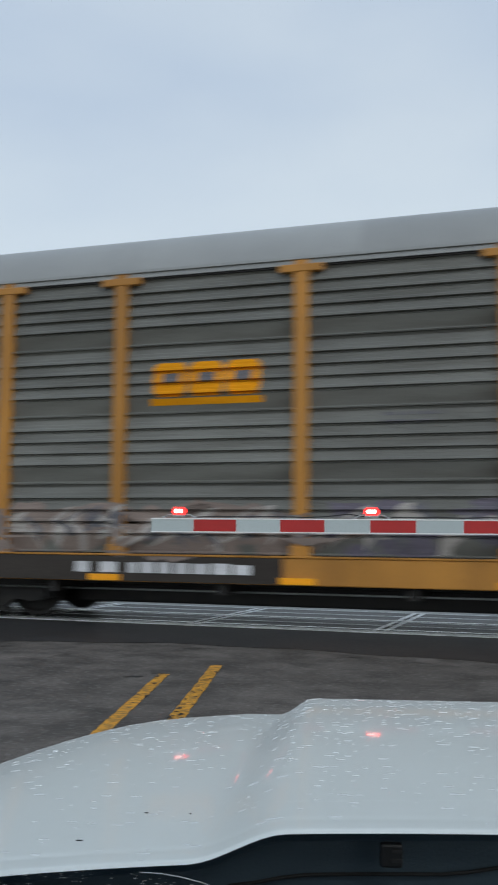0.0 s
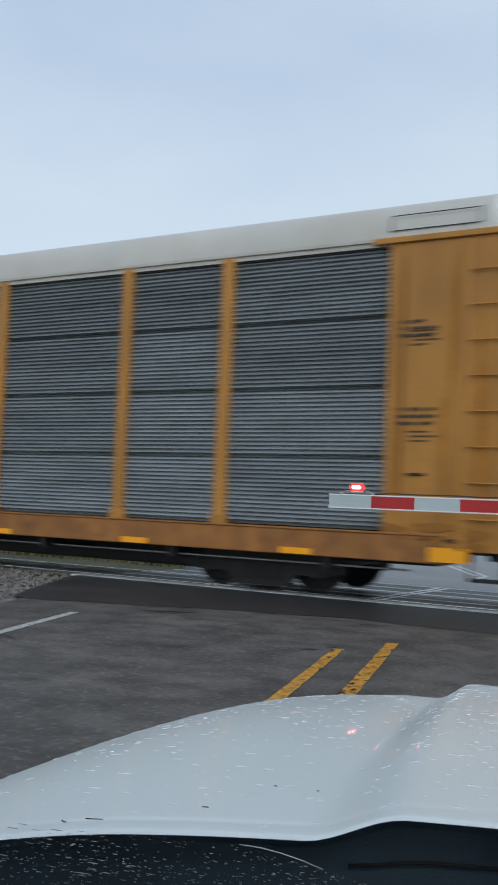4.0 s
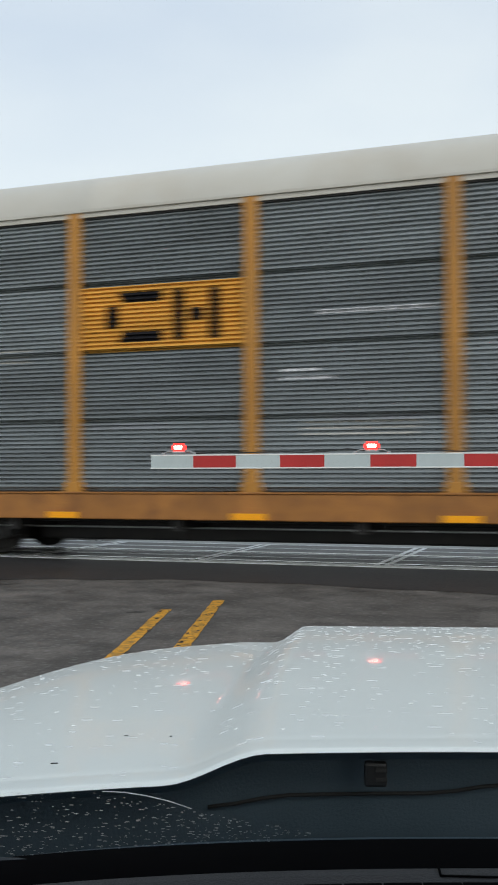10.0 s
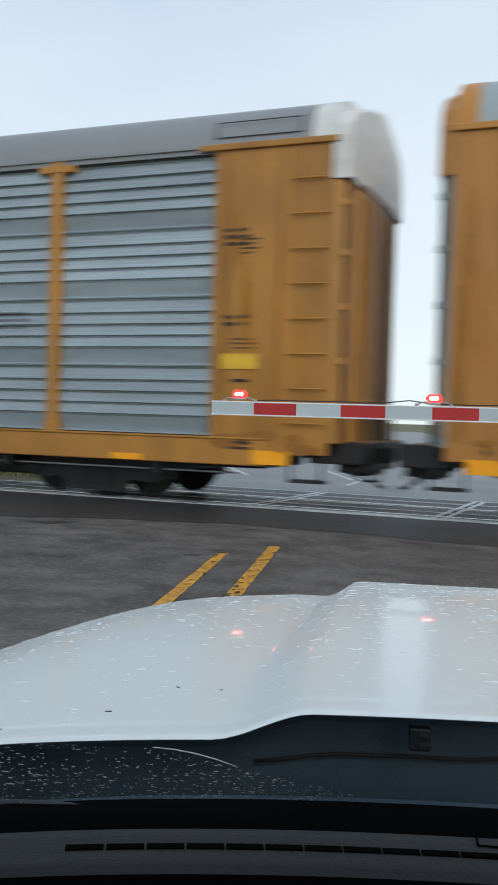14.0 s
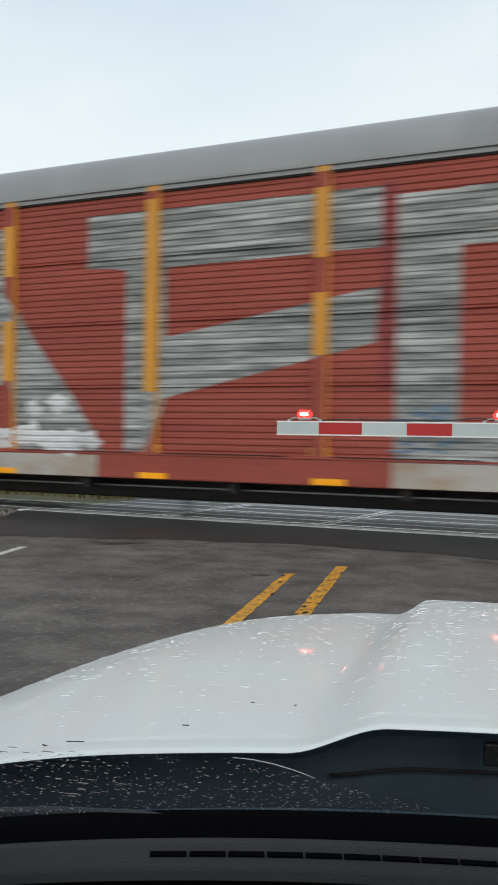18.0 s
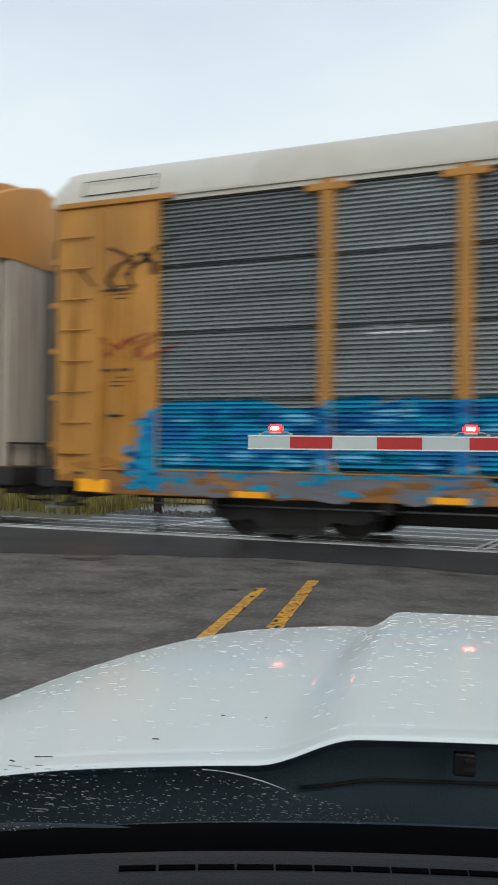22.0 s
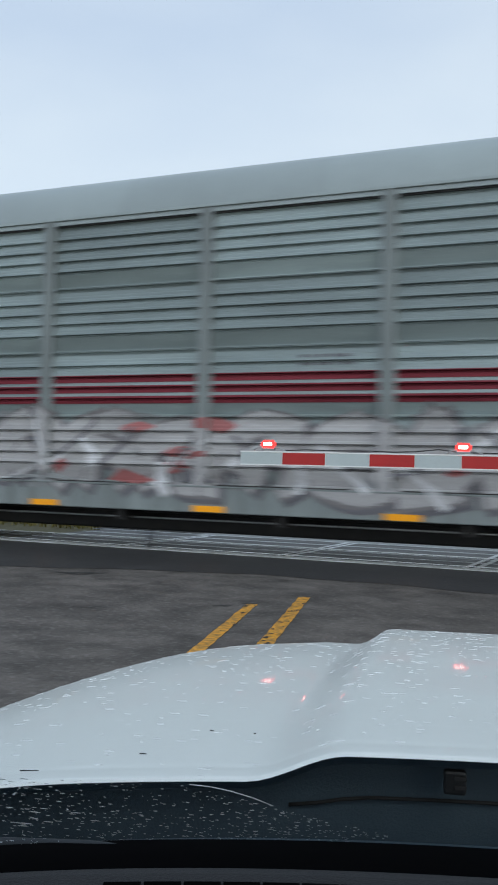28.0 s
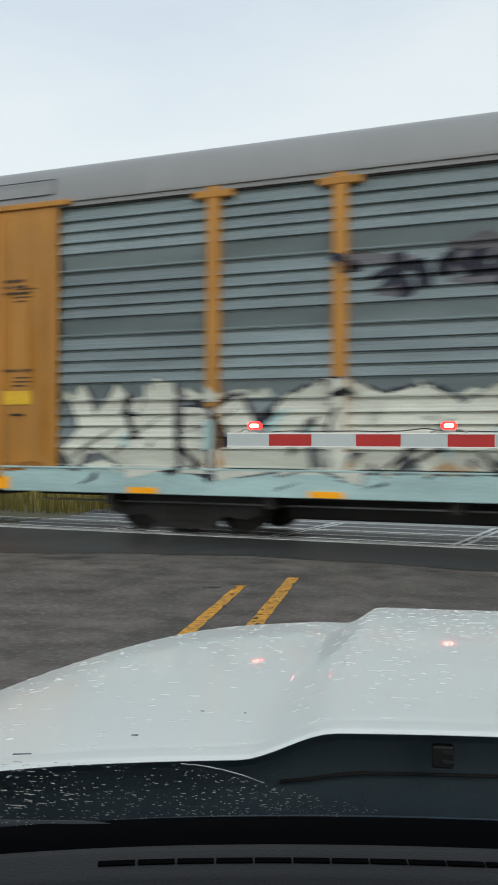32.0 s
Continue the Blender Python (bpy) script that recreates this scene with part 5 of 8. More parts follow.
        part("cut_lever", tube_bm([(xo + d * 0.30, -1.45, 0.55), (xo + d * 0.32, -1.2, 0.70), (xo + d * 0.34, -0.3, 0.74)], 0.018, 6), BLACK, c)
        part("grab_bar", tube_bm([(xe + d * 0.03, -1.66, 1.15), (xe + d * 0.05, -1.69, 1.2), (xe + d * 0.05, -1.69, 2.0), (xe + d * 0.03, -1.66, 2.05)], 0.014, 6), end_paint, c)
        part("brake_rod", tube_bm([(xo + d * 0.1, -0.9, 0.62), (xo + d * 0.3, -0.7, 0.44), (xo + d * 0.42, -0.2, 0.42), (xo + d * 0.3, 0.3, 0.55)], 0.02, 6), BLACK, c)
        box("draft_gear", (min(xo, xo + d * 0.34), max(xo, xo + d * 0.34), -0.45, 0.45, 0.50, 0.78), BLACK, c, bev=0.03)
        box("step", ((0.05, 0.55) if s == 0 else (LEN - 0.55, LEN - 0.05)) + (FACE, FACE + 0.25, 0.42, 0.46), BLACK, c)
        for q in (0.06, 0.52):
            box("step_hanger", ((q if s == 0 else LEN - q - 0.03), (q + 0.03 if s == 0 else LEN - q), FACE, FACE + 0.03, 0.42, 0.8), BLACK, c)
    # underframe
    box("side_sill", (0.9, LEN - 0.9, FACE - 0.012, FACE + 0.14, 0.63, 1.005), sill, c, "painted side sill", bev=0.015)
    box("sill_ledge", (0.9, LEN - 0.9, FACE - 0.03, FACE + 0.10, 1.005, 1.035), sill, c, bev=0.008)
    for a, b in BAYS[1:-1]:
        box("drain_slot", (a + 0.25, b - 0.25 - 0.3 * ((a * 7) % 1), FACE - 0.034, FACE - 0.012, 1.037, 1.052), BLACK, c)
    for k in range(8):
        x = 3.3 + 2.93 * k
        box("reflector", (x, x + 0.5, FACE - 0.046, FACE - 0.012, 0.645, 0.735), REFLECT, c, "yellow reflector strip")
    box("centre_sill", (1.2, LEN - 1.2, -0.95, 0.95, 0.56, 0.85), BLACK, c, bev=0.02)
    box("centre_beam", (5.4, LEN - 5.4, -0.36, 0.36, 0.24, 0.54), BLACK, c, bev=0.03)
    part("brake_pipe", tube_bm([(1.5, -1.25, 0.50), (LEN - 1.5, -1.25, 0.50)], 0.016, 6), GLAD, c)
    for k in range(9):
        x = 2.8 + 2.7 * k
        box("cross_bearer", (x, x + 0.14, -1.5, 1.5, 0.46, 0.66), BLACK, c)
    # far side, closed plainly
    box("far_side", (0, LEN, -FACE - 0.08, -FACE, 0.65, 5.27), panels, c)
    box("deck", (0.3, LEN - 0.3, -1.5, 1.5, 0.94, 1.0), BLACK, c)
    # trucks with their wheels
    for tx in (4.0, LEN - 4.0):
        tr = part("truck", truck_mesh(), BLACK, c, "black cast-steel truck", at=(tx, 0, 0))
        for wx in (-0.87, 0.87):
            for s in (-1, 1):
                part("wheel", disc_mesh(0.45, 0.13, 32), WHEEL, tr, at=pose(wx, s * 0.735, 0.47, 0, 0, 0 if s < 0 else 180))
            part("axle", box_mesh(0.12, 1.4, 0.12, 0.03), WHEEL, tr, at=(wx - 0.06, -0.7, 0.41))
    return c


def tube_bm_cached(w):
    key = ("rung", w)
    if key not in MESHES:
        MESHES[key] = to_mesh("ladder_rung", tube_bm([(0, 0.03, 0), (0.01, -0.02, 0), (w - 0.01, -0.02, 0), (w, 0.03, 0)], 0.014, 6))
        MESHES[key].materials.append(None)
    return MESHES[key]


def truck_mesh():
    key = ("truck",)
    if key not in MESHES:
        bm = bmesh.new()
        for s in (-1, 1):
            y0, y1 = (s * 1.02 - 0.08, s * 1.02 + 0.08)
            outline = [(-1.34, 0.34), (-1.32, 0.60), (-0.66, 0.64), (-0.48, 0.76), (0.48, 0.76), (0.66, 0.64), (1.32, 0.60), (1.34, 0.34), (1.02, 0.26), (0.66, 0.30), (0.44, 0.13), (-0.44, 0.13), (-0.66, 0.30), (-1.02, 0.26)]
            a = [bm.verts.new((x, y0, z)) for x, z in outline]
            b = [bm.verts.new((x, y1, z)) for x, z in outline]
            bm.faces.new(a)
            bm.faces.new(b[::-1])
            for k in range(len(outline)):
                j = (k + 1) % len(outline)
                bm.faces.new((a[k], b[k], b[j], a[j]))
        add_box(bm, -0.2, 0.2, -1.0, 1.0, 0.42, 0.66)
        for x in (-0.34, -0.16, 0.02, 0.20):        # spring nest between bolster and frame
            add_box(bm, x, x + 0.13, -1.14, -1.1, 0.22, 0.50)
        for x in (-1.25, 1.05):                     # bearing adapters
            add_box(bm, x, x + 0.2, -1.16, -1.1, 0.34, 0.54)
        for x in (-0.62, 0.56):                     # brake beams and their hangers
            add_box(bm, x, x + 0.06, -0.95, 0.95, 0.22, 0.36)
        add_box(bm, -0.55, 0.55, -1.12, -0.98, 0.10, 0.16)
        add_box(bm, -1.1, 1.1, -0.62, -0.5, 0.56, 0.66)
        bmesh.ops.recalc_face_normals(bm, faces=bm.faces[:])
        MESHES[key] = to_mesh("truck", bm)
        MESHES[key].materials.append(None)
    return MESHES[key]


OXIDE_RED = mat("faded_red_paint", srgb(147, 76, 67), 0.6, var=0.14, scale=1.2, stretch=(0.3, 1, 3.0), fine=14.0, grime=0.25, grime_col=srgb(136, 70, 60), own=0.0, spec=0.15)
CARS = []
WIDE = ((4.68, 6.64), (20.72, 22.68))
CS = dict(paint=YELLOW, panels=GALV_OLD, kind="ribbed", roof=ROOF_GREY, caps=True, cap_paint=(CAP_WHITE, None), low=0.9)
CN = dict(low=0.92, paint=YELLOW, sill=SILL_WORN, panels=STEEL_DARK, kind="louvred", roof=ROOF_CREAM, cap_paint=(CAP_WHITE, None))
FX = dict(inset=0.12, paint=GREY, panels=GALV_GREEN, kind="ribbed", roof=ROOF_PALE, cap_paint=(CAP_WHITE, None))
BN = dict(paint=ORANGE, panels=GALV, kind="ribbed", roof=ROOF_BLUE, strip=ORANGE, wide=WIDE, rungs=False, cap_paint=(ORANGE, GREY), inset=0.26, both_caps=True)
CARS.append(railcar("auto-carrier with grey ribbed panels, yellow posts and white scrawls", **{**CS, "roof": ROOF_LIGHT}))
CARS.append(railcar("auto-carrier with dark louvred panels, yellow posts, cream roof", **{**CN, "low": 0.78}))
CARS.append(railcar("auto-carrier with grey ribbed panels, yellow posts and yellow sill", **{**CS, "panels": GALV_MID, "sill": SILL_WORN, "roof": ROOF_LIGHT}))
CARS.append(railcar("auto-carrier with yellow ends, louvred panels and cream roof", **CN))
CARS.append(railcar("white auto-carrier with blue-grey panels and red emblem plates", paint=WHITE, panels=GALV_BLUE, kind="ribbed", roof=ROOF_BLUE, strip=WHITE, wide=WIDE, rungs=False, cap_paint=(ORANGE, GREY), inset=0.06, near=0.28, roof_ends=False))
CARS.append(railcar("auto-carrier covered by tall blue sprayed letters, yellow ends", **{**CS, "caps": False, "sill": spray("blue", (0, 132, 174))}))
CARS.append(railcar("auto-carrier with dark louvred panels, yellow sill, cream roof", **CN))
CARS.append(railcar("grey auto-carrier with dark red stripes and a sprayed row", **FX))
CARS.append(railcar("orange auto-carrier with pale ribbed panels and black emblem", **{**BN, "roof": ROOF_PALE}))
CARS.append(railcar("auto-carrier with yellow ends, ribbed panels and green scrawls", **{**CS, "panels": GALV}))
CARS.append(railcar("oxide-brown auto-carrier with dusty louvred panels and yellow sill", paint=BROWN, panels=STEEL_BROWN, kind="louvred", roof=ROOF_GREY, sill=YELLOW, caps=True, cap_paint=(CAP_WHITE, None), low=0.94))
CARS.append(railcar("yellow auto-carrier sprayed over in red with grey letters", paint=BRIGHT, panels=STEEL_BROWN, kind="corrugated", roof=ROOF_GREY, sill=OXIDE_RED, caps=False, cap_paint=(CAP_WHITE, None), low=0.93))
CARS.append(railcar("orange auto-carrier with pale ribbed panels and green scrawls", **BN))
CARS.append(railcar("auto-carrier with dark louvred panels and blue sprayed foot", **{**CN, "caps": True}))
CARS.append(railcar("orange auto-carrier with pale ribbed panels and grey scrawls", **{**BN, "cap_paint": (ORANGE, WHITE)}))
CARS.append(railcar("auto-carrier with blue-grey panels and violet sprayed shapes", **{**CS, "low": 1.0, "panels": GALV_BLUE, "roof": ROOF_BLUE, "cap_paint": (BRIGHT, WHITE), "rungs": False}))
CARS.append(railcar("auto-carrier with grey panels, violet and white sprayed shapes", **{**CS, "low": 1.0, "panels": GALV_BLUE, "sill": spray("white", (200, 202, 206))}))
CARS.append(railcar("grey auto-carrier with dark red sign and black scrawls", **FX))
CARS.append(railcar("bright yellow auto-carrier with pale panels and shield emblem", **{**CS, "low": 1.0, "paint": BRIGHT, "panels": GALV, "roof": ROOF_BLUE, "cap_paint": (BRIGHT, WHITE), "rungs": False, "both_caps": True}))
CARS.append(railcar("auto-carrier with grey panels, white and pale green scrawls", **{**CS, "low": 1.0, "panels": GALV_BLUE, "sill": spray("pale_teal", (160, 190, 192))}))
CARS.append(railcar("auto-carrier with dark louvred panels at the train's rear", **CN))


# ---- sprayed pictures, emblems and stencils on the railcars ----
KINDS = ["corrugated" if k == 11 else "louvred" if k in (1, 3, 6, 10, 13, 20) else "ribbed" for k in range(21)]
WIDES = [WIDE if k in (4, 8, 12, 14) else () for k in range(21)]
BLUE_S, TEAL_S, GREEN_S = spray("blue", (0, 132, 174)), spray("teal", (22, 160, 166)), spray("green", (58, 154, 130))
DEEP_S, SKY_S, PALE_S, WHITE_S = spray("deep_blue", (18, 84, 138)), spray("sky_blue", (150, 182, 204)), spray("pale_green", (156, 176, 150)), spray("white", (214, 216, 216))
BLACK_S, NIGHT_S, GREY_S, SMOKE_S = spray("black", (34, 34, 38)), spray("night_grey", (50, 52, 62)), spray("grey", (134, 138, 144)), spray("smoke", (104, 104, 110))
RUST_S, WINE_S, PINK_S = spray("rust", (136, 62, 52)), spray("wine", (146, 66, 80)), spray("pink", (200, 166, 178))
VIOLET_S, LILAC_S, GOLD_S, TAN_S = spray("violet", (104, 100, 156)), spray("lilac", (156, 156, 190)), spray("gold", (216, 176, 64)), spray("tan", (170, 148, 122))
SIGN_RED, SIGN_WINE = spray("sign_red", (190, 44, 58)), spray("stripe_wine", (118, 50, 60))
LOGO_GOLD = spray("logo_gold", (222, 148, 20))
WORN_GREY = mat("worn_grey_letters", srgb(114, 118, 118), 0.55, var=0.25, scale=1.3, stretch=(0.3, 1, 3.4), fine=14.0, grime=0.95, grime_col=srgb(184, 186, 186), own=0.0, spec=0.2)
DEEP_RED = spray("deep_red", (128, 66, 68))
PALE_SILL = mat("pale_worn_sill", srgb(164, 161, 156), 0.6, var=0.16, scale=1.2, stretch=(0.5, 1, 1.5), grime=0.7, grime_col=srgb(150, 112, 70), own=0.0)


def lay_flat(k, x0, x1, polys, material, lift, name="emblem", label=""):
    """Outlines on a flat plate that covers the ribs from x0 to x1."""
    return part(name, paint_mesh(polys, KINDS[k], lift, ((x0, x1),)), material, CARS[k], label)


def lay(k, polys, material, lift=0.004, name="graffiti", label=""):
    """Outlines painted on the side of car k."""
    return part(name, paint_mesh(polys, KINDS[k], lift, WIDES[k]), material, CARS[k], label)


def row(k, u0, u1, z0, z1, fill, edge, accent=None, n=5, seed=1, back=None):
    scrawl(CARS[k], KINDS[k], WIDES[k], u0, u1, z0, z1, fill, edge, accent, n, seed, back)


def slashes(k, u0, u1, z0, z1, material, n=12, w=0.10, seed=3, lift=0.018, lean=0.3, label="sprayed strokes"):
    """Loose thick strokes, each bent once."""
    rnd = random.Random(seed)
    polys = []
    for i in range(n):
        x, z = u0 + (u1 - u0) * (i + rnd.random()) / n, rnd.uniform(z0, z0 + 0.55 * (z1 - z0))
        h, s = rnd.uniform(0.25, 0.6) * (z1 - z0), rnd.uniform(-lean, lean + 0.2)
        b = rnd.uniform(-0.15, 0.15)
        ww = w * rnd.uniform(0.5, 1.3)
        polys.append([(x - ww, z), (x + ww, z + 0.02), (x + s / 2 + b + ww, z + h / 2), (x + s + ww * 0.8, z + h), (x + s - ww * 0.8, z + h - 0.02), (x + s / 2 + b - ww, z + h / 2)])
    return lay(k, polys, material, lift, "graffiti", label)


def bars(k, u0, u1, z, h, material, seed=1, mean=0.22, name="stencil", lift=0.008, label=""):
    """A line of lettering too small to read, as blocks."""
    rnd = random.Random(seed)
    polys, x = [], u0
    while x < u1:
        w = mean * rnd.uniform(0.6, 1.3)
        polys.append(rect(x, min(x + w, u1), z, z + h * rnd.uniform(0.85, 1.0)))
        x += w + mean * rnd.choice((0.25, 0.3, 0.8))
    return lay(k, polys, material, lift, name, label)


def disc(cx, cz, rx, rz, n=20):
    return [(cx + rx * math.cos(2 * math.pi * i / n), cz + rz * math.sin(2 * math.pi * i / n)) for i in range(n)]


def patches(k, u0, u1, z0, z1, material, n=6, seed=1, lift=0.003, size=0.5):
    rnd = random.Random(seed)
    return lay(k, [blob(rnd.uniform(u0, u1), rnd.uniform(z0, z1), size * rnd.uniform(0.25, 0.9), size * rnd.uniform(0.15, 0.5), rnd, 0.5, 11) for _ in range(int(n * 1.8))], material, lift, "graffiti", "sprayed cloud of colour")


def ragged(x0, x1, z0, z1, seed=1, j=0.05):
    """A block with slightly uneven edges."""
    rnd = random.Random(seed)
    n = max(2, int((x1 - x0) / 0.3))
    low = [(x0 + (x1 - x0) * i / n, z0 + rnd.uniform(-j, j)) for i in range(n + 1)]
    return low + [(x1 - (x1 - x0) * i / n, z1 + rnd.uniform(-j, j)) for i in range(n + 1)]


def mist(k, u0, u1, z0, z1, material, n=40, seed=1, lift=0.003, size=0.22):
    """Many small overlapping puffs of paint."""
    rnd = random.Random(seed)
    return lay(k, [blob(rnd.uniform(u0, u1), rnd.uniform(z0, z1), size * rnd.uniform(0.6, 2.4), size * rnd.uniform(0.22, 0.62), rnd, 0.4, 9) for _ in range(n)], material, lift, "graffiti", "sprayed cloud of colour")


def stroke_quads(line, w):
    """A thick brush line as a run of quads, each a little longer than its stretch."""
    out = []
    for (xa, za), (xb, zb) in zip(line, line[1:]):
        d = math.hypot(xb - xa, zb - za) or 1e-6
        ex, ez = (xb - xa) / d, (zb - za) / d
        e = w * (0.42 if d > 0.6 * w else 0.2)
        xa2, za2, xb2, zb2 = xa - ex * e, za - ez * e, xb + ex * e, zb + ez * e
        nx, nz = -ez * w / 2, ex * w / 2
        out.append([(xa2 + nx, za2 + nz), (xb2 + nx, zb2 + nz), (xb2 - nx, zb2 - nz), (xa2 - nx, za2 - nz)])
    return out


def round_line(p):
    """The same open line, rounded through its points."""
    out = []
    for i in range(len(p) - 1):
        p0, p1, p2, p3 = p[max(0, i - 1)], p[i], p[i + 1], p[min(len(p) - 1, i + 2)]
        for q in range(4):
            t = q / 4
            out.append(tuple(0.5 * (2 * p1[a] + (p2[a] - p0[a]) * t + (2 * p0[a] - 5 * p1[a] + 4 * p2[a] - p3[a]) * t * t + (3 * p1[a] - p0[a] - 3 * p2[a] + p3[a]) * t ** 3) for a in (0, 1)))
    return out + [p[-1]]


# strokes of unreadable sprayed pieces, in a unit cell
FORMS = {}
FORMS["arch"] = [[(0.0, 0.05), (0.12, 0.62), (0.5, 1.0), (0.8, 0.7), (0.72, 0.35), (1.0, 0.0)], [(0.3, 0.12), (0.46, 0.5)]]
FORMS["loop"] = [[(0.5, 1.0), (0.14, 0.8), (0.1, 0.25), (0.48, 0.0), (0.88, 0.22), (0.88, 0.78), (0.5, 1.0)]]
FORMS["hook"] = [[(1.0, 0.7), (0.62, 1.0), (0.1, 0.78), (0.4, 0.5), (0.95, 0.36), (0.7, 0.02)], [(0.0, 0.3), (0.36, 0.04)]]
FORMS["fork"] = [[(0.05, 1.0), (0.3, 0.42), (0.08, 0.0)], [(0.62, 1.0), (0.46, 0.6), (0.98, 0.5)], [(0.44, 0.3), (0.9, 0.02)]]
FORMS["peak"] = [[(0.0, 0.1), (0.28, 0.92), (0.6, 0.4), (1.0, 0.95)], [(0.3, 0.0), (0.86, 0.22)]]
FORMS["comb"] = [[(0.95, 0.9), (0.35, 1.0), (0.1, 0.5), (0.42, 0.34), (0.3, 0.0)], [(0.55, 0.62), (1.0, 0.3), (0.72, 0.0)]]
FORMS["zig"] = [[(0.0, 0.3), (0.34, 1.0), (0.46, 0.25), (0.9, 0.7), (1.0, 0.0)], [(0.1, 0.0), (0.5, 0.06)]]
FORMS["flag"] = [[(0.16, 0.0), (0.05, 0.7), (0.5, 1.0), (1.0, 0.82)], [(0.4, 0.64), (0.9, 0.42), (0.52, 0.16), (0.95, 0.0)]]
FORMS["cup"] = [[(0.0, 0.92), (0.24, 0.3), (0.6, 0.0), (0.94, 0.34), (0.7, 0.62), (0.98, 1.0)], [(0.34, 0.94), (0.46, 0.62)]]
FORMS["bar"] = [[(0.2, 0.0), (0.44, 0.6), (0.3, 1.0)], [(0.66, 0.96), (0.86, 0.4), (0.7, 0.0)]]
FORMS["bolt"] = [[(0.0, 0.86), (0.6, 1.0), (0.36, 0.52), (0.95, 0.6), (0.3, 0.0)], [(0.66, 0.26), (1.0, 0.06)]]


def letters(k, u0, u1, z0, z1, forms, fill, edge, w=0.24, rim=0.07, lean=0.0, seed=1, shine=None, shade=None, back=None):
    """A sprayed piece: heavy strokes with a rim, each form in its own cell, slightly uneven."""
    rnd = random.Random(seed)
    cell = (u1 - u0) / len(forms)
    rims, cores, glints, drops = [], [], [], []
    for i, name in enumerate(forms):
        cw, up, base = cell * rnd.uniform(1.0, 1.22), rnd.uniform(-0.12, 0.08), rnd.uniform(-0.06, 0.06)
        ww = w * rnd.uniform(0.85, 1.2)
        for line in FORMS[name]:
            pts = []
            for x, z in line:
                zz = z0 + w / 2 + base + (z1 - z0 - w + up) * z + rnd.uniform(-0.05, 0.05)
                pts.append((u0 + cell * i + 0.06 * cell + (cw - 0.12 * cell) * x + lean * (zz - z0) + rnd.uniform(-0.03, 0.03), zz))
            if name in ("loop", "arch", "hook", "cup", "comb", "flag"):
                pts = round_line(pts)
            rims += stroke_quads(pts, ww + 2 * rim)
            for q in stroke_quads(pts, ww):         # each stretch of a stroke a little uneven, some dry and left out
                if rnd.random() > 0.10:
                    cores.append([(x + rnd.uniform(-0.035, 0.035), z + rnd.uniform(-0.03, 0.03)) for x, z in q])
            drops += stroke_quads([(x + 0.09, z - 0.07) for x, z in pts], ww + 2 * rim)
            if shine is not None:
                a, b = pts[0], pts[1]
                glints += stroke_quads([(a[0] * 0.7 + b[0] * 0.3 - ww * 0.2, a[1] * 0.7 + b[1] * 0.3), (a[0] * 0.4 + b[0] * 0.6 - ww * 0.2, a[1] * 0.4 + b[1] * 0.6)], ww * 0.22)
    if back is not None:
        top = [(u0 - 0.2 + (u1 - u0 + 0.4) * i / 20, z1 + rnd.uniform(-0.22, 0.06)) for i in range(21)]
        low = [(u1 + 0.2 - (u1 - u0 + 0.4) * i / 20, z0 + rnd.uniform(-0.06, 0.14)) for i in range(21)]
        lay(k, [top + low], back, 0.003, label="sprayed background colour")
    if shade is not None:
        lay(k, drops, shade, 0.0048, label="sprayed drop shadow")
    lay(k, rims, edge, 0.0078, label="sprayed rim")
    lay(k, cores, fill, 0.0112, label="sprayed heavy strokes")
    if glints:
        lay(k, glints, shine, 0.0145, label="sprayed highlights")


def dashes(k, u0, u1, z, rows, material, pitch=0.11, name="perforation"):
    """Rows of pale dashes, painted as the light that small openings catch."""
    lay(k, [rect(u0 + pitch * i, u0 + pitch * (i + 0.55), z + 0.085 * j, z + 0.085 * j + 0.03) for j in range(rows) for i in range(int((u1 - u0) / pitch))], material, 0.006, name, "row of pale dashes painted as glints in perforations")


def gold_logo(k, u=7.12):
    """A block emblem: three gold blocks with dark cores over a gold rule."""
    lay(k, [rect(u, u + 1.74, 3.21, 3.31)], LOGO_GOLD, 0.006, "emblem", "gold rule under an emblem")
    lay(k, [[(u + 0.04 + 0.57 * i, 3.42), (u + 0.12 + 0.57 * i, 3.33), (u + 0.5 + 0.57 * i, 3.33), (u + 0.56 + 0.57 * i, 3.42), (u + 0.58 + 0.57 * i, 3.76), (u + 0.5 + 0.57 * i, 3.84), (u + 0.12 + 0.57 * i, 3.84), (u + 0.05 + 0.57 * i, 3.76)] for i in range(3)], LOGO_GOLD, 0.006, "emblem", "gold block emblem")
    lay(k, [rect(u + 0.2 + 0.56 * i, u + 0.46 + 0.56 * i, 3.54, 3.68) for i in range(3)], SMOKE_S, 0.012, "emblem")


def plate_logo(k):
    """A yellow plate with worn dark blocks across one bay."""
    lay(k, [rect(6.76, 9.32, 3.10, 4.08)], spray("plate_yellow", (212, 158, 76)), 0.010, "emblem_plate", "yellow plate with dark shapes")
    lay(k, [[(7.34, 3.98), (8.06, 3.98), (8.06, 3.83), (7.44, 3.83)], [(7.16, 3.78), (7.36, 3.78), (7.36, 3.46), (7.16, 3.46)], [(7.44, 3.39), (8.06, 3.39), (8.06, 3.24), (7.34, 3.24)], [(8.24, 3.24), (8.24, 3.98), (8.40, 3.98), (8.40, 3.24)], [(8.50, 3.70), (8.70, 3.70), (8.70, 3.52), (8.50, 3.52)], [(8.80, 3.24), (8.80, 3.98), (8.96, 3.98), (8.96, 3.24)]], BLACK_S, 0.014, "emblem", "worn dark blocks of an emblem")


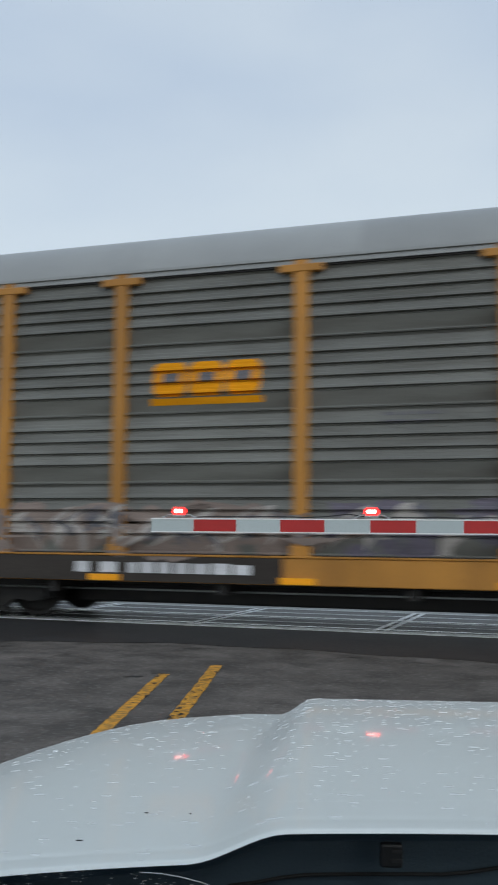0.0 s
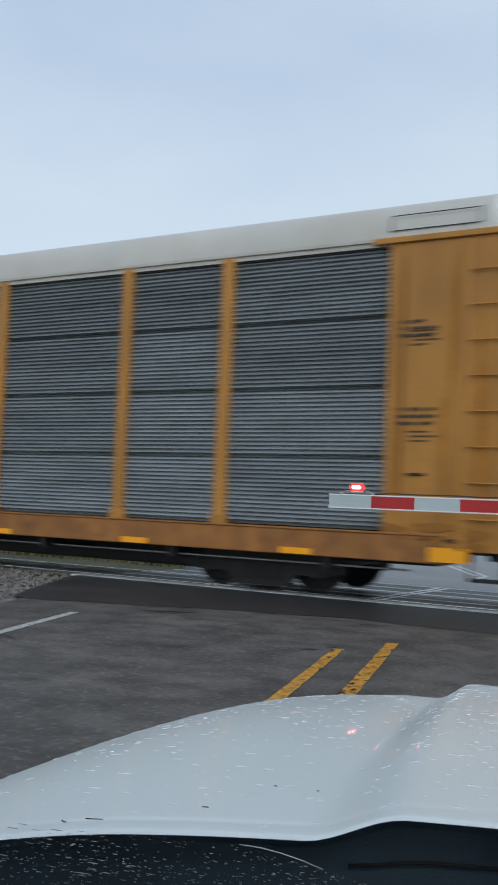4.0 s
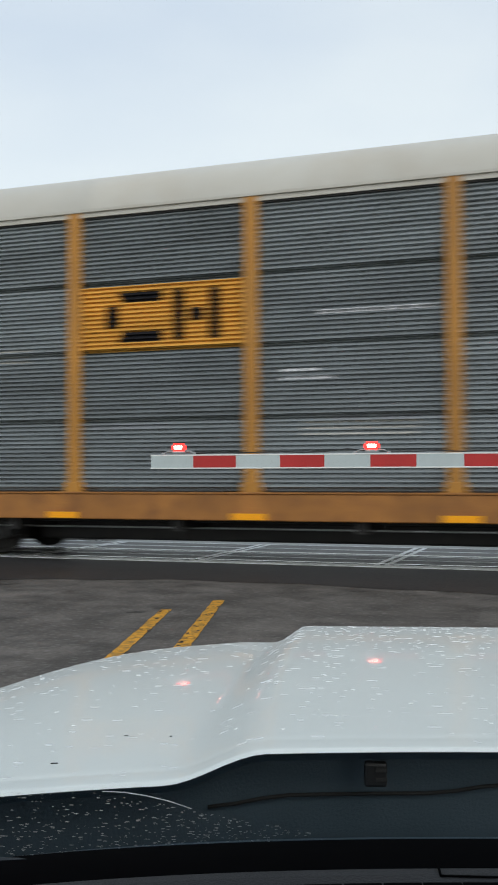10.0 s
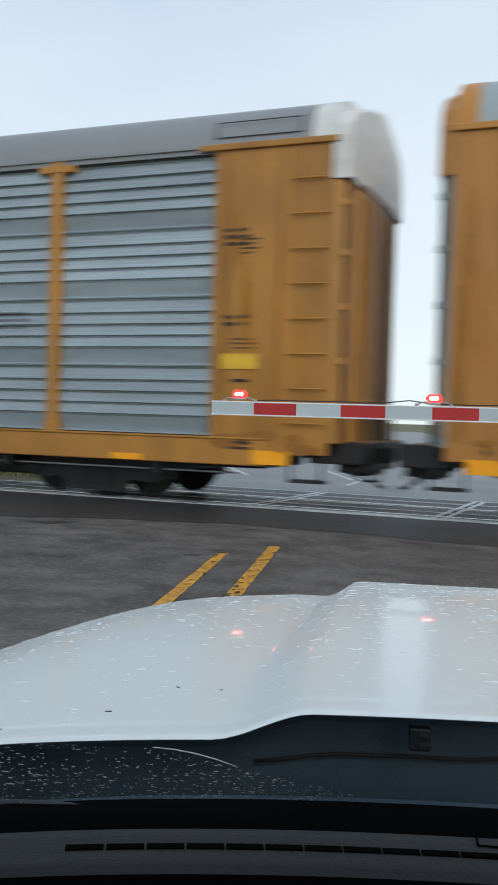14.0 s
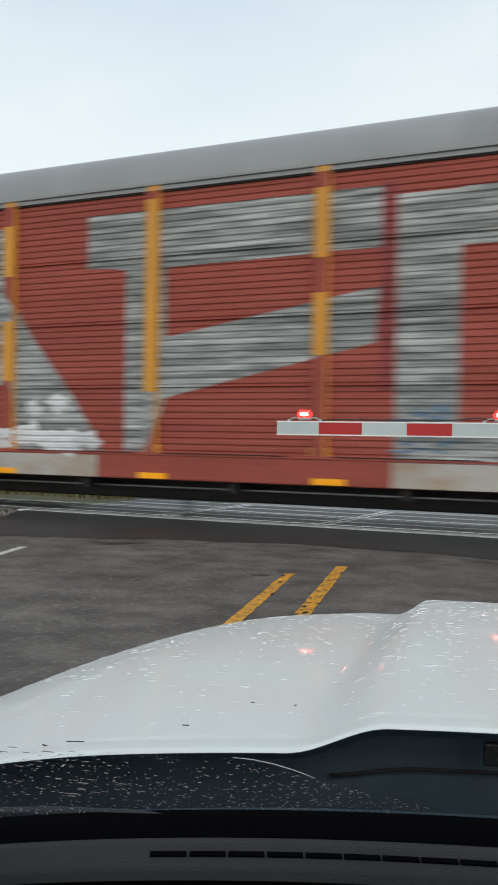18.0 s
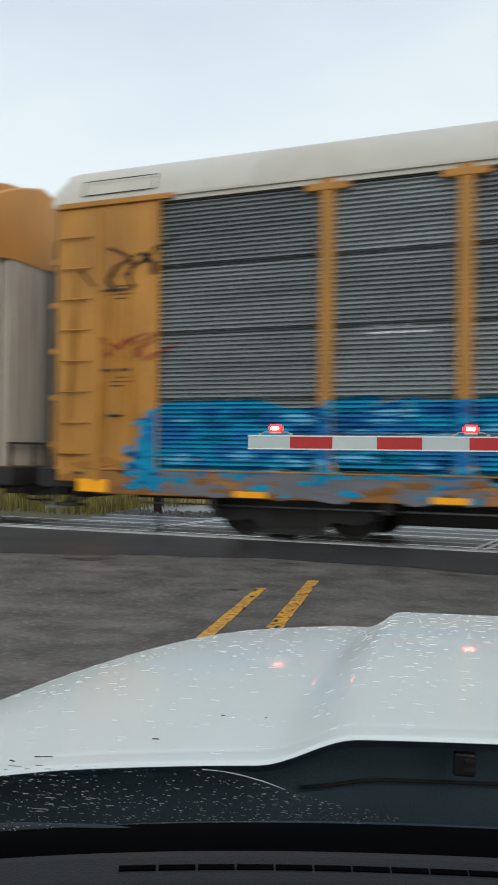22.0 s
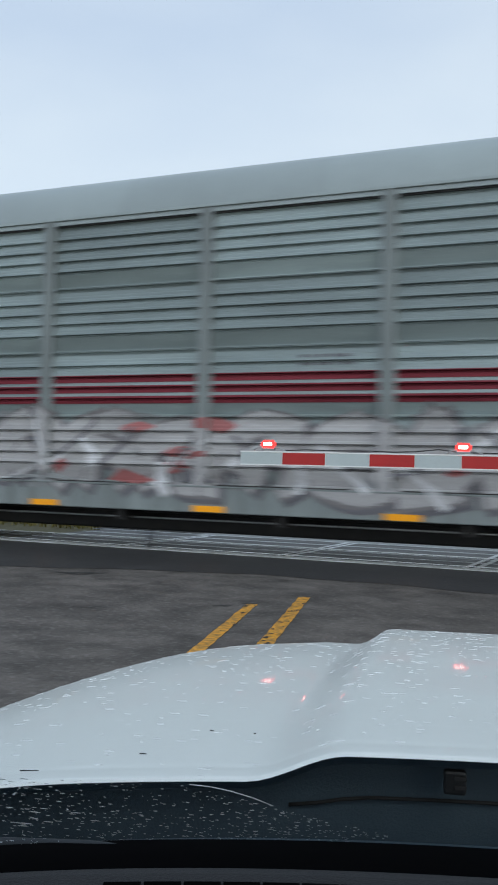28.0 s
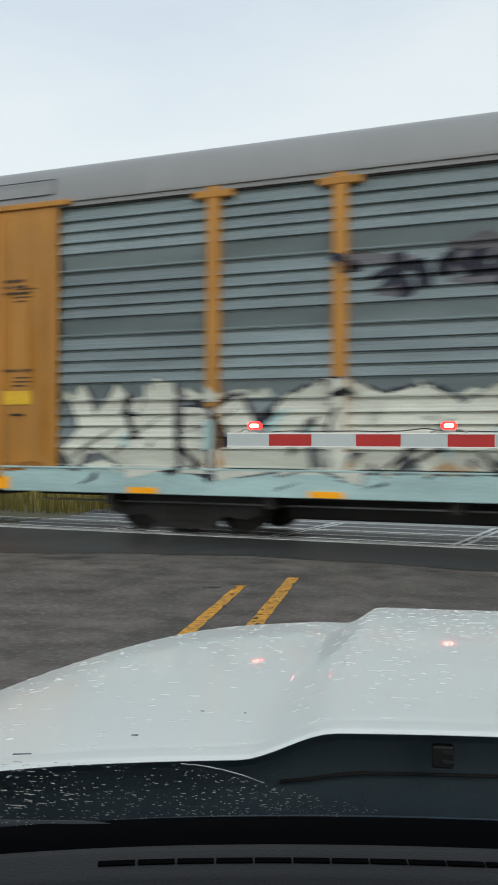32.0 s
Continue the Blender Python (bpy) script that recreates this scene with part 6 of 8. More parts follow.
def swoosh(k, u, z=3.45):
    lay(k, [smooth_poly([(u + 0.15, z + 0.14), (u + 0.35, z + 0.40), (u + 1.6, z + 0.42), (u + 1.9, z + 0.28), (u + 1.7, z + 0.14)], 4)], spray("emblem_orange", (222, 108, 40)), 0.008, "emblem", "orange bar of an emblem")
    lay(k, [[(u, z), (u + 0.2, z + 0.12), (u + 2.0, z + 0.12), (u + 2.2, z + 0.22), (u + 2.1, z + 0.05), (u + 1.9, z)]], BLACK_S, 0.008, "emblem", "black swoosh of an emblem")


def wine_stripes(k):
    for i in range(3):
        lay(k, [rect(a + 0.12, b - 0.12, 2.27 + 0.165 * i, 2.385 + 0.165 * i) for a, b in BAYS], SIGN_WINE, 0.006, "stripe", "dark red stripe")
    box("emblem_plate", (6.66, 9.24, FACE - 0.012, FACE + 0.05, 4.19, 4.93), SIGN_WINE, CARS[k], "flat dark red sign with pale shapes", bev=0.004)
    leaf = smooth_poly([(6.8, 4.62), (6.92, 4.82), (7.12, 4.84), (7.34, 4.74), (7.2, 4.62), (7.3, 4.44), (7.08, 4.32), (6.94, 4.42)], 3)
    lay_flat(k, 6.6, 9.3, [leaf], WHITE_S, 0.004, "emblem", "pale leaf shape")
    lay_flat(k, 6.6, 9.3, [rect(6.82, 7.2, 4.42 + 0.09 * i, 4.45 + 0.09 * i) for i in range(4)], SIGN_WINE, 0.008, "emblem")
    rnd, x, polys = random.Random(3), 7.46, []
    while x < 9.0:
        w = rnd.uniform(0.09, 0.17)
        polys.append(rect(x, x + w, 4.50, 4.66 + (0.05 if x < 7.6 else rnd.uniform(-0.02, 0.02))))
        x += w + 0.035
    lay_flat(k, 6.6, 9.3, polys + [rect(7.7 + 0.16 * i, 7.83 + 0.16 * i, 4.34, 4.40) for i in range(7)], WHITE_S, 0.004, "emblem", "pale bars on a sign")


def plate_sign(k, u=0.95, z=3.4, w=0.78):
    lay(k, [rect(u, u + w, z, z + 0.52)], REFLECT, 0.008, "sign_plate", "yellow notice plate")
    lay(k, [rect(u, u + w, z + 0.50, z + 0.525), rect(u + 0.1, u + w - 0.14, z + 0.34, z + 0.36), rect(u + 0.2, u + w - 0.2, z + 0.26, z + 0.28), rect(u + 0.1, u + w - 0.18, z + 0.16, z + 0.185), rect(u, u + w, z, z + 0.022)], FADED, 0.012, "stencil")


# cars in order of passing
gold_logo(0)
mist(0, 2.2, 9.8, 1.08, 1.7, spray("dust", (132, 120, 114)), 90, 4, 0.003, 0.26)
lay(0, [smooth_poly([(2.0, 1.86), (2.1, 2.03), (3.6, 2.03), (3.75, 1.9), (3.2, 1.93), (2.3, 1.93)], 3)], spray("navy", (44, 56, 112)), 0.006, label="navy sprayed arc")
mist(0, 2.2, 3.5, 1.4, 1.75, spray("chalk_pale", (160, 160, 158)), 26, 7, 0.006, 0.1)
mist(0, 1.0, 1.8, 1.9, 2.15, spray("chalk_pale", (160, 160, 158)), 14, 8, 0.006, 0.12)
slashes(0, 4.9, 12.4, 1.05, 1.75, spray("chalk", (164, 160, 156)), 40, 0.10, 21, 0.008, 0.3)
slashes(0, 4.9, 12.4, 1.05, 1.75, SMOKE_S, 30, 0.06, 22, 0.012, 0.5)
mist(0, 9.6, 13.8, 1.1, 1.8, spray("plum", (106, 102, 114)), 40, 6, 0.003, 0.2)
lay(0, [rect(0.95, 9.2, 0.64, 1.0)], spray("soot", (62, 58, 55)), 0.004, "sill_paint", "dark dirty part of the sill")
bars(0, 6.0, 8.9, 0.76, 0.16, WHITE_S, 5)
plate_sign(0)
slashes(1, 18.4, 22.6, 1.7, 2.2, WHITE_S, 7, 0.06, 8, 0.008, 0.5)
bars(1, 12.6, 17.0, 1.85, 0.10, GREY_S, 9)
lay(1, [rect(14.98, 15.22, 1.0, 1.75)], SKY_S, 0.006)
bars(1, 13.2, 14.4, 3.32, 0.10, GREY_S, 4)
plate_logo(1)
gold_logo(2)
mist(2, 4.4, 25.0, 1.06, 1.6, spray("dust_grey", (120, 114, 108)), 110, 23, 0.003, 0.26)
mist(2, 5.7, 7.7, 1.2, 2.0, GREY_S, 30, 20, 0.004, 0.16)
slashes(2, 5.8, 7.6, 1.25, 2.0, spray("pale_ash", (188, 190, 192)), 14, 0.10, 14, 0.008, 0.4)
slashes(2, 9.2, 11.0, 1.2, 2.0, spray("pale_ash", (188, 190, 192)), 12, 0.09, 15, 0.008, 0.4)
mist(2, 1.0, 1.6, 1.1, 1.75, spray("chalk_pale", (160, 160, 158)), 26, 16, 0.006, 0.14)
mist(2, 2.2, 4.4, 1.1, 1.6, spray("dust", (132, 120, 114)), 40, 19, 0.004, 0.2)
plate_sign(2)
mist(2, 1.2, 11.5, 0.66, 0.98, spray("sill_dirt", (84, 72, 54)), 60, 17, 0.004, 0.24)
mist(3, 0.98, 1.55, 4.05, 4.75, spray("worn_white", (196, 186, 170)), 34, 18, 0.006, 0.11)
plate_logo(3)
slashes(3, 1.2, 5.0, 1.2, 2.0, WHITE_S, 8, 0.08, 22, 0.008, 0.4)
# white car with red eight-sided emblems
for u in (4.86, 20.92):
    o = [(u + 0.36, 4.86), (u + 1.16, 4.86), (u + 1.5, 4.46), (u + 1.5, 3.56), (u + 1.16, 3.16), (u + 0.36, 3.16), (u, 3.56), (u, 4.46)]
    lay(4, [o], SIGN_RED, 0.006, "emblem", "red eight-sided emblem")
    lay(4, [rect(u + 0.34, u + 1.16, 4.72, 4.755), rect(u + 0.34, u + 1.16, 3.26, 3.295)], WHITE, 0.010, "emblem", "white rule in an emblem")
    rq, chips = random.Random(41), []
    for z in (4.46, 4.16, 3.86, 3.56):
        x = u + 0.14
        while x < u + 1.3:
            w = rq.uniform(0.06, 0.26) * (1.25 if x < u + 0.6 else 0.7)
            if rq.random() < (0.85 if x < u + 0.6 else 0.6):
                chips.append([(x, z + rq.uniform(-0.06, 0.0)), (x + w, z + rq.uniform(-0.05, 0.02)), (x + w * rq.uniform(0.8, 1.1), z + rq.uniform(0.08, 0.2)), (x + rq.uniform(-0.03, 0.03), z + rq.uniform(0.06, 0.2))])
            x += w + rq.uniform(0.02, 0.09)
    lay(4, chips, WHITE, 0.010, "emblem", "worn white blocks in an emblem")
lay(4, [ragged(15.66, 17.75, 1.04, 2.06, 30)], TEAL_S, 0.006, label="sprayed teal block")
mist(4, 17.7, 25.2, 1.1, 1.95, spray("moss_haze", (134, 158, 142)), 120, 31, 0.003, 0.2)
mist(4, 17.9, 25.2, 1.15, 1.9, TEAL_S, 30, 40, 0.0055, 0.12)
mist(4, 18.0, 25.2, 0.72, 1.4, spray("ochre", (186, 154, 90)), 90, 32, 0.008, 0.12)
mist(4, 18.2, 24.8, 1.1, 1.9, SKY_S, 30, 33, 0.012, 0.08)
mist(4, 14.0, 19.5, 0.68, 0.98, spray("sill_tan", (160, 148, 130)), 40, 34, 0.006, 0.16)
mist(4, 16.6, 18.0, 0.72, 0.92, spray("faded_rust", (140, 96, 84)), 16, 41, 0.008, 0.14)
lay(4, [[(2.0, 0.72), (2.05, 1.85), (4.0, 1.95), (6.3, 1.9), (6.5, 0.7)]], NIGHT_S, 0.003, label="sprayed black ground")
lay(4, [ragged(6.3, 15.0, 1.0, 1.92, 35, 0.06)], spray("ashen_dark", (108, 112, 114)), 0.003, label="grey sprayed ground")
mist(4, 6.3, 15.0, 1.05, 1.85, spray("chalk_pale", (160, 160, 158)), 150, 42, 0.006, 0.13)
slashes(4, 6.2, 15.0, 1.02, 1.9, spray("pale_ash", (188, 190, 192)), 46, 0.12, 45, 0.010, 0.25)
slashes(4, 6.0, 15.0, 1.72, 2.12, BLACK_S, 24, 0.09, 38, 0.014, 0.9)
slashes(4, 6.4, 15.0, 1.0, 1.85, NIGHT_S, 44, 0.06, 39, 0.018, 0.9)
mist(4, 6.4, 14.0, 0.8, 1.05, SMOKE_S, 50, 46, 0.012, 0.12)
slashes(4, 2.2, 6.0, 1.9, 2.4, BLACK_S, 6, 0.08, 36, 0.008, 0.6)
slashes(4, 0.2, 1.8, 1.5, 3.0, NIGHT_S, 12, 0.05, 37, 0.008, 0.4)
for z in (1.52, 0.70):
    lay(4, [rect(0.62, 1.3, z, z + 0.22)], REFLECT, 0.03, "reflector", "yellow reflector plate")
# tall blue letters over a whole car
lay(5, [[(1.9, 0.64), (1.9, 4.6), (10.0, 5.0), (25.2, 5.0), (25.2, 0.9), (24.2, 0.64)]], NIGHT_S, 0.003, label="sprayed dark shadow ground")
lay(5, [rect(6.35, 8.3, 4.02, 5.0), rect(11.0, 11.35, 3.3, 5.0), rect(13.05, 14.05, 4.55, 5.0), rect(15.9, 17.1, 4.5, 5.0), rect(16.6, 17.0, 3.9, 4.5), rect(19.0, 20.2, 4.5, 5.05), rect(24.3, 25.1, 1.6, 5.0), rect(7.0, 7.35, 2.75, 3.3)], GREY_S, 0.006, label="bare grey gaps between letters")
TALL_A = [(2.3, 4.25), (3.2, 5.0), (5.56, 5.0), (6.15, 4.68), (6.5, 3.75), (6.56, 2.97), (5.18, 2.92), (5.05, 3.4), (4.6, 3.62), (4.1, 3.3), (3.95, 2.4), (4.2, 1.45), (4.7, 1.45), (5.1, 2.0), (5.19, 2.31), (6.77, 2.32), (6.86, 1.82), (6.5, 1.0), (6.3, 0.64), (2.5, 0.62), (1.95, 1.4), (1.95, 3.6)]
TALL_B = [(8.5, 5.03), (9.98, 4.99), (10.77, 3.03), (11.3, 1.62), (11.65, 0.64), (10.2, 0.64), (9.7, 1.4), (8.62, 1.4), (8.35, 0.64), (6.95, 0.64), (7.18, 1.82), (7.62, 3.12), (8.07, 4.05)]
TALL_C = [(11.36, 5.0), (13.0, 4.97), (13.07, 2.94), (14.13, 4.97), (15.88, 4.92), (15.85, 1.6), (15.79, 1.06), (14.29, 1.06), (14.21, 2.48), (13.3, 1.06), (11.83, 1.06)]
TALL_D = [(17.22, 4.96), (18.4, 4.96), (20.2, 1.04), (20.1, 0.64), (18.9, 0.64), (18.5, 1.5), (17.4, 1.5), (17.1, 0.64), (15.3, 0.64), (15.5, 1.02)]
TALL_E = [(20.3, 3.96), (20.95, 4.72), (22.7, 4.96), (23.86, 4.84), (23.95, 3.22), (22.44, 3.15), (22.4, 2.74), (23.85, 2.07), (24.25, 1.25), (23.2, 0.64), (20.7, 0.66), (20.85, 1.3), (22.5, 1.73), (21.0, 2.38)]
lay(5, [TALL_A, TALL_B, TALL_C, TALL_D, smooth_poly(TALL_E, 2)], BLUE_S, 0.012, label="tall blue sprayed letter shapes")
mist(5, 12.0, 15.6, 1.3, 4.7, spray("blue_teal", (10, 146, 170)), 60, 47, 0.0135, 0.3)
lay(5, [[(9.01, 2.48), (9.25, 3.28), (9.44, 2.48)], [(17.75, 2.4), (17.95, 3.6), (18.25, 2.4)]], NIGHT_S, 0.016, label="dark eye of a letter")
lay(5, [rect(p - 0.1, p + 0.1, 4.99, 5.14) for p in POSTS], spray("soot", (62, 58, 55)), 0.016, label="sooty head of a post")
lay(5, [rect(1.2, 17.2, 0.635, 1.0)], BLUE_S, 0.009, "sill_paint", "blue sprayed sill")
for u in (14.5, 16.2, 6.0, 20.5):
    lay(5, [rect(u, u + 0.6, 0.66, 0.86)], spray("plate_tan", (172, 120, 66)), 0.02, "plate", "yellow stencil plate")
lay(5, [[(4.35, 1.75), (4.5, 3.2), (4.9, 3.1), (4.98, 2.5), (4.78, 1.65)]], GREY_S, 0.02, label="bare grey gap in a letter")
lay(5, [[(4.22, 1.8), (4.36, 3.1), (4.48, 3.2), (4.36, 1.75)]], spray("plate_tan", (172, 120, 66)), 0.024, label="tan strip in a letter")
lay(5, [rect(6.74, 9.03, 3.3, 4.0)], spray("putty", (124, 122, 116)), 0.018, "emblem_plate", "bare grey plate with dark bars")
lay(5, [rect(6.8, 7.55, 3.5 + 0.1 * i, 3.55 + 0.1 * i) for i in range(5)] + [[(7.95, 3.9), (8.1, 3.6), (8.3, 3.62), (8.2, 3.92)], [(8.35, 3.62), (8.5, 3.94), (8.85, 3.9), (8.6, 3.6)]], BLACK_S, 0.024, "emblem", "dark bars and blocks on a plate")
lay(5, [rect(8.1, 9.5, 0.70, 0.90)], spray("plate_tan", (172, 120, 66)), 0.02, "plate", "tan stencil plate")
bars(5, 6.85, 7.6, 0.72, 0.16, WHITE_S, 48, 0.14)
bars(5, 8.0, 9.3, 0.74, 0.14, WHITE_S, 49, 0.14, "stencil", 0.024)
plate_logo(6)
slashes(6, 23.3, 25.2, 1.3, 1.9, WHITE_S, 12, 0.14, 41, 0.006, 0.5)
bars(6, 6.9, 8.2, 1.95, 0.09, GREY_S, 42)
bars(6, 10.6, 12.1, 2.02, 0.09, GREY_S, 43)
bars(6, 10.4, 12.0, 3.5, 0.06, WHITE_S, 44)
lay(6, [rect(22.4, 22.9, 0.64, 1.95)], SKY_S, 0.006, label="pale blue sprayed post")
wine_stripes(7)
mist(7, 14.5, 24.8, 0.95, 2.0, spray("bone", (168, 166, 156)), 110, 51, 0.003, 0.34)
mist(7, 14.8, 21.3, 0.7, 1.02, spray("grey_lilac", (144, 140, 164)), 50, 52, 0.006, 0.3)
mist(7, 14.8, 24.6, 0.68, 1.0, SMOKE_S, 24, 64, 0.009, 0.12)
for u in (21.25, 23.75):
    lay(7, [disc(u, 1.72, 0.74, 0.62)], spray("eye_cream", (172, 176, 164)), 0.009, label="pale rim of a sprayed eye")
    lay(7, [disc(u, 2.02, 0.50, 0.30)], spray("dull_teal", (70, 132, 150)), 0.0115, label="teal lid of a sprayed eye")
    lay(7, [disc(u, 1.76, 0.48, 0.46)], spray("eye_yellow", (204, 204, 166)), 0.013, label="pale yellow sprayed eye")
    lay(7, [disc(u, 1.70, 0.22, 0.24)], spray("eye_grey", (128, 126, 116)), 0.015, label="grey iris of a sprayed eye")
    lay(7, [disc(u, 1.7, 0.12, 0.14)], NIGHT_S, 0.019, label="dark pupil of a sprayed eye")
    mist(7, u - 0.95, u - 0.45, 1.3, 2.0, spray("eye_brown", (112, 96, 82)), 7, int(u * 10), 0.011, 0.12)
lay(7, [disc(16.85, 2.12, 0.24, 0.22)], DEEP_S, 0.012, label="blue sprayed dot")
slashes(7, 14.6, 20.4, 0.9, 2.1, WHITE_S, 16, 0.14, 53, 0.014, 0.6)
slashes(7, 15.0, 20.4, 0.9, 2.1, RUST_S, 9, 0.07, 54, 0.02, 0.6)
mist(7, 1.9, 14.0, 0.9, 1.9, RUST_S, 60, 55, 0.003, 0.28)
lay(7, [ragged(2.2, 8.4, 0.70, 2.0, 60, 0.06)], spray("haze_rust", (138, 92, 84)), 0.004, label="faded rust sprayed ground")
lay(7, [smooth_poly([(3.6, 0.95), (3.5, 2.02), (4.7, 1.92), (6.3, 2.0), (6.5, 1.2), (6.4, 0.86), (5.0, 0.8)], 4)], spray("pale_ash", (188, 190, 192)), 0.0065, label="pale rim of a sprayed row")
rq, dark, mid = random.Random(61), [], []
for z, h in ((1.56, 0.34), (1.06, 0.42)):
    x = 3.72
    while x < 6.25:
        w = rq.uniform(0.18, 0.5)
        q = [(x, z + rq.uniform(-0.04, 0.04)), (x + w, z + rq.uniform(-0.04, 0.04)), (x + w + rq.uniform(-0.06, 0.06), z + h), (x + rq.uniform(-0.06, 0.06), z + h + rq.uniform(-0.08, 0.04))]
        (dark if rq.random() < 0.62 else mid).append(q)
        x += w + rq.uniform(0.03, 0.10)
lay(7, dark, NIGHT_S, 0.010, label="dark sprayed block")
lay(7, mid, spray("slate_pale", (112, 118, 126)), 0.010, label="grey sprayed block")
letters(7, 2.25, 3.75, 0.72, 2.12, ["loop"], NIGHT_S, spray("pale_ash", (188, 190, 192)), 0.30, 0.09, 0.0, 56, GREY_S)
letters(7, 6.5, 8.4, 0.72, 2.12, ["arch", "loop"], NIGHT_S, spray("pale_ash", (188, 190, 192)), 0.30, 0.09, 0.0, 59, GREY_S)
mist(7, 3.6, 8.2, 0.7, 1.0, spray("pale_ash", (188, 190, 192)), 24, 62, 0.012, 0.16)
mist(7, 3.6, 8.2, 0.7, 0.95, spray("faded_red", (158, 104, 104)), 14, 63, 0.014, 0.14)
lay(7, [ragged(8.5, 13.6, 0.66, 2.08, 58, 0.08)], WINE_S, 0.0045, label="wine-red sprayed ground")
letters(7, 8.8, 14.1, 0.80, 2.24, ["loop", "cup", "loop", "hook"], WHITE_S, NIGHT_S, 0.36, 0.10, 0.0, 57)
# orange car with dark roll letters
lay(8, [disc(5.66, 3.95, 0.72, 0.72, 28)], BLACK_S, 0.006, "emblem", "black round emblem")
lay(8, [disc(5.66, 3.95, 0.62, 0.62, 28)], ORANGE, 0.010, "emblem")
lay(8, [smooth_poly([(5.25, 3.7), (5.5, 4.3), (6.1, 4.2), (5.95, 3.9), (6.1, 3.6)], 3)], BLACK_S, 0.014, "emblem")
letters(8, 10.8, 17.1, 1.40, 2.06, ["loop", "cup", "zig", "arch", "loop", "comb", "flag", "loop", "cup", "arch"], NIGHT_S, GREY_S, 0.25, 0.045, 0.0, 61, None, SMOKE_S)
letters(8, 11.0, 17.3, 0.66, 1.40, ["comb", "arch", "cup", "loop", "arch", "fork", "cup", "loop", "arch"], NIGHT_S, spray("ash", (112, 112, 120)), 0.30, 0.045, 0.0, 62, GREY_S, SMOKE_S)
letters(8, 18.8, 22.1, 0.70, 2.0, ["loop", "loop", "arch"], NIGHT_S, GREY_S, 0.34, 0.08, 0.0, 63, SMOKE_S)
slashes(8, 9.6, 10.7, 1.1, 1.65, NIGHT_S, 8, 0.08, 64, 0.012, 0.3)
patches(8, 17.4, 18.6, 0.7, 1.0, RUST_S, 2, 65, 0.008, 0.25)
lay(8, [rect(7.9, 10.2, 0.64, 0.92)], BLACK_S, 0.016, "plate", "black plate with pale bars")
bars(8, 8.0, 10.1, 0.70, 0.15, WHITE_S, 66, 0.16, "stencil", 0.02)
lay(8, [rect(5.42, 5.92, 3.02, 3.13), rect(5.3, 5.42, 3.2, 3.3), rect(5.92, 6.04, 3.2, 3.3)], BLACK_S, 0.010, "emblem")
row(9, 1.8, 8.6, 0.7, 2.15, PALE_S, GREEN_S, TEAL_S, 6, 71, SMOKE_S)
slashes(9, 1.9, 8.5, 0.9, 2.1, BLACK_S, 12, 0.08, 72, 0.02, 0.5)
bars(9, 6.9, 9.0, 3.45, 0.3, BLACK_S, 73, 0.3)
row(9, 12.0, 19.0, 0.75, 1.7, GREY_S, NIGHT_S, None, 6, 74)
# oxide-brown car
lay(10, [[(1.95, 0.68), (2.1, 1.6), (2.7, 2.2), (6.6, 2.12), (7.4, 0.9), (7.3, 0.66)]], WINE_S, 0.003, label="sprayed wine-red ground")
lay(10, [[(2.5, 2.12), (2.8, 2.24), (4.6, 2.19), (6.4, 2.22), (6.6, 1.9), (6.5, 2.16), (4.6, 2.13)]], spray("dull_gold", (178, 164, 84)), 0.008, label="yellow sprayed upper line")
letters(10, 2.6, 7.0, 0.85, 2.08, ["zig", "fork", "peak", "flag"], WINE_S, PINK_S, 0.34, 0.055, 0.12, 81, None, NIGHT_S, spray("rose", (150, 66, 74)))
lay(10, [rect(6.79, 9.15, 2.96, 4.08)], spray("putty_brown", (124, 117, 106)), 0.006, "emblem_plate", "dusty plate with dark bars")
lay(10, [rect(6.86, 7.75, 3.42 + 0.12 * i, 3.48 + 0.12 * i) for i in range(5)] + [smooth_poly([(7.9, 3.62), (8.1, 3.95), (8.5, 3.98), (8.6, 3.7), (8.3, 3.55)], 3)], BLACK_S, 0.012, "emblem", "dark bars and a dark shape on a plate")
# glints of the perforations, laid on as pale colour
for a, b in BAYS[1:-1]:
    dashes(10, a + 0.35, b - 0.4, 2.42, 3, spray("perforation_glint", (190, 186, 178)))
rq = random.Random(77)
for k in (1, 3, 6, 13, 20):                     # worn perforations, the light they catch painted as pale dashes
    for a, b in BAYS[1:-1]:
        w = b - a
        if rq.random() < 0.6:
            u = a + 0.2 + rq.random() * 0.3 * w
            dashes(k, u, min(b - 0.2, u + rq.uniform(0.35, 0.6) * w), rq.choice((1.82, 1.86, 3.0)), 3, spray("perforation_glint", (190, 186, 178)), 0.09)
mist(10, 2.0, 7.3, 0.66, 1.25, spray("brick_red", (172, 82, 64)), 46, 92, 0.016, 0.2)
slashes(10, 2.3, 7.0, 1.1, 2.0, PINK_S, 22, 0.13, 93, 0.019, 0.3)
slashes(10, 2.3, 7.0, 0.7, 1.9, PINK_S, 9, 0.05, 82, 0.022, 0.6)
slashes(10, 2.3, 7.0, 1.4, 2.2, BLACK_S, 10, 0.04, 94, 0.025, 0.8)
lay(10, [ragged(18.5, 20.1, 1.1, 1.84, 83, 0.05)], spray("brown", (104, 72, 40)), 0.005, label="brown sprayed patch")
mist(10, 18.0, 20.9, 1.05, 1.95, spray("brown_dark", (74, 56, 40)), 46, 87, 0.007, 0.14)
mist(10, 18.2, 20.8, 0.66, 0.98, BLACK_S, 30, 88, 0.01, 0.10)
mist(10, 8.5, 20.8, 0.66, 0.98, spray("sill_dirt", (84, 72, 54)), 40, 89, 0.009, 0.12)
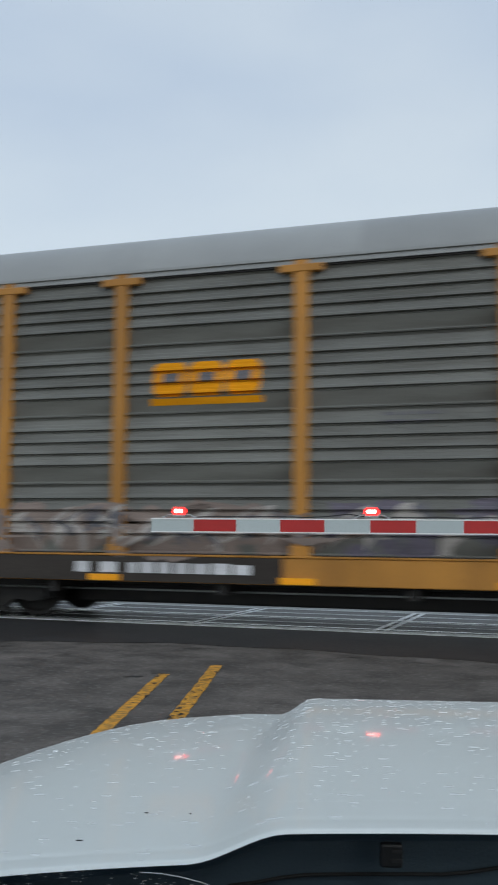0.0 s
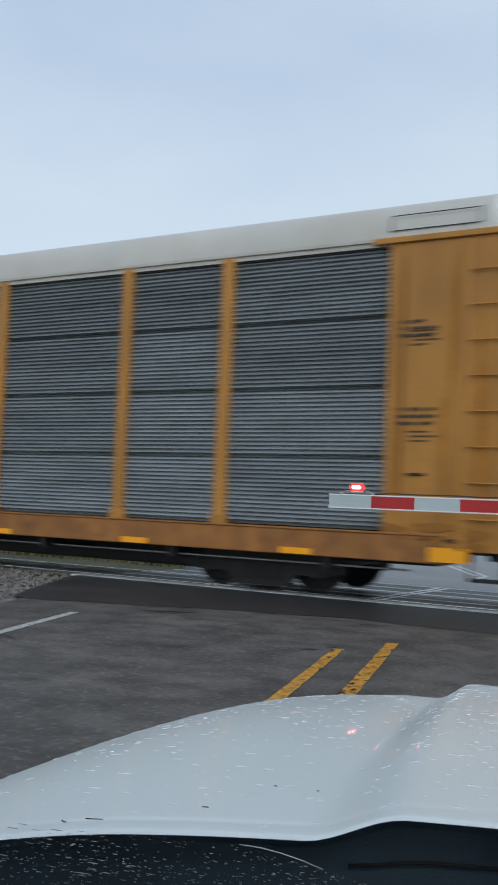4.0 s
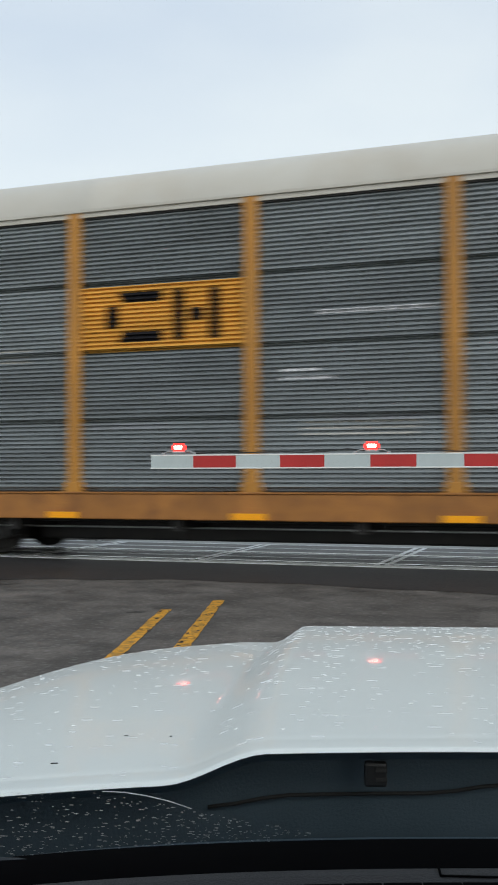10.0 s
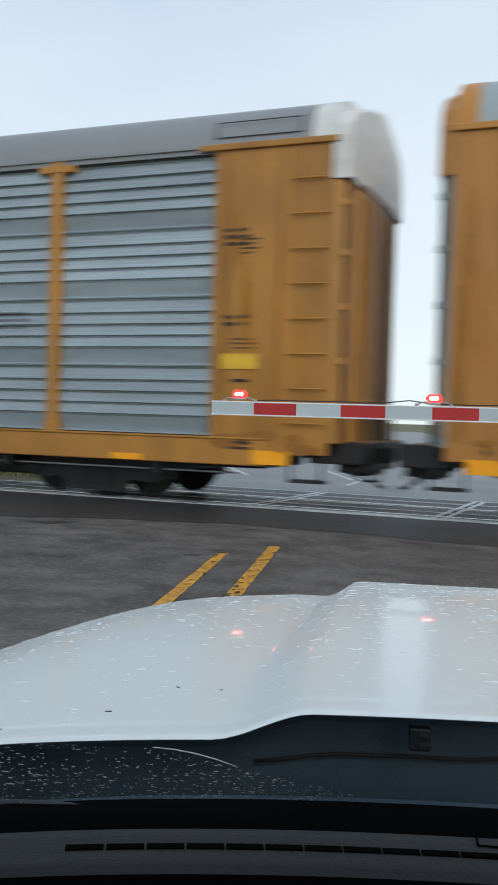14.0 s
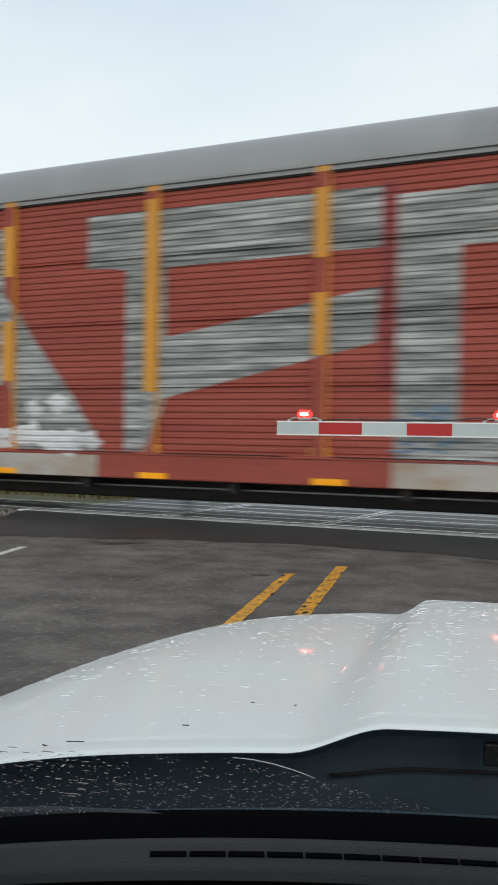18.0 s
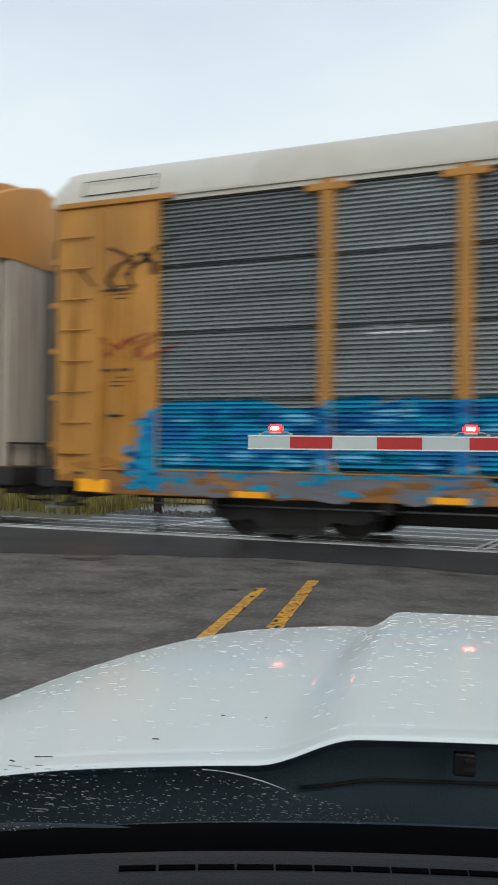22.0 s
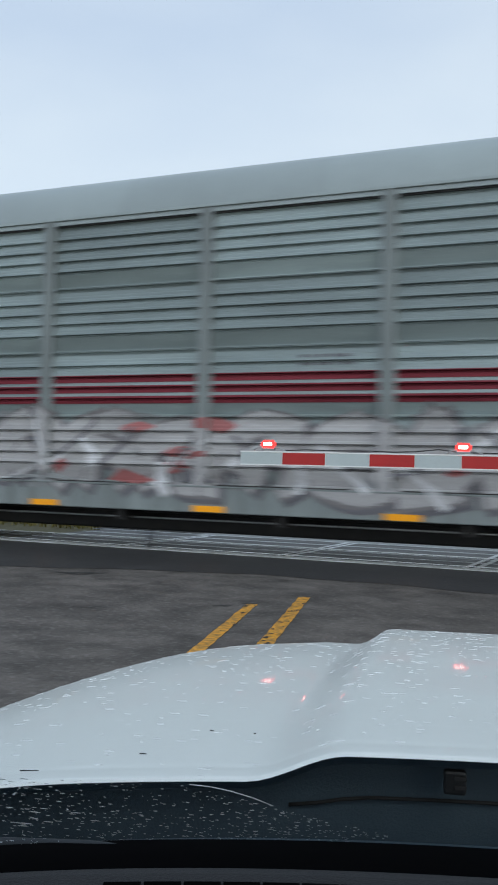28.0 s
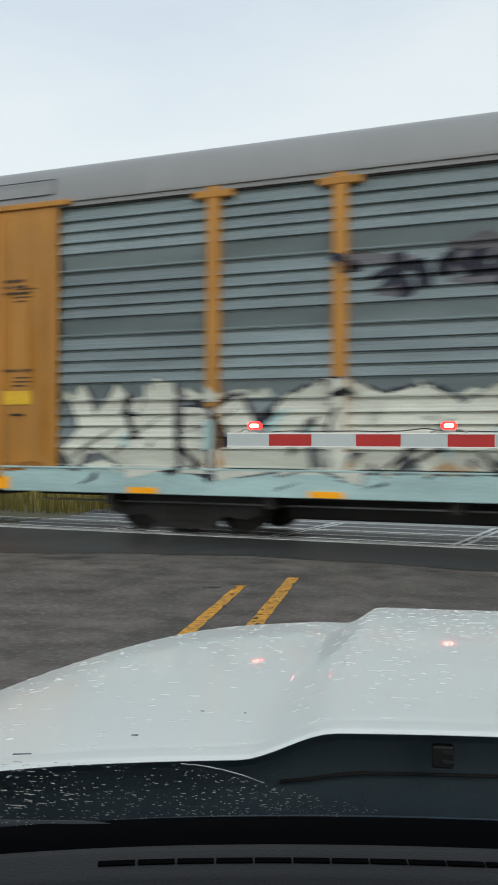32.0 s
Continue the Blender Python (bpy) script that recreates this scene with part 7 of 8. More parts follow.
lay(10, [ragged(20.85, 25.2, 0.66, 1.86, 84, 0.06)], spray("steel_blue_pale", (150, 160, 172)), 0.005, label="pale blue-grey sprayed ground")
rq, dark, pale = random.Random(84), [], []
x = 20.95
while x < 25.0:
    w = rq.uniform(0.16, 0.46)
    z0 = rq.choice((0.68, 0.72, 1.2))
    (dark if rq.random() < 0.55 else pale).append([(x, z0), (x + w, z0 + rq.uniform(-0.03, 0.05)), (x + w + rq.uniform(-0.08, 0.08), rq.uniform(1.5, 1.84)), (x + rq.uniform(-0.08, 0.08), rq.uniform(1.5, 1.84))])
    x += w + rq.uniform(0.04, 0.16)
lay(10, dark, NIGHT_S, 0.010, label="dark sprayed block")
lay(10, pale, WHITE_S, 0.012, label="white sprayed block")
mist(10, 20.9, 25.1, 1.6, 1.9, BLACK_S, 16, 90, 0.015, 0.12)
row(10, 9.4, 12.5, 1.1, 1.7, SMOKE_S, BLACK_S, None, 3, 85)
lay(10, [rect(5.8, 8.24, 0.635, 0.98), rect(21.0, 24.6, 0.635, 0.98), rect(15.6, 16.4, 0.635, 0.98)], BLACK_S, 0.008, "sill_paint", "black part of the sill")
for z in (2.62, 2.52, 2.42):
    bars(10, 3.2, 4.4, z, 0.045, WHITE_S, int(z * 100), 0.09)
bars(10, 6.0, 8.0, 0.72, 0.16, WHITE_S, 86, 0.18, "stencil", 0.014)
lay(10, [rect(0.95, 1.75, 1.62, 1.7)], GOLD_S, 0.010, "stencil")
# red over-sprayed car with bare grey letter shapes
lay(11, [[(1.9, 0.66), (1.9, 5.13), (25.3, 5.13), (25.3, 0.66)]], OXIDE_RED, 0.003, label="faded red paint over a whole side")
K11 = [
    rect(2.1, 2.95, 1.06, 4.8), [(3.7, 3.05), (4.5, 3.1), (5.1, 2.2), (6.05, 1.06), (2.3, 1.06), (3.1, 2.1)],
    rect(5.32, 6.84, 3.95, 4.8), rect(6.07, 6.84, 1.06, 3.95), rect(7.09, 7.96, 1.06, 4.78), rect(7.96, 9.3, 2.13, 4.78),
    [(9.2, 3.9), (9.89, 2.93), (10.73, 1.95), (11.34, 1.06), (9.6, 1.06), (9.5, 2.2), (9.2, 2.4)],
    [(11.0, 4.85), (15.2, 4.85), (15.2, 3.95), (12.5, 3.97), (12.5, 2.85), (15.96, 3.46), (15.9, 2.67), (12.5, 1.91), (12.2, 1.06), (11.74, 1.06), (11.74, 3.97), (11.0, 4.0)],
]
K11B = [rect(15.2, 16.1, 4.0, 4.86), rect(16.2, 17.1, 1.0, 4.72), rect(17.1, 19.05, 3.95, 4.74), rect(17.1, 19.05, 1.0, 1.45), rect(19.05, 19.84, 1.0, 4.74), [(20.1, 1.0), (20.1, 4.95), (25.3, 4.98), (25.3, 1.0)]]
lay(11, K11 + K11B, WORN_GREY, 0.008, label="worn grey angular letter shapes")
lay(11, [[(3.4, 1.06), (4.1, 2.33), (4.76, 1.06)], [(7.97, 3.77), (8.17, 3.76), (8.8, 2.97), (8.02, 2.96)], [(21.2, 3.93), (25.3, 4.08), (25.3, 3.58)], [(20.1, 3.41), (22.94, 3.11), (20.1, 2.11)], [(21.22, 1.55), (24.35, 2.53), (25.3, 2.9), (25.3, 1.3), (21.5, 1.25)]], OXIDE_RED, 0.0115, label="red gap in a letter")
lay(11, [rect(6.84, 7.09, 0.64, 4.8), rect(19.86, 20.08, 0.64, 4.74), rect(15.98, 16.16, 2.0, 4.9)], DEEP_RED, 0.0125, label="dark red upright stripe")
lay(11, [rect(POSTS[i] - 0.1, POSTS[i] + 0.1, a, b) for i, a, b in ((0, 2.2, 2.9), (1, 1.9, 4.75), (2, 2.2, 3.2), (2, 3.95, 4.8), (3, 2.0, 5.0), (4, 3.9, 4.9), (4, 2.5, 3.4), (5, 4.0, 4.7), (6, 1.7, 2.3), (6, 3.4, 4.95), (7, 1.9, 2.9), (7, 3.1, 4.95))], BRIGHT, 0.014, "post_face", "bare yellow post face")
mist(11, 7.1, 7.75, 1.15, 1.85, TEAL_S, 10, 96, 0.014, 0.2)
mist(11, 16.2, 17.0, 1.15, 1.75, spray("dusk_blue", (96, 116, 134)), 22, 92, 0.014, 0.08)
patches(11, 2.3, 6.0, 1.1, 1.9, WHITE_S, 7, 91, 0.0128, 0.4)
patches(11, 9.6, 11.2, 1.1, 1.9, WHITE_S, 4, 97, 0.0128, 0.35)
mist(11, 7.0, 11.0, 1.08, 1.4, WHITE_S, 20, 98, 0.0105, 0.24)
lay(11, [ragged(7.2, 11.3, 0.64, 0.99, 99, 0.0), ragged(16.2, 25.3, 0.64, 0.99, 100, 0.0)], PALE_SILL, 0.008, "sill_paint", "pale worn part of the sill")
mist(11, 20.6, 25.0, 0.68, 0.9, spray("ochre", (196, 160, 84)), 10, 94, 0.012, 0.18)
for u in (6.2, 21.2):
    lay(11, [rect(u, u + 0.7, 0.68, 0.92)], SMOKE_S, 0.016, "plate", "grey grille plate")
    lay(11, [rect(u + 0.05, u + 0.65, 0.71 + 0.06 * i, 0.735 + 0.06 * i) for i in range(4)], INK_WHITE, 0.02, "plate_bar")
lay(11, [disc(1.2, 3.4, 0.4, 0.4)], INK_WHITE, 0.010, "emblem", "round pale emblem")
# orange car with green letters
mist(12, 0.5, 17.0, 0.9, 2.0, TAN_S, 110, 101, 0.003, 0.32)
letters(12, 0.6, 6.0, 0.98, 2.02, ["hook", "loop", "cup", "hook", "loop"], GREEN_S, NIGHT_S, 0.30, 0.04, 0.15, 102, spray("mint", (92, 176, 152)), spray("deep_green", (34, 112, 96)))
letters(12, 6.3, 16.8, 0.94, 2.04, ["bolt", "peak", "zig", "fork", "zig", "bolt", "peak", "fork", "zig", "hook", "fork", "bolt", "zig"], GREEN_S, NIGHT_S, 0.25, 0.035, 0.28, 103, spray("mint", (92, 176, 152)), spray("deep_green", (34, 112, 96)))
slashes(12, 6.3, 16.8, 1.0, 2.05, GREEN_S, 26, 0.11, 109, 0.015, 0.7)
slashes(12, 6.3, 16.8, 1.0, 2.1, NIGHT_S, 30, 0.03, 110, 0.018, 0.9)
patches(12, 1.0, 16.2, 1.0, 1.6, spray("deep_green", (34, 112, 96)), 9, 104, 0.0135, 0.3)
mist(12, 0.8, 16.5, 0.7, 0.98, spray("lagoon", (34, 128, 156)), 70, 106, 0.006, 0.26)
patches(12, 1.0, 16.0, 0.7, 0.95, NIGHT_S, 6, 105, 0.012, 0.25)
lay(12, [rect(7.8, 10.28, 0.66, 0.98)], BLACK_S, 0.02, "plate", "black plate with pale bars")
bars(12, 7.85, 10.0, 0.72, 0.2, WHITE_S, 107, 0.16, "stencil", 0.024)
swoosh(12, 17.98)
slashes(12, 20.8, 22.5, 1.35, 2.15, NIGHT_S, 18, 0.06, 108, 0.008, 0.6)
mist(12, 20.8, 22.5, 1.45, 2.05, SMOKE_S, 7, 113, 0.005, 0.12)
# blue foot
mist(13, 2.1, 8.2, 0.95, 1.92, BLUE_S, 110, 111, 0.003, 0.36)
mist(13, 2.0, 8.2, 0.8, 1.95, spray("mid_blue", (24, 104, 160)), 50, 112, 0.007, 0.2)
mist(13, 2.0, 8.2, 1.5, 1.95, DEEP_S, 16, 120, 0.009, 0.12)
mist(13, 2.2, 8.0, 1.0, 1.9, spray("pale_blue", (86, 160, 196)), 26, 113, 0.011, 0.12)
mist(13, 1.5, 2.1, 0.75, 1.3, BLUE_S, 12, 117, 0.02, 0.14)
mist(13, 1.5, 2.1, 0.75, 1.3, DEEP_S, 7, 121, 0.023, 0.08)
mist(13, 1.7, 8.0, 0.68, 0.95, spray("slate", (104, 106, 112)), 30, 119, 0.010, 0.22)
mist(13, 1.7, 8.0, 0.68, 0.95, spray("plate_dirt", (128, 88, 50)), 16, 122, 0.012, 0.12)
mist(13, 1.7, 8.0, 0.68, 1.0, BLUE_S, 14, 123, 0.014, 0.10)
mist(13, 10.4, 20.8, 1.15, 2.0, spray("dusty_pink", (146, 128, 118)), 70, 114, 0.003, 0.3)
letters(13, 10.4, 20.8, 1.12, 2.0, ["comb", "loop", "arch", "fork", "bar", "cup", "hook", "zig", "loop", "comb"], spray("dusty_pink", (158, 140, 130)), spray("dusk", (104, 96, 92)), 0.30, 0.04, 0.0, 115)
mist(13, 20.6, 25.3, 1.06, 1.45, spray("dusty_pink", (146, 128, 118)), 40, 124, 0.003, 0.24)
slashes(13, 10.6, 20.6, 1.15, 1.95, spray("moss_grey", (112, 116, 102)), 30, 0.12, 125, 0.015, 0.3)
slashes(13, 0.9, 1.9, 3.7, 4.7, BLACK_S, 8, 0.04, 117, 0.008, 0.6)
slashes(13, 0.95, 1.9, 2.7, 3.2, RUST_S, 7, 0.05, 118, 0.008, 0.4)
bars(13, 6.0, 6.5, 3.45, 0.12, GREY_S, 119, 0.1)
# orange car with violet disc
lay(14, [disc(13.17, 1.74, 0.46, 0.33)], VIOLET_S, 0.008, label="violet sprayed disc")
letters(14, 2.0, 9.6, 0.8, 1.95, ["flag", "loop", "hook", "comb", "zig", "arch"], spray("ashen", (150, 150, 150)), NIGHT_S, 0.17, 0.05, 0.15, 121, WHITE_S)
patches(14, 3.0, 11.0, 0.8, 1.6, GREEN_S, 7, 122, 0.012, 0.3)
mist(14, 10.2, 12.2, 1.05, 1.9, SMOKE_S, 30, 127, 0.006, 0.16)
mist(14, 10.2, 12.0, 1.0, 1.9, NIGHT_S, 26, 128, 0.010, 0.14)
slashes(14, 9.8, 12.2, 1.0, 2.0, BLACK_S, 12, 0.10, 123, 0.02, 0.4)
slashes(14, 9.8, 12.2, 1.1, 1.9, GREY_S, 9, 0.06, 129, 0.024, 0.4)
lay(14, [disc(12.28, 1.17, 0.44, 0.42)], spray("ring_grey", (128, 118, 116)), 0.026, label="grey sprayed ring")
lay(14, [disc(12.28, 1.19, 0.26, 0.25)], spray("ring_pale", (176, 168, 160)), 0.029, label="pale middle of a sprayed ring")
lay(14, [disc(12.30, 1.20, 0.10, 0.10)], ORANGE, 0.032, label="bare eye of a sprayed ring")
patches(14, 11.2, 12.7, 0.75, 1.3, TAN_S, 4, 124, 0.016, 0.35)
swoosh(14, 17.98)
patches(14, 18.0, 20.0, 1.2, 1.8, RUST_S, 3, 125, 0.006, 0.3)
bars(14, 16.5, 18.0, 0.74, 0.12, BLACK_S, 126)
# violet and white pieces
lay(15, [ragged(2.0, 18.7, 0.645, 1.66, 130, 0.04)], spray("deep_teal", (30, 116, 112)), 0.003, label="deep teal sprayed ground")
lay(15, [ragged(2.2, 18.0, 1.62, 1.95, 136, 0.05)], spray("leaf_lime", (150, 176, 70)), 0.0035, label="lime sprayed upper band")
letters(15, 2.4, 17.7, 0.78, 1.86, ["comb", "fork", "hook", "arch", "peak", "loop", "bolt", "comb", "fork", "zig", "cup"], TEAL_S, spray("deep_teal", (30, 116, 112)), 0.34, 0.06, 0.0, 133, None, NIGHT_S)
patches(15, 2.4, 17.5, 0.8, 1.7, spray("coral", (176, 100, 80)), 7, 134, 0.0135, 0.35)
lay(15, [smooth_poly([(17.6, 1.0), (17.9, 1.72), (18.8, 1.7), (19.3, 1.3), (19.0, 0.86), (18.2, 0.8)], 3)], spray("coral", (176, 100, 80)), 0.014, label="coral sprayed patch")
lay(15, [[(18.9, 0.645), (18.8, 1.5), (19.1, 2.1), (21.0, 2.16), (25.0, 2.12), (25.5, 1.4), (25.8, 0.9), (25.8, 0.645)]], LILAC_S, 0.005, label="lilac sprayed ground")
letters(15, 19.1, 25.5, 0.72, 2.16, ["arch", "loop", "hook", "bolt", "cup"], spray("pale_lilac", (178, 174, 206)), WHITE_S, 0.46, 0.07, 0.0, 131, None, VIOLET_S)
slashes(15, 19.3, 25.3, 0.8, 2.1, NIGHT_S, 9, 0.05, 132, 0.02, 0.7)
patches(15, 19.5, 25.0, 1.2, 1.9, VIOLET_S, 3, 137, 0.0135, 0.4)
mist(15, 25.55, 26.0, 1.25, 1.75, NIGHT_S, 14, 138, 0.012, 0.12)
mist(15, 21.8, 23.6, 1.95, 2.25, WHITE_S, 12, 139, 0.004, 0.18)
lay(16, [ragged(1.9, 25.4, 0.645, 2.06, 140, 0.10)], spray("violet_ground", (132, 126, 172)), 0.003, label="violet sprayed ground")
letters(16, 2.1, 9.5, 0.70, 2.10, ["zig", "fork", "loop", "flag", "comb", "peak", "hook"], WHITE_S, VIOLET_S, 0.30, 0.05, 0.12, 141, None, NIGHT_S)
slashes(16, 2.1, 9.5, 0.75, 2.05, BLACK_S, 40, 0.055, 143, 0.024, 0.9)
slashes(16, 2.1, 9.5, 0.75, 2.0, WHITE_S, 30, 0.11, 142, 0.02, 0.7)
slashes(16, 2.0, 9.6, 1.85, 2.2, DEEP_S, 12, 0.05, 147, 0.022, 1.2)
letters(16, 9.7, 12.3, 0.74, 2.0, ["hook"], WHITE_S, VIOLET_S, 0.50, 0.10, 0.0, 146, None, spray("umber", (84, 62, 58)))
letters(16, 15.0, 25.2, 0.72, 2.08, ["arch", "comb", "hook", "flag", "zig", "loop", "fork", "peak"], WHITE_S, VIOLET_S, 0.34, 0.06, 0.0, 144, None, NIGHT_S)
lay(16, [[(12.42, 0.645), (12.6, 1.2), (13.2, 1.55), (13.56, 2.29), (13.95, 1.55), (14.6, 1.2), (14.85, 0.645)]], spray("mustard", (190, 166, 56)), 0.016, label="mustard sprayed triangle")
lay(16, [rect(12.5, 14.8, 0.70 + 0.2 * i, 0.725 + 0.2 * i) for i in range(2)], BLACK_S, 0.019)
lay(16, [disc(13.6, 1.3, 0.40, 0.26)], WHITE_S, 0.020, label="white sprayed eye")
lay(16, [disc(13.6, 1.32, 0.17, 0.2)], BLACK_S, 0.024, label="dark pupil of a sprayed eye")
bars(16, 6.85, 9.3, 3.5, 0.16, SMOKE_S, 145, 0.2)
lay(16, [rect(6.85, 7.9, 3.74, 3.8)], BLACK_S, 0.008, "stencil")
wine_stripes(17)
mist(17, 10.5, 25.0, 1.0, 2.0, spray("haze_dull", (136, 140, 142)), 80, 150, 0.003, 0.3)
letters(17, 11.2, 25.0, 0.85, 2.12, ["arch", "hook", "flag", "comb", "loop", "zig", "bolt", "arch", "cup", "fork"], spray("bone_dull", (164, 164, 166)), spray("haze_dark", (122, 120, 122)), 0.40, 0.05, 0.0, 151, None, SMOKE_S)
slashes(17, 10.5, 25.0, 0.7, 2.05, WHITE_S, 18, 0.09, 152, 0.02, 0.9)
slashes(17, 10.5, 25.0, 0.9, 2.0, SMOKE_S, 12, 0.05, 153, 0.024, 0.8)
mist(17, 10.8, 24.0, 1.1, 2.0, spray("faded_red", (158, 104, 104)), 12, 157, 0.018, 0.2)
patches(17, 2.0, 10.0, 0.75, 1.8, SMOKE_S, 12, 154, 0.003, 0.5)
letters(17, 2.1, 9.5, 0.80, 2.42, ["comb", "arch", "flag", "comb", "bolt", "zig"], spray("cool_white", (190, 186, 192)), BLACK_S, 0.33, 0.07, 0.0, 155, LILAC_S, NIGHT_S)
slashes(17, 2.2, 9.4, 0.8, 2.3, NIGHT_S, 14, 0.08, 158, 0.018, 0.3)
lay(17, [rect(4.9, 8.5, 0.64, 0.98)], BLACK_S, 0.022, "sill_paint", "black part of the sill")
bars(17, 5.1, 8.3, 0.72, 0.18, WHITE_S, 156, 0.2, "stencil", 0.026)
# shield car
box("emblem_plate", (4.54, 6.70, FACE - 0.012, FACE + 0.03, 3.12, 5.17), BRIGHT, CARS[18], "flat yellow plate with a shield emblem", bev=0.004)
SH = [(4.92, 4.93), (5.12, 4.86), (5.36, 5.0), (5.86, 5.02), (6.08, 4.9), (6.26, 4.98), (6.22, 4.7), (6.33, 4.3), (6.30, 3.7), (6.05, 3.44), (5.62, 3.32), (5.16, 3.42), (4.9, 3.66), (4.86, 4.3), (4.97, 4.7)]
lay_flat(18, 4.5, 6.75, [SH], INK_WHITE, 0.006, "emblem", "white shield")
lay_flat(18, 4.5, 6.75, [[(5.03, 4.86), (5.14, 4.80), (5.38, 4.94), (5.84, 4.96), (6.08, 4.83), (6.18, 4.88), (6.15, 4.68), (6.2, 4.22), (4.98, 4.22), (5.05, 4.68)]], spray("shield_blue", (48, 56, 128)), 0.010, "emblem", "blue head of a shield")
lay_flat(18, 4.5, 6.75, [rect(5.0 + 0.205 * i, 5.09 + 0.205 * i, 3.56, 4.18) for i in range(6)], spray("shield_red", (196, 130, 134)), 0.010, "emblem", "red stripe of a shield")
lay_flat(18, 4.5, 6.75, [rect(5.12, 6.08, 4.66, 4.72), rect(5.06, 6.12, 4.34, 4.42), rect(5.06, 5.3, 4.44, 4.52), rect(5.4, 5.62, 4.44, 4.52), rect(5.72, 6.1, 4.44, 4.52)], INK_WHITE, 0.014, "emblem")
bars(18, 7.2, 11.3, 4.48, 0.27, NIGHT_S, 161, 0.24, "stencil", 0.008)
mist(18, 4.7, 10.4, 0.72, 1.9, spray("sage", (150, 164, 150)), 60, 162, 0.003, 0.26)
mist(18, 4.9, 10.2, 0.75, 1.85, PALE_S, 26, 185, 0.006, 0.16)
mist(18, 5.0, 10.2, 1.2, 1.9, SKY_S, 12, 186, 0.008, 0.18)
letters(18, 1.4, 4.8, 0.68, 1.76, ["comb", "flag", "cup", "peak"], spray("bone_grey", (186, 186, 186)), spray("umber_pale", (128, 104, 94)), 0.26, 0.045, 0.05, 163, None, spray("umber", (84, 62, 58)))
lay(18, [rect(0.75, 1.73, 4.36, 4.52)], INK_WHITE, 0.010, "notice", "white notice strip")
bars(18, 0.8, 1.7, 4.39, 0.1, SMOKE_S, 170, 0.12, "stencil", 0.014)
lay(18, [ragged(10.8, 14.9, 0.66, 1.92, 171, 0.04), ragged(15.9, 18.3, 0.66, 1.34, 172, 0.03), ragged(18.2, 19.6, 0.66, 1.9, 173, 0.06)], spray("ice_blue", (152, 184, 196)), 0.006, label="light blue sprayed block")
lay(18, [rect(15.05, 15.75, 0.645, 1.0)], BRIGHT, 0.02, "sill_paint", "bare yellow part of the sill")
slashes(18, 4.7, 10.2, 1.05, 1.9, spray("cream", (196, 194, 178)), 30, 0.13, 187, 0.016, 0.4)
slashes(18, 4.7, 10.2, 1.05, 1.95, BLACK_S, 26, 0.06, 164, 0.02, 0.7)
mist(18, 4.6, 10.4, 0.66, 1.0, spray("umber", (84, 62, 58)), 40, 188, 0.012, 0.14)
mist(18, 11.0, 19.4, 0.66, 0.98, spray("bone_grey", (186, 186, 186)), 40, 189, 0.012, 0.16)
mist(18, 12.0, 16.0, 1.7, 2.0, NIGHT_S, 20, 190, 0.012, 0.12)
letters(18, 11.0, 14.7, 0.85, 1.85, ["comb", "loop", "arch", "zig"], spray("ice_pale", (180, 204, 212)), spray("ice_blue", (152, 184, 196)), 0.22, 0.05, 0.0, 165, None, DEEP_S)
slashes(18, 10.8, 15.6, 1.2, 2.0, DEEP_S, 10, 0.06, 166, 0.012, 0.2)
lay(18, [rect(6.0, 8.6, 0.74, 0.98)], PALE_S, 0.02, "plate", "pale sill plate with dark bars")
bars(18, 6.05, 8.5, 0.78, 0.15, NIGHT_S, 167, 0.18, "stencil", 0.024)
lay(18, [[(10.2, 1.2), (10.7, 1.25), (11.0, 0.75), (10.6, 0.7)]], spray("orange", (214, 132, 60)), 0.016)
mist(18, 21.0, 25.3, 1.0, 1.9, spray("haze", (158, 162, 164)), 26, 168, 0.004, 0.26)
mist(18, 21.0, 25.2, 1.1, 1.8, spray("fern", (84, 104, 92)), 40, 174, 0.006, 0.18)
lay(18, [disc(22.7, 1.5, 0.5, 0.42), disc(24.4, 1.35, 0.42, 0.34)], spray("night_green", (40, 52, 46)), 0.010, label="dark green sprayed round")
lay(18, [disc(22.75, 1.6, 0.2, 0.13), disc(24.45, 1.4, 0.16, 0.12)], GREY_S, 0.014, label="pale eye of a sprayed round")
mist(18, 22.0, 25.2, 0.68, 1.0, BLACK_S, 26, 175, 0.012, 0.12)
slashes(18, 21.2, 25.2, 1.0, 1.95, NIGHT_S, 30, 0.07, 169, 0.016, 0.6)
slashes(18, 23.4, 25.2, 1.0, 1.85, WHITE_S, 9, 0.04, 176, 0.02, 0.6)
# white letters over a pale teal sill
lay(19, [[(1.0, 0.64), (1.2, 1.0), (23.5, 1.02), (24.1, 0.64)]], spray("pale_teal", (160, 190, 192)), 0.008, "sill_paint", "pale teal sprayed sill")
letters(19, 2.0, 9.3, 0.92, 2.24, ["fork", "zig", "peak", "flag", "hook", "arch"], spray("milk", (198, 202, 194)), NIGHT_S, 0.40, 0.03, 0.15, 171, None, SMOKE_S)
letters(19, 9.8, 15.2, 0.92, 2.24, ["comb", "hook", "fork", "bolt"], spray("milk", (198, 202, 194)), NIGHT_S, 0.44, 0.03, 0.1, 179, None, SMOKE_S)
letters(19, 17.3, 22.9, 0.92, 2.26, ["fork", "zig", "bar", "flag", "peak", "cup"], spray("milk", (198, 202, 194)), NIGHT_S, 0.36, 0.03, 0.12, 180, None, SMOKE_S)
slashes(19, 17.2, 23.0, 1.35, 2.25, NIGHT_S, 22, 0.11, 194, 0.021, 0.8)
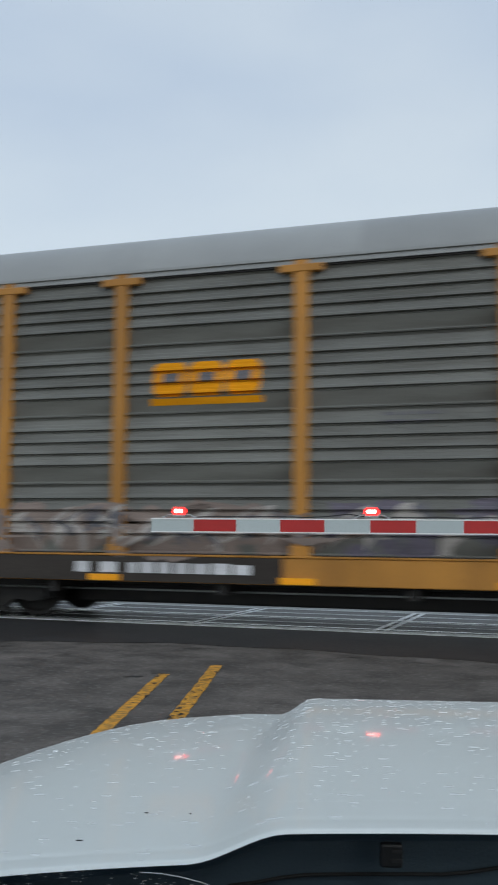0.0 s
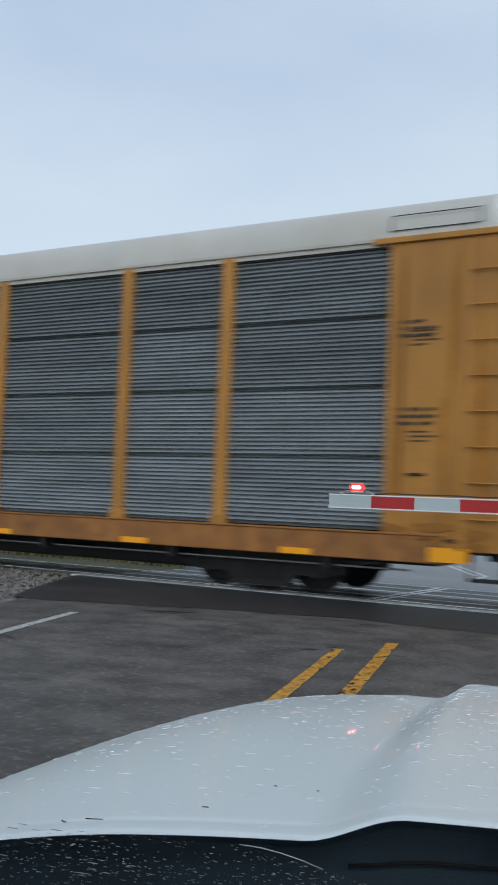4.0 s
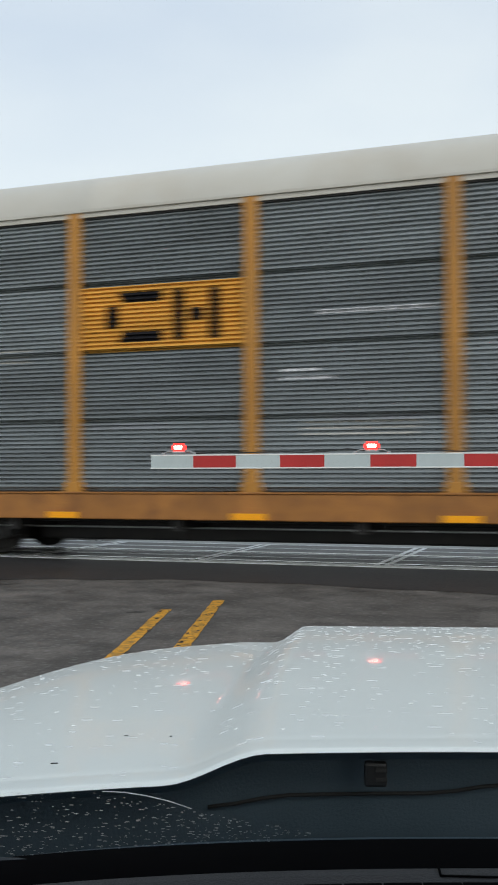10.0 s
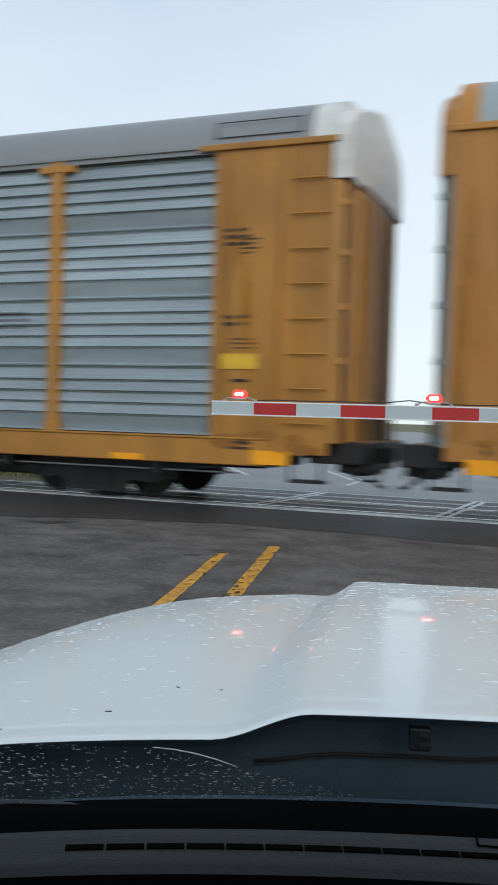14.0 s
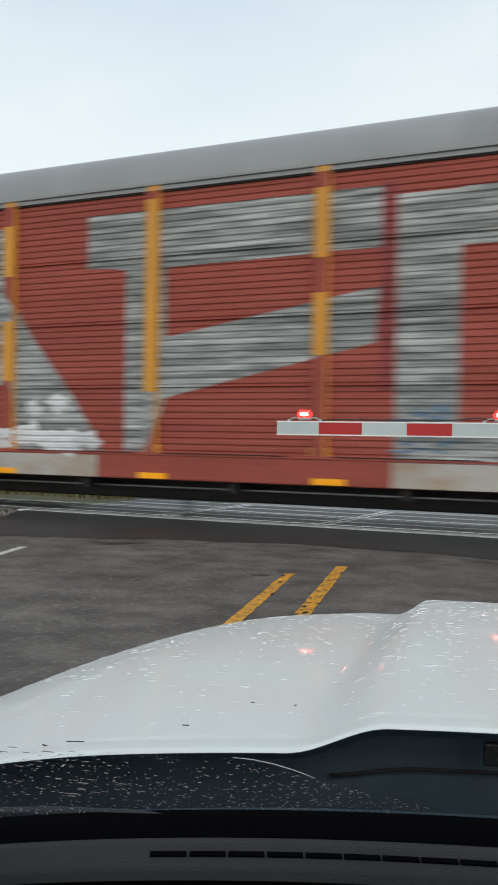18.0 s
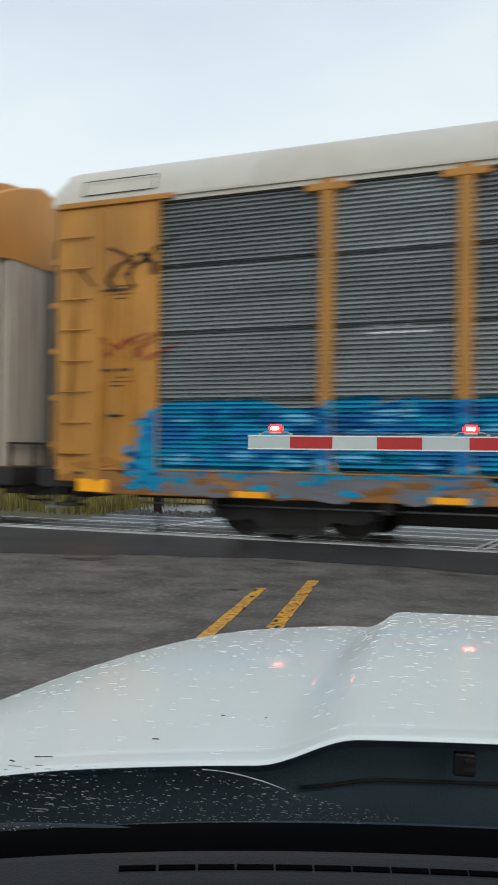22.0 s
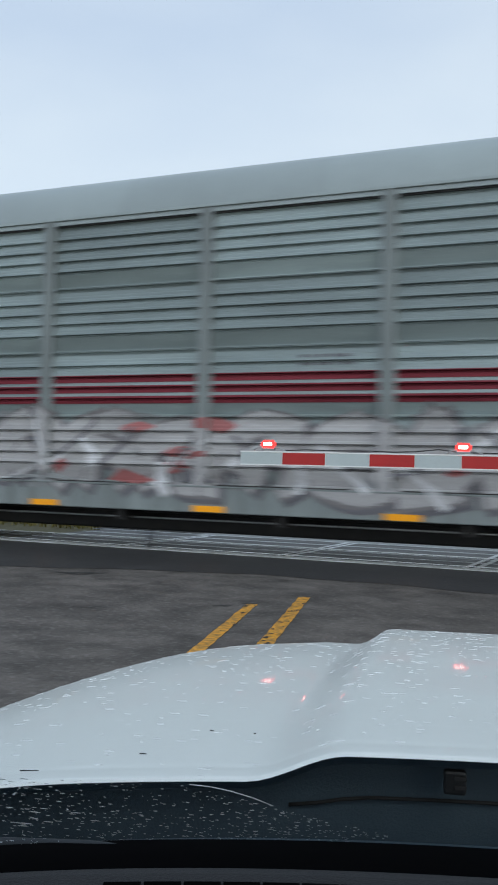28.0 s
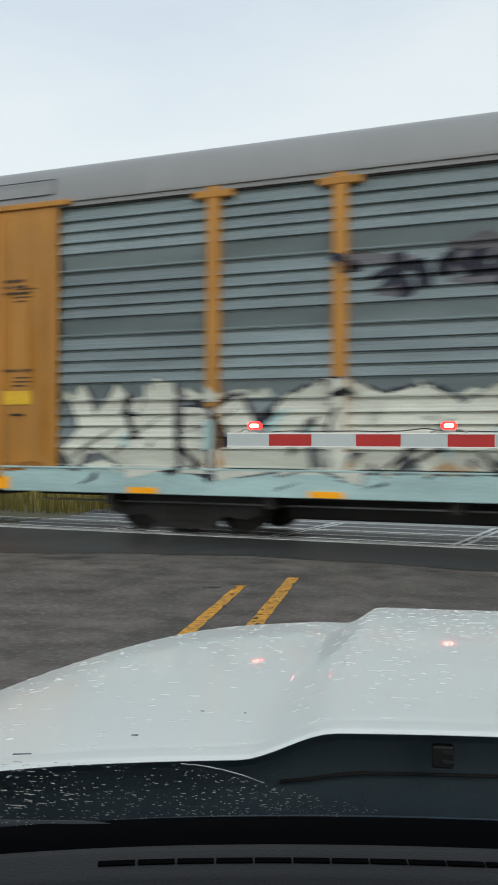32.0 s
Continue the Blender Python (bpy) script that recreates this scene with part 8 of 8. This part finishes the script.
slashes(19, 17.2, 23.0, 0.7, 1.6, spray("dusk_slate", (70, 78, 98)), 16, 0.08, 195, 0.021, 0.5)
mist(19, 17.2, 19.6, 2.55, 2.85, spray("brown_haze", (104, 88, 80)), 8, 196, 0.003, 0.18)
mist(19, 22.9, 23.8, 2.5, 3.7, spray("brown_haze", (104, 88, 80)), 9, 197, 0.003, 0.18)
mist(19, 15.2, 17.2, 0.75, 2.0, RUST_S, 26, 182, 0.012, 0.26)
mist(19, 9.2, 9.8, 0.75, 1.9, RUST_S, 10, 183, 0.004, 0.2)
patches(19, 3.0, 22.0, 1.0, 1.3, TAN_S, 4, 184, 0.0135, 0.25)
slashes(19, 1.9, 22.8, 0.7, 1.1, BLACK_S, 14, 0.06, 172, 0.02, 0.25)
slashes(19, 1.9, 15.2, 0.9, 2.2, BLACK_S, 22, 0.05, 192, 0.022, 0.8)
mist(19, 1.8, 15.2, 1.0, 2.2, spray("milk", (198, 202, 194)), 60, 193, 0.005, 0.2)
slashes(19, 1.9, 22.8, 2.0, 2.3, BLACK_S, 8, 0.16, 173, 0.022, 0.7)
slashes(19, 2.2, 22.6, 1.1, 2.1, spray("pale_teal", (160, 190, 192)), 16, 0.08, 174, 0.024, 0.2)
lay(19, [[(23.3, 1.06), (25.2, 1.06), (25.15, 0.64), (24.05, 0.64)]], RUST_S, 0.012, label="rust-red sprayed patch")
mist(19, 23.0, 25.0, 1.15, 1.95, RUST_S, 24, 177, 0.012, 0.24)
mist(19, 22.8, 24.6, 1.5, 2.0, spray("faded_red", (158, 104, 104)), 10, 178, 0.016, 0.12)
patches(19, 20.0, 23.6, 1.5, 2.1, TAN_S, 5, 175, 0.004, 0.4)
slashes(19, 6.8, 9.35, 3.4, 4.3, NIGHT_S, 12, 0.13, 176, 0.008, 0.4)
mist(19, 6.8, 9.3, 3.5, 4.15, SMOKE_S, 16, 191, 0.004, 0.2)
slashes(20, 2.0, 10.0, 1.2, 2.0, WHITE_S, 10, 0.08, 181, 0.008, 0.5)
# rust streaks, rusty and sooty stains on the end plates
def streaks(k, u0, u1, z0, z1, material, n, seed, lift=0.0028):
    rnd = random.Random(seed)
    polys = []
    for _ in range(n):
        x, w, top = rnd.uniform(u0, u1), rnd.uniform(0.02, 0.11), rnd.uniform(z0 + 0.3 * (z1 - z0), z1)
        polys.append([(x, max(z0, top - rnd.uniform(0.6, 2.4))), (x + w, max(z0, top - rnd.uniform(0.6, 2.4))), (x + w * 0.8, top), (x + w * 0.3, top)])
    return lay(k, polys, material, lift, "stain", "brown streaks down an end plate")


for k in (0, 1, 2, 3, 5, 6, 8, 9, 12, 13, 14, 15, 16, 18, 19, 20):
    bright = k in (8, 12, 14, 18)
    for u0, u1 in ((0.35, 1.85), (LEN - 1.7, LEN - 0.35)):
        streaks(k, u0, u1, 0.86, 4.9, spray("rust_run", (172, 116, 52)) if bright else spray("rust_run_dark", (164, 112, 47)), 10, 560 + k)
        streaks(k, u0 - 0.02, u0 + 0.1, 0.86, 5.0, spray("plate_rust", (148, 102, 52)), 4, 590 + k, 0.0031)
for k in (7, 17, 4):
    for u0, u1 in ((0.35, 1.85), (LEN - 1.7, LEN - 0.4)):
        streaks(k, u0, u1, 0.86, 4.9, spray("grey_run", (104, 106, 104)) if k != 4 else spray("pale_run", (156, 150, 144)), 14, 620 + k)
for k in (0, 1, 2, 3, 5, 6, 8, 9, 12, 13, 14, 15, 16, 18, 19, 20):
    for u0, u1 in ((0.35, 1.85), (LEN - 1.7, LEN - 0.3)):
        mist(k, u0, u1, 0.84, 1.25, spray("plate_rust", (148, 102, 52)), 9, 500 + k, 0.0035, 0.14)
        mist(k, u0, u1, 0.84, 1.02, spray("plate_soot", (72, 58, 46)), 4, 530 + k, 0.005, 0.07)
# small stencils in the bays, notices on the ends, worn streaks
for k in range(21):
    r4 = random.Random(400 + k)
    for _ in range(3):
        a, b = r4.choice(BAYS[1:-1])
        u = r4.uniform(a + 0.3, b - 1.0)
        z = r4.uniform(2.3, 3.0)
        for j in range(r4.choice((2, 3))):
            bars(k, u, u + r4.uniform(0.5, 0.9), z + 0.11 * j, 0.05, WHITE_S if KINDS[k] == "louvred" else SMOKE_S, r4.randrange(999), 0.08, "stencil")
    for side in (0, 1):
        u = 0.95 if side == 0 else LEN - 1.62
        if r4.random() < 0.6 and k != 10:
            lay(k, [rect(u, u + 0.55, 2.02, 2.24)], GOLD_S if k % 2 else INK_WHITE, 0.008, "notice", "small notice plate")
        for z in (4.0, 3.9, 3.8, 2.75, 2.65, 2.55):
            if r4.random() < 0.6:
                bars(k, u, u + r4.uniform(0.35, 0.6), z, 0.045, INK if k not in (10,) else INK_WHITE, r4.randrange(999), 0.1, "stencil")


def train_x(t):
    """How far the train has come at t seconds: it slows a very little."""
    return 17.0386 * t - 12.56 + 0.04 - 0.42 * ((t - 16) / 16) ** 2


def motions():
    times = [0, 2, 4, 6, 8, 10, 12, 14, 16, 18, 20, 22, 24, 26, 28, 30, 32]
    for k, c in enumerate(CARS):
        walk(c, [(t, Matrix.Translation((train_x(t) - PITCH_CAR * k, TRACK_Y, 0.02))) for t in times])
    # seconds, turn of the arm, height of its root on the glass as the link lifts it
    sweep = [(0, -16, 0.0), (3.2, -16, 0.0), (3.3, 4, 0.022), (3.4, 21, 0.038), (3.5, 38, 0.038), (3.6, 55, 0.038), (3.8, 84, 0.038), (3.95, 94, 0.038), (4.1, 86, 0.038), (4.3, 60, 0.038), (4.5, 26, 0.038), (4.7, -4, 0.015), (4.8, -16, 0.0), (32, -16, 0.0)]
    lie = Matrix((Vector((1, 0, 0)), Vector((0, -0.79, 0.61)), Vector((0, -0.61, -0.79)))).transposed().to_4x4()
    walk(wiper, [(t, Matrix.Translation(pane(-0.405, h, 0.014)) @ lie @ Matrix.Rotation(radians(a), 4, "Z")) for t, a, h in sweep])


motions()
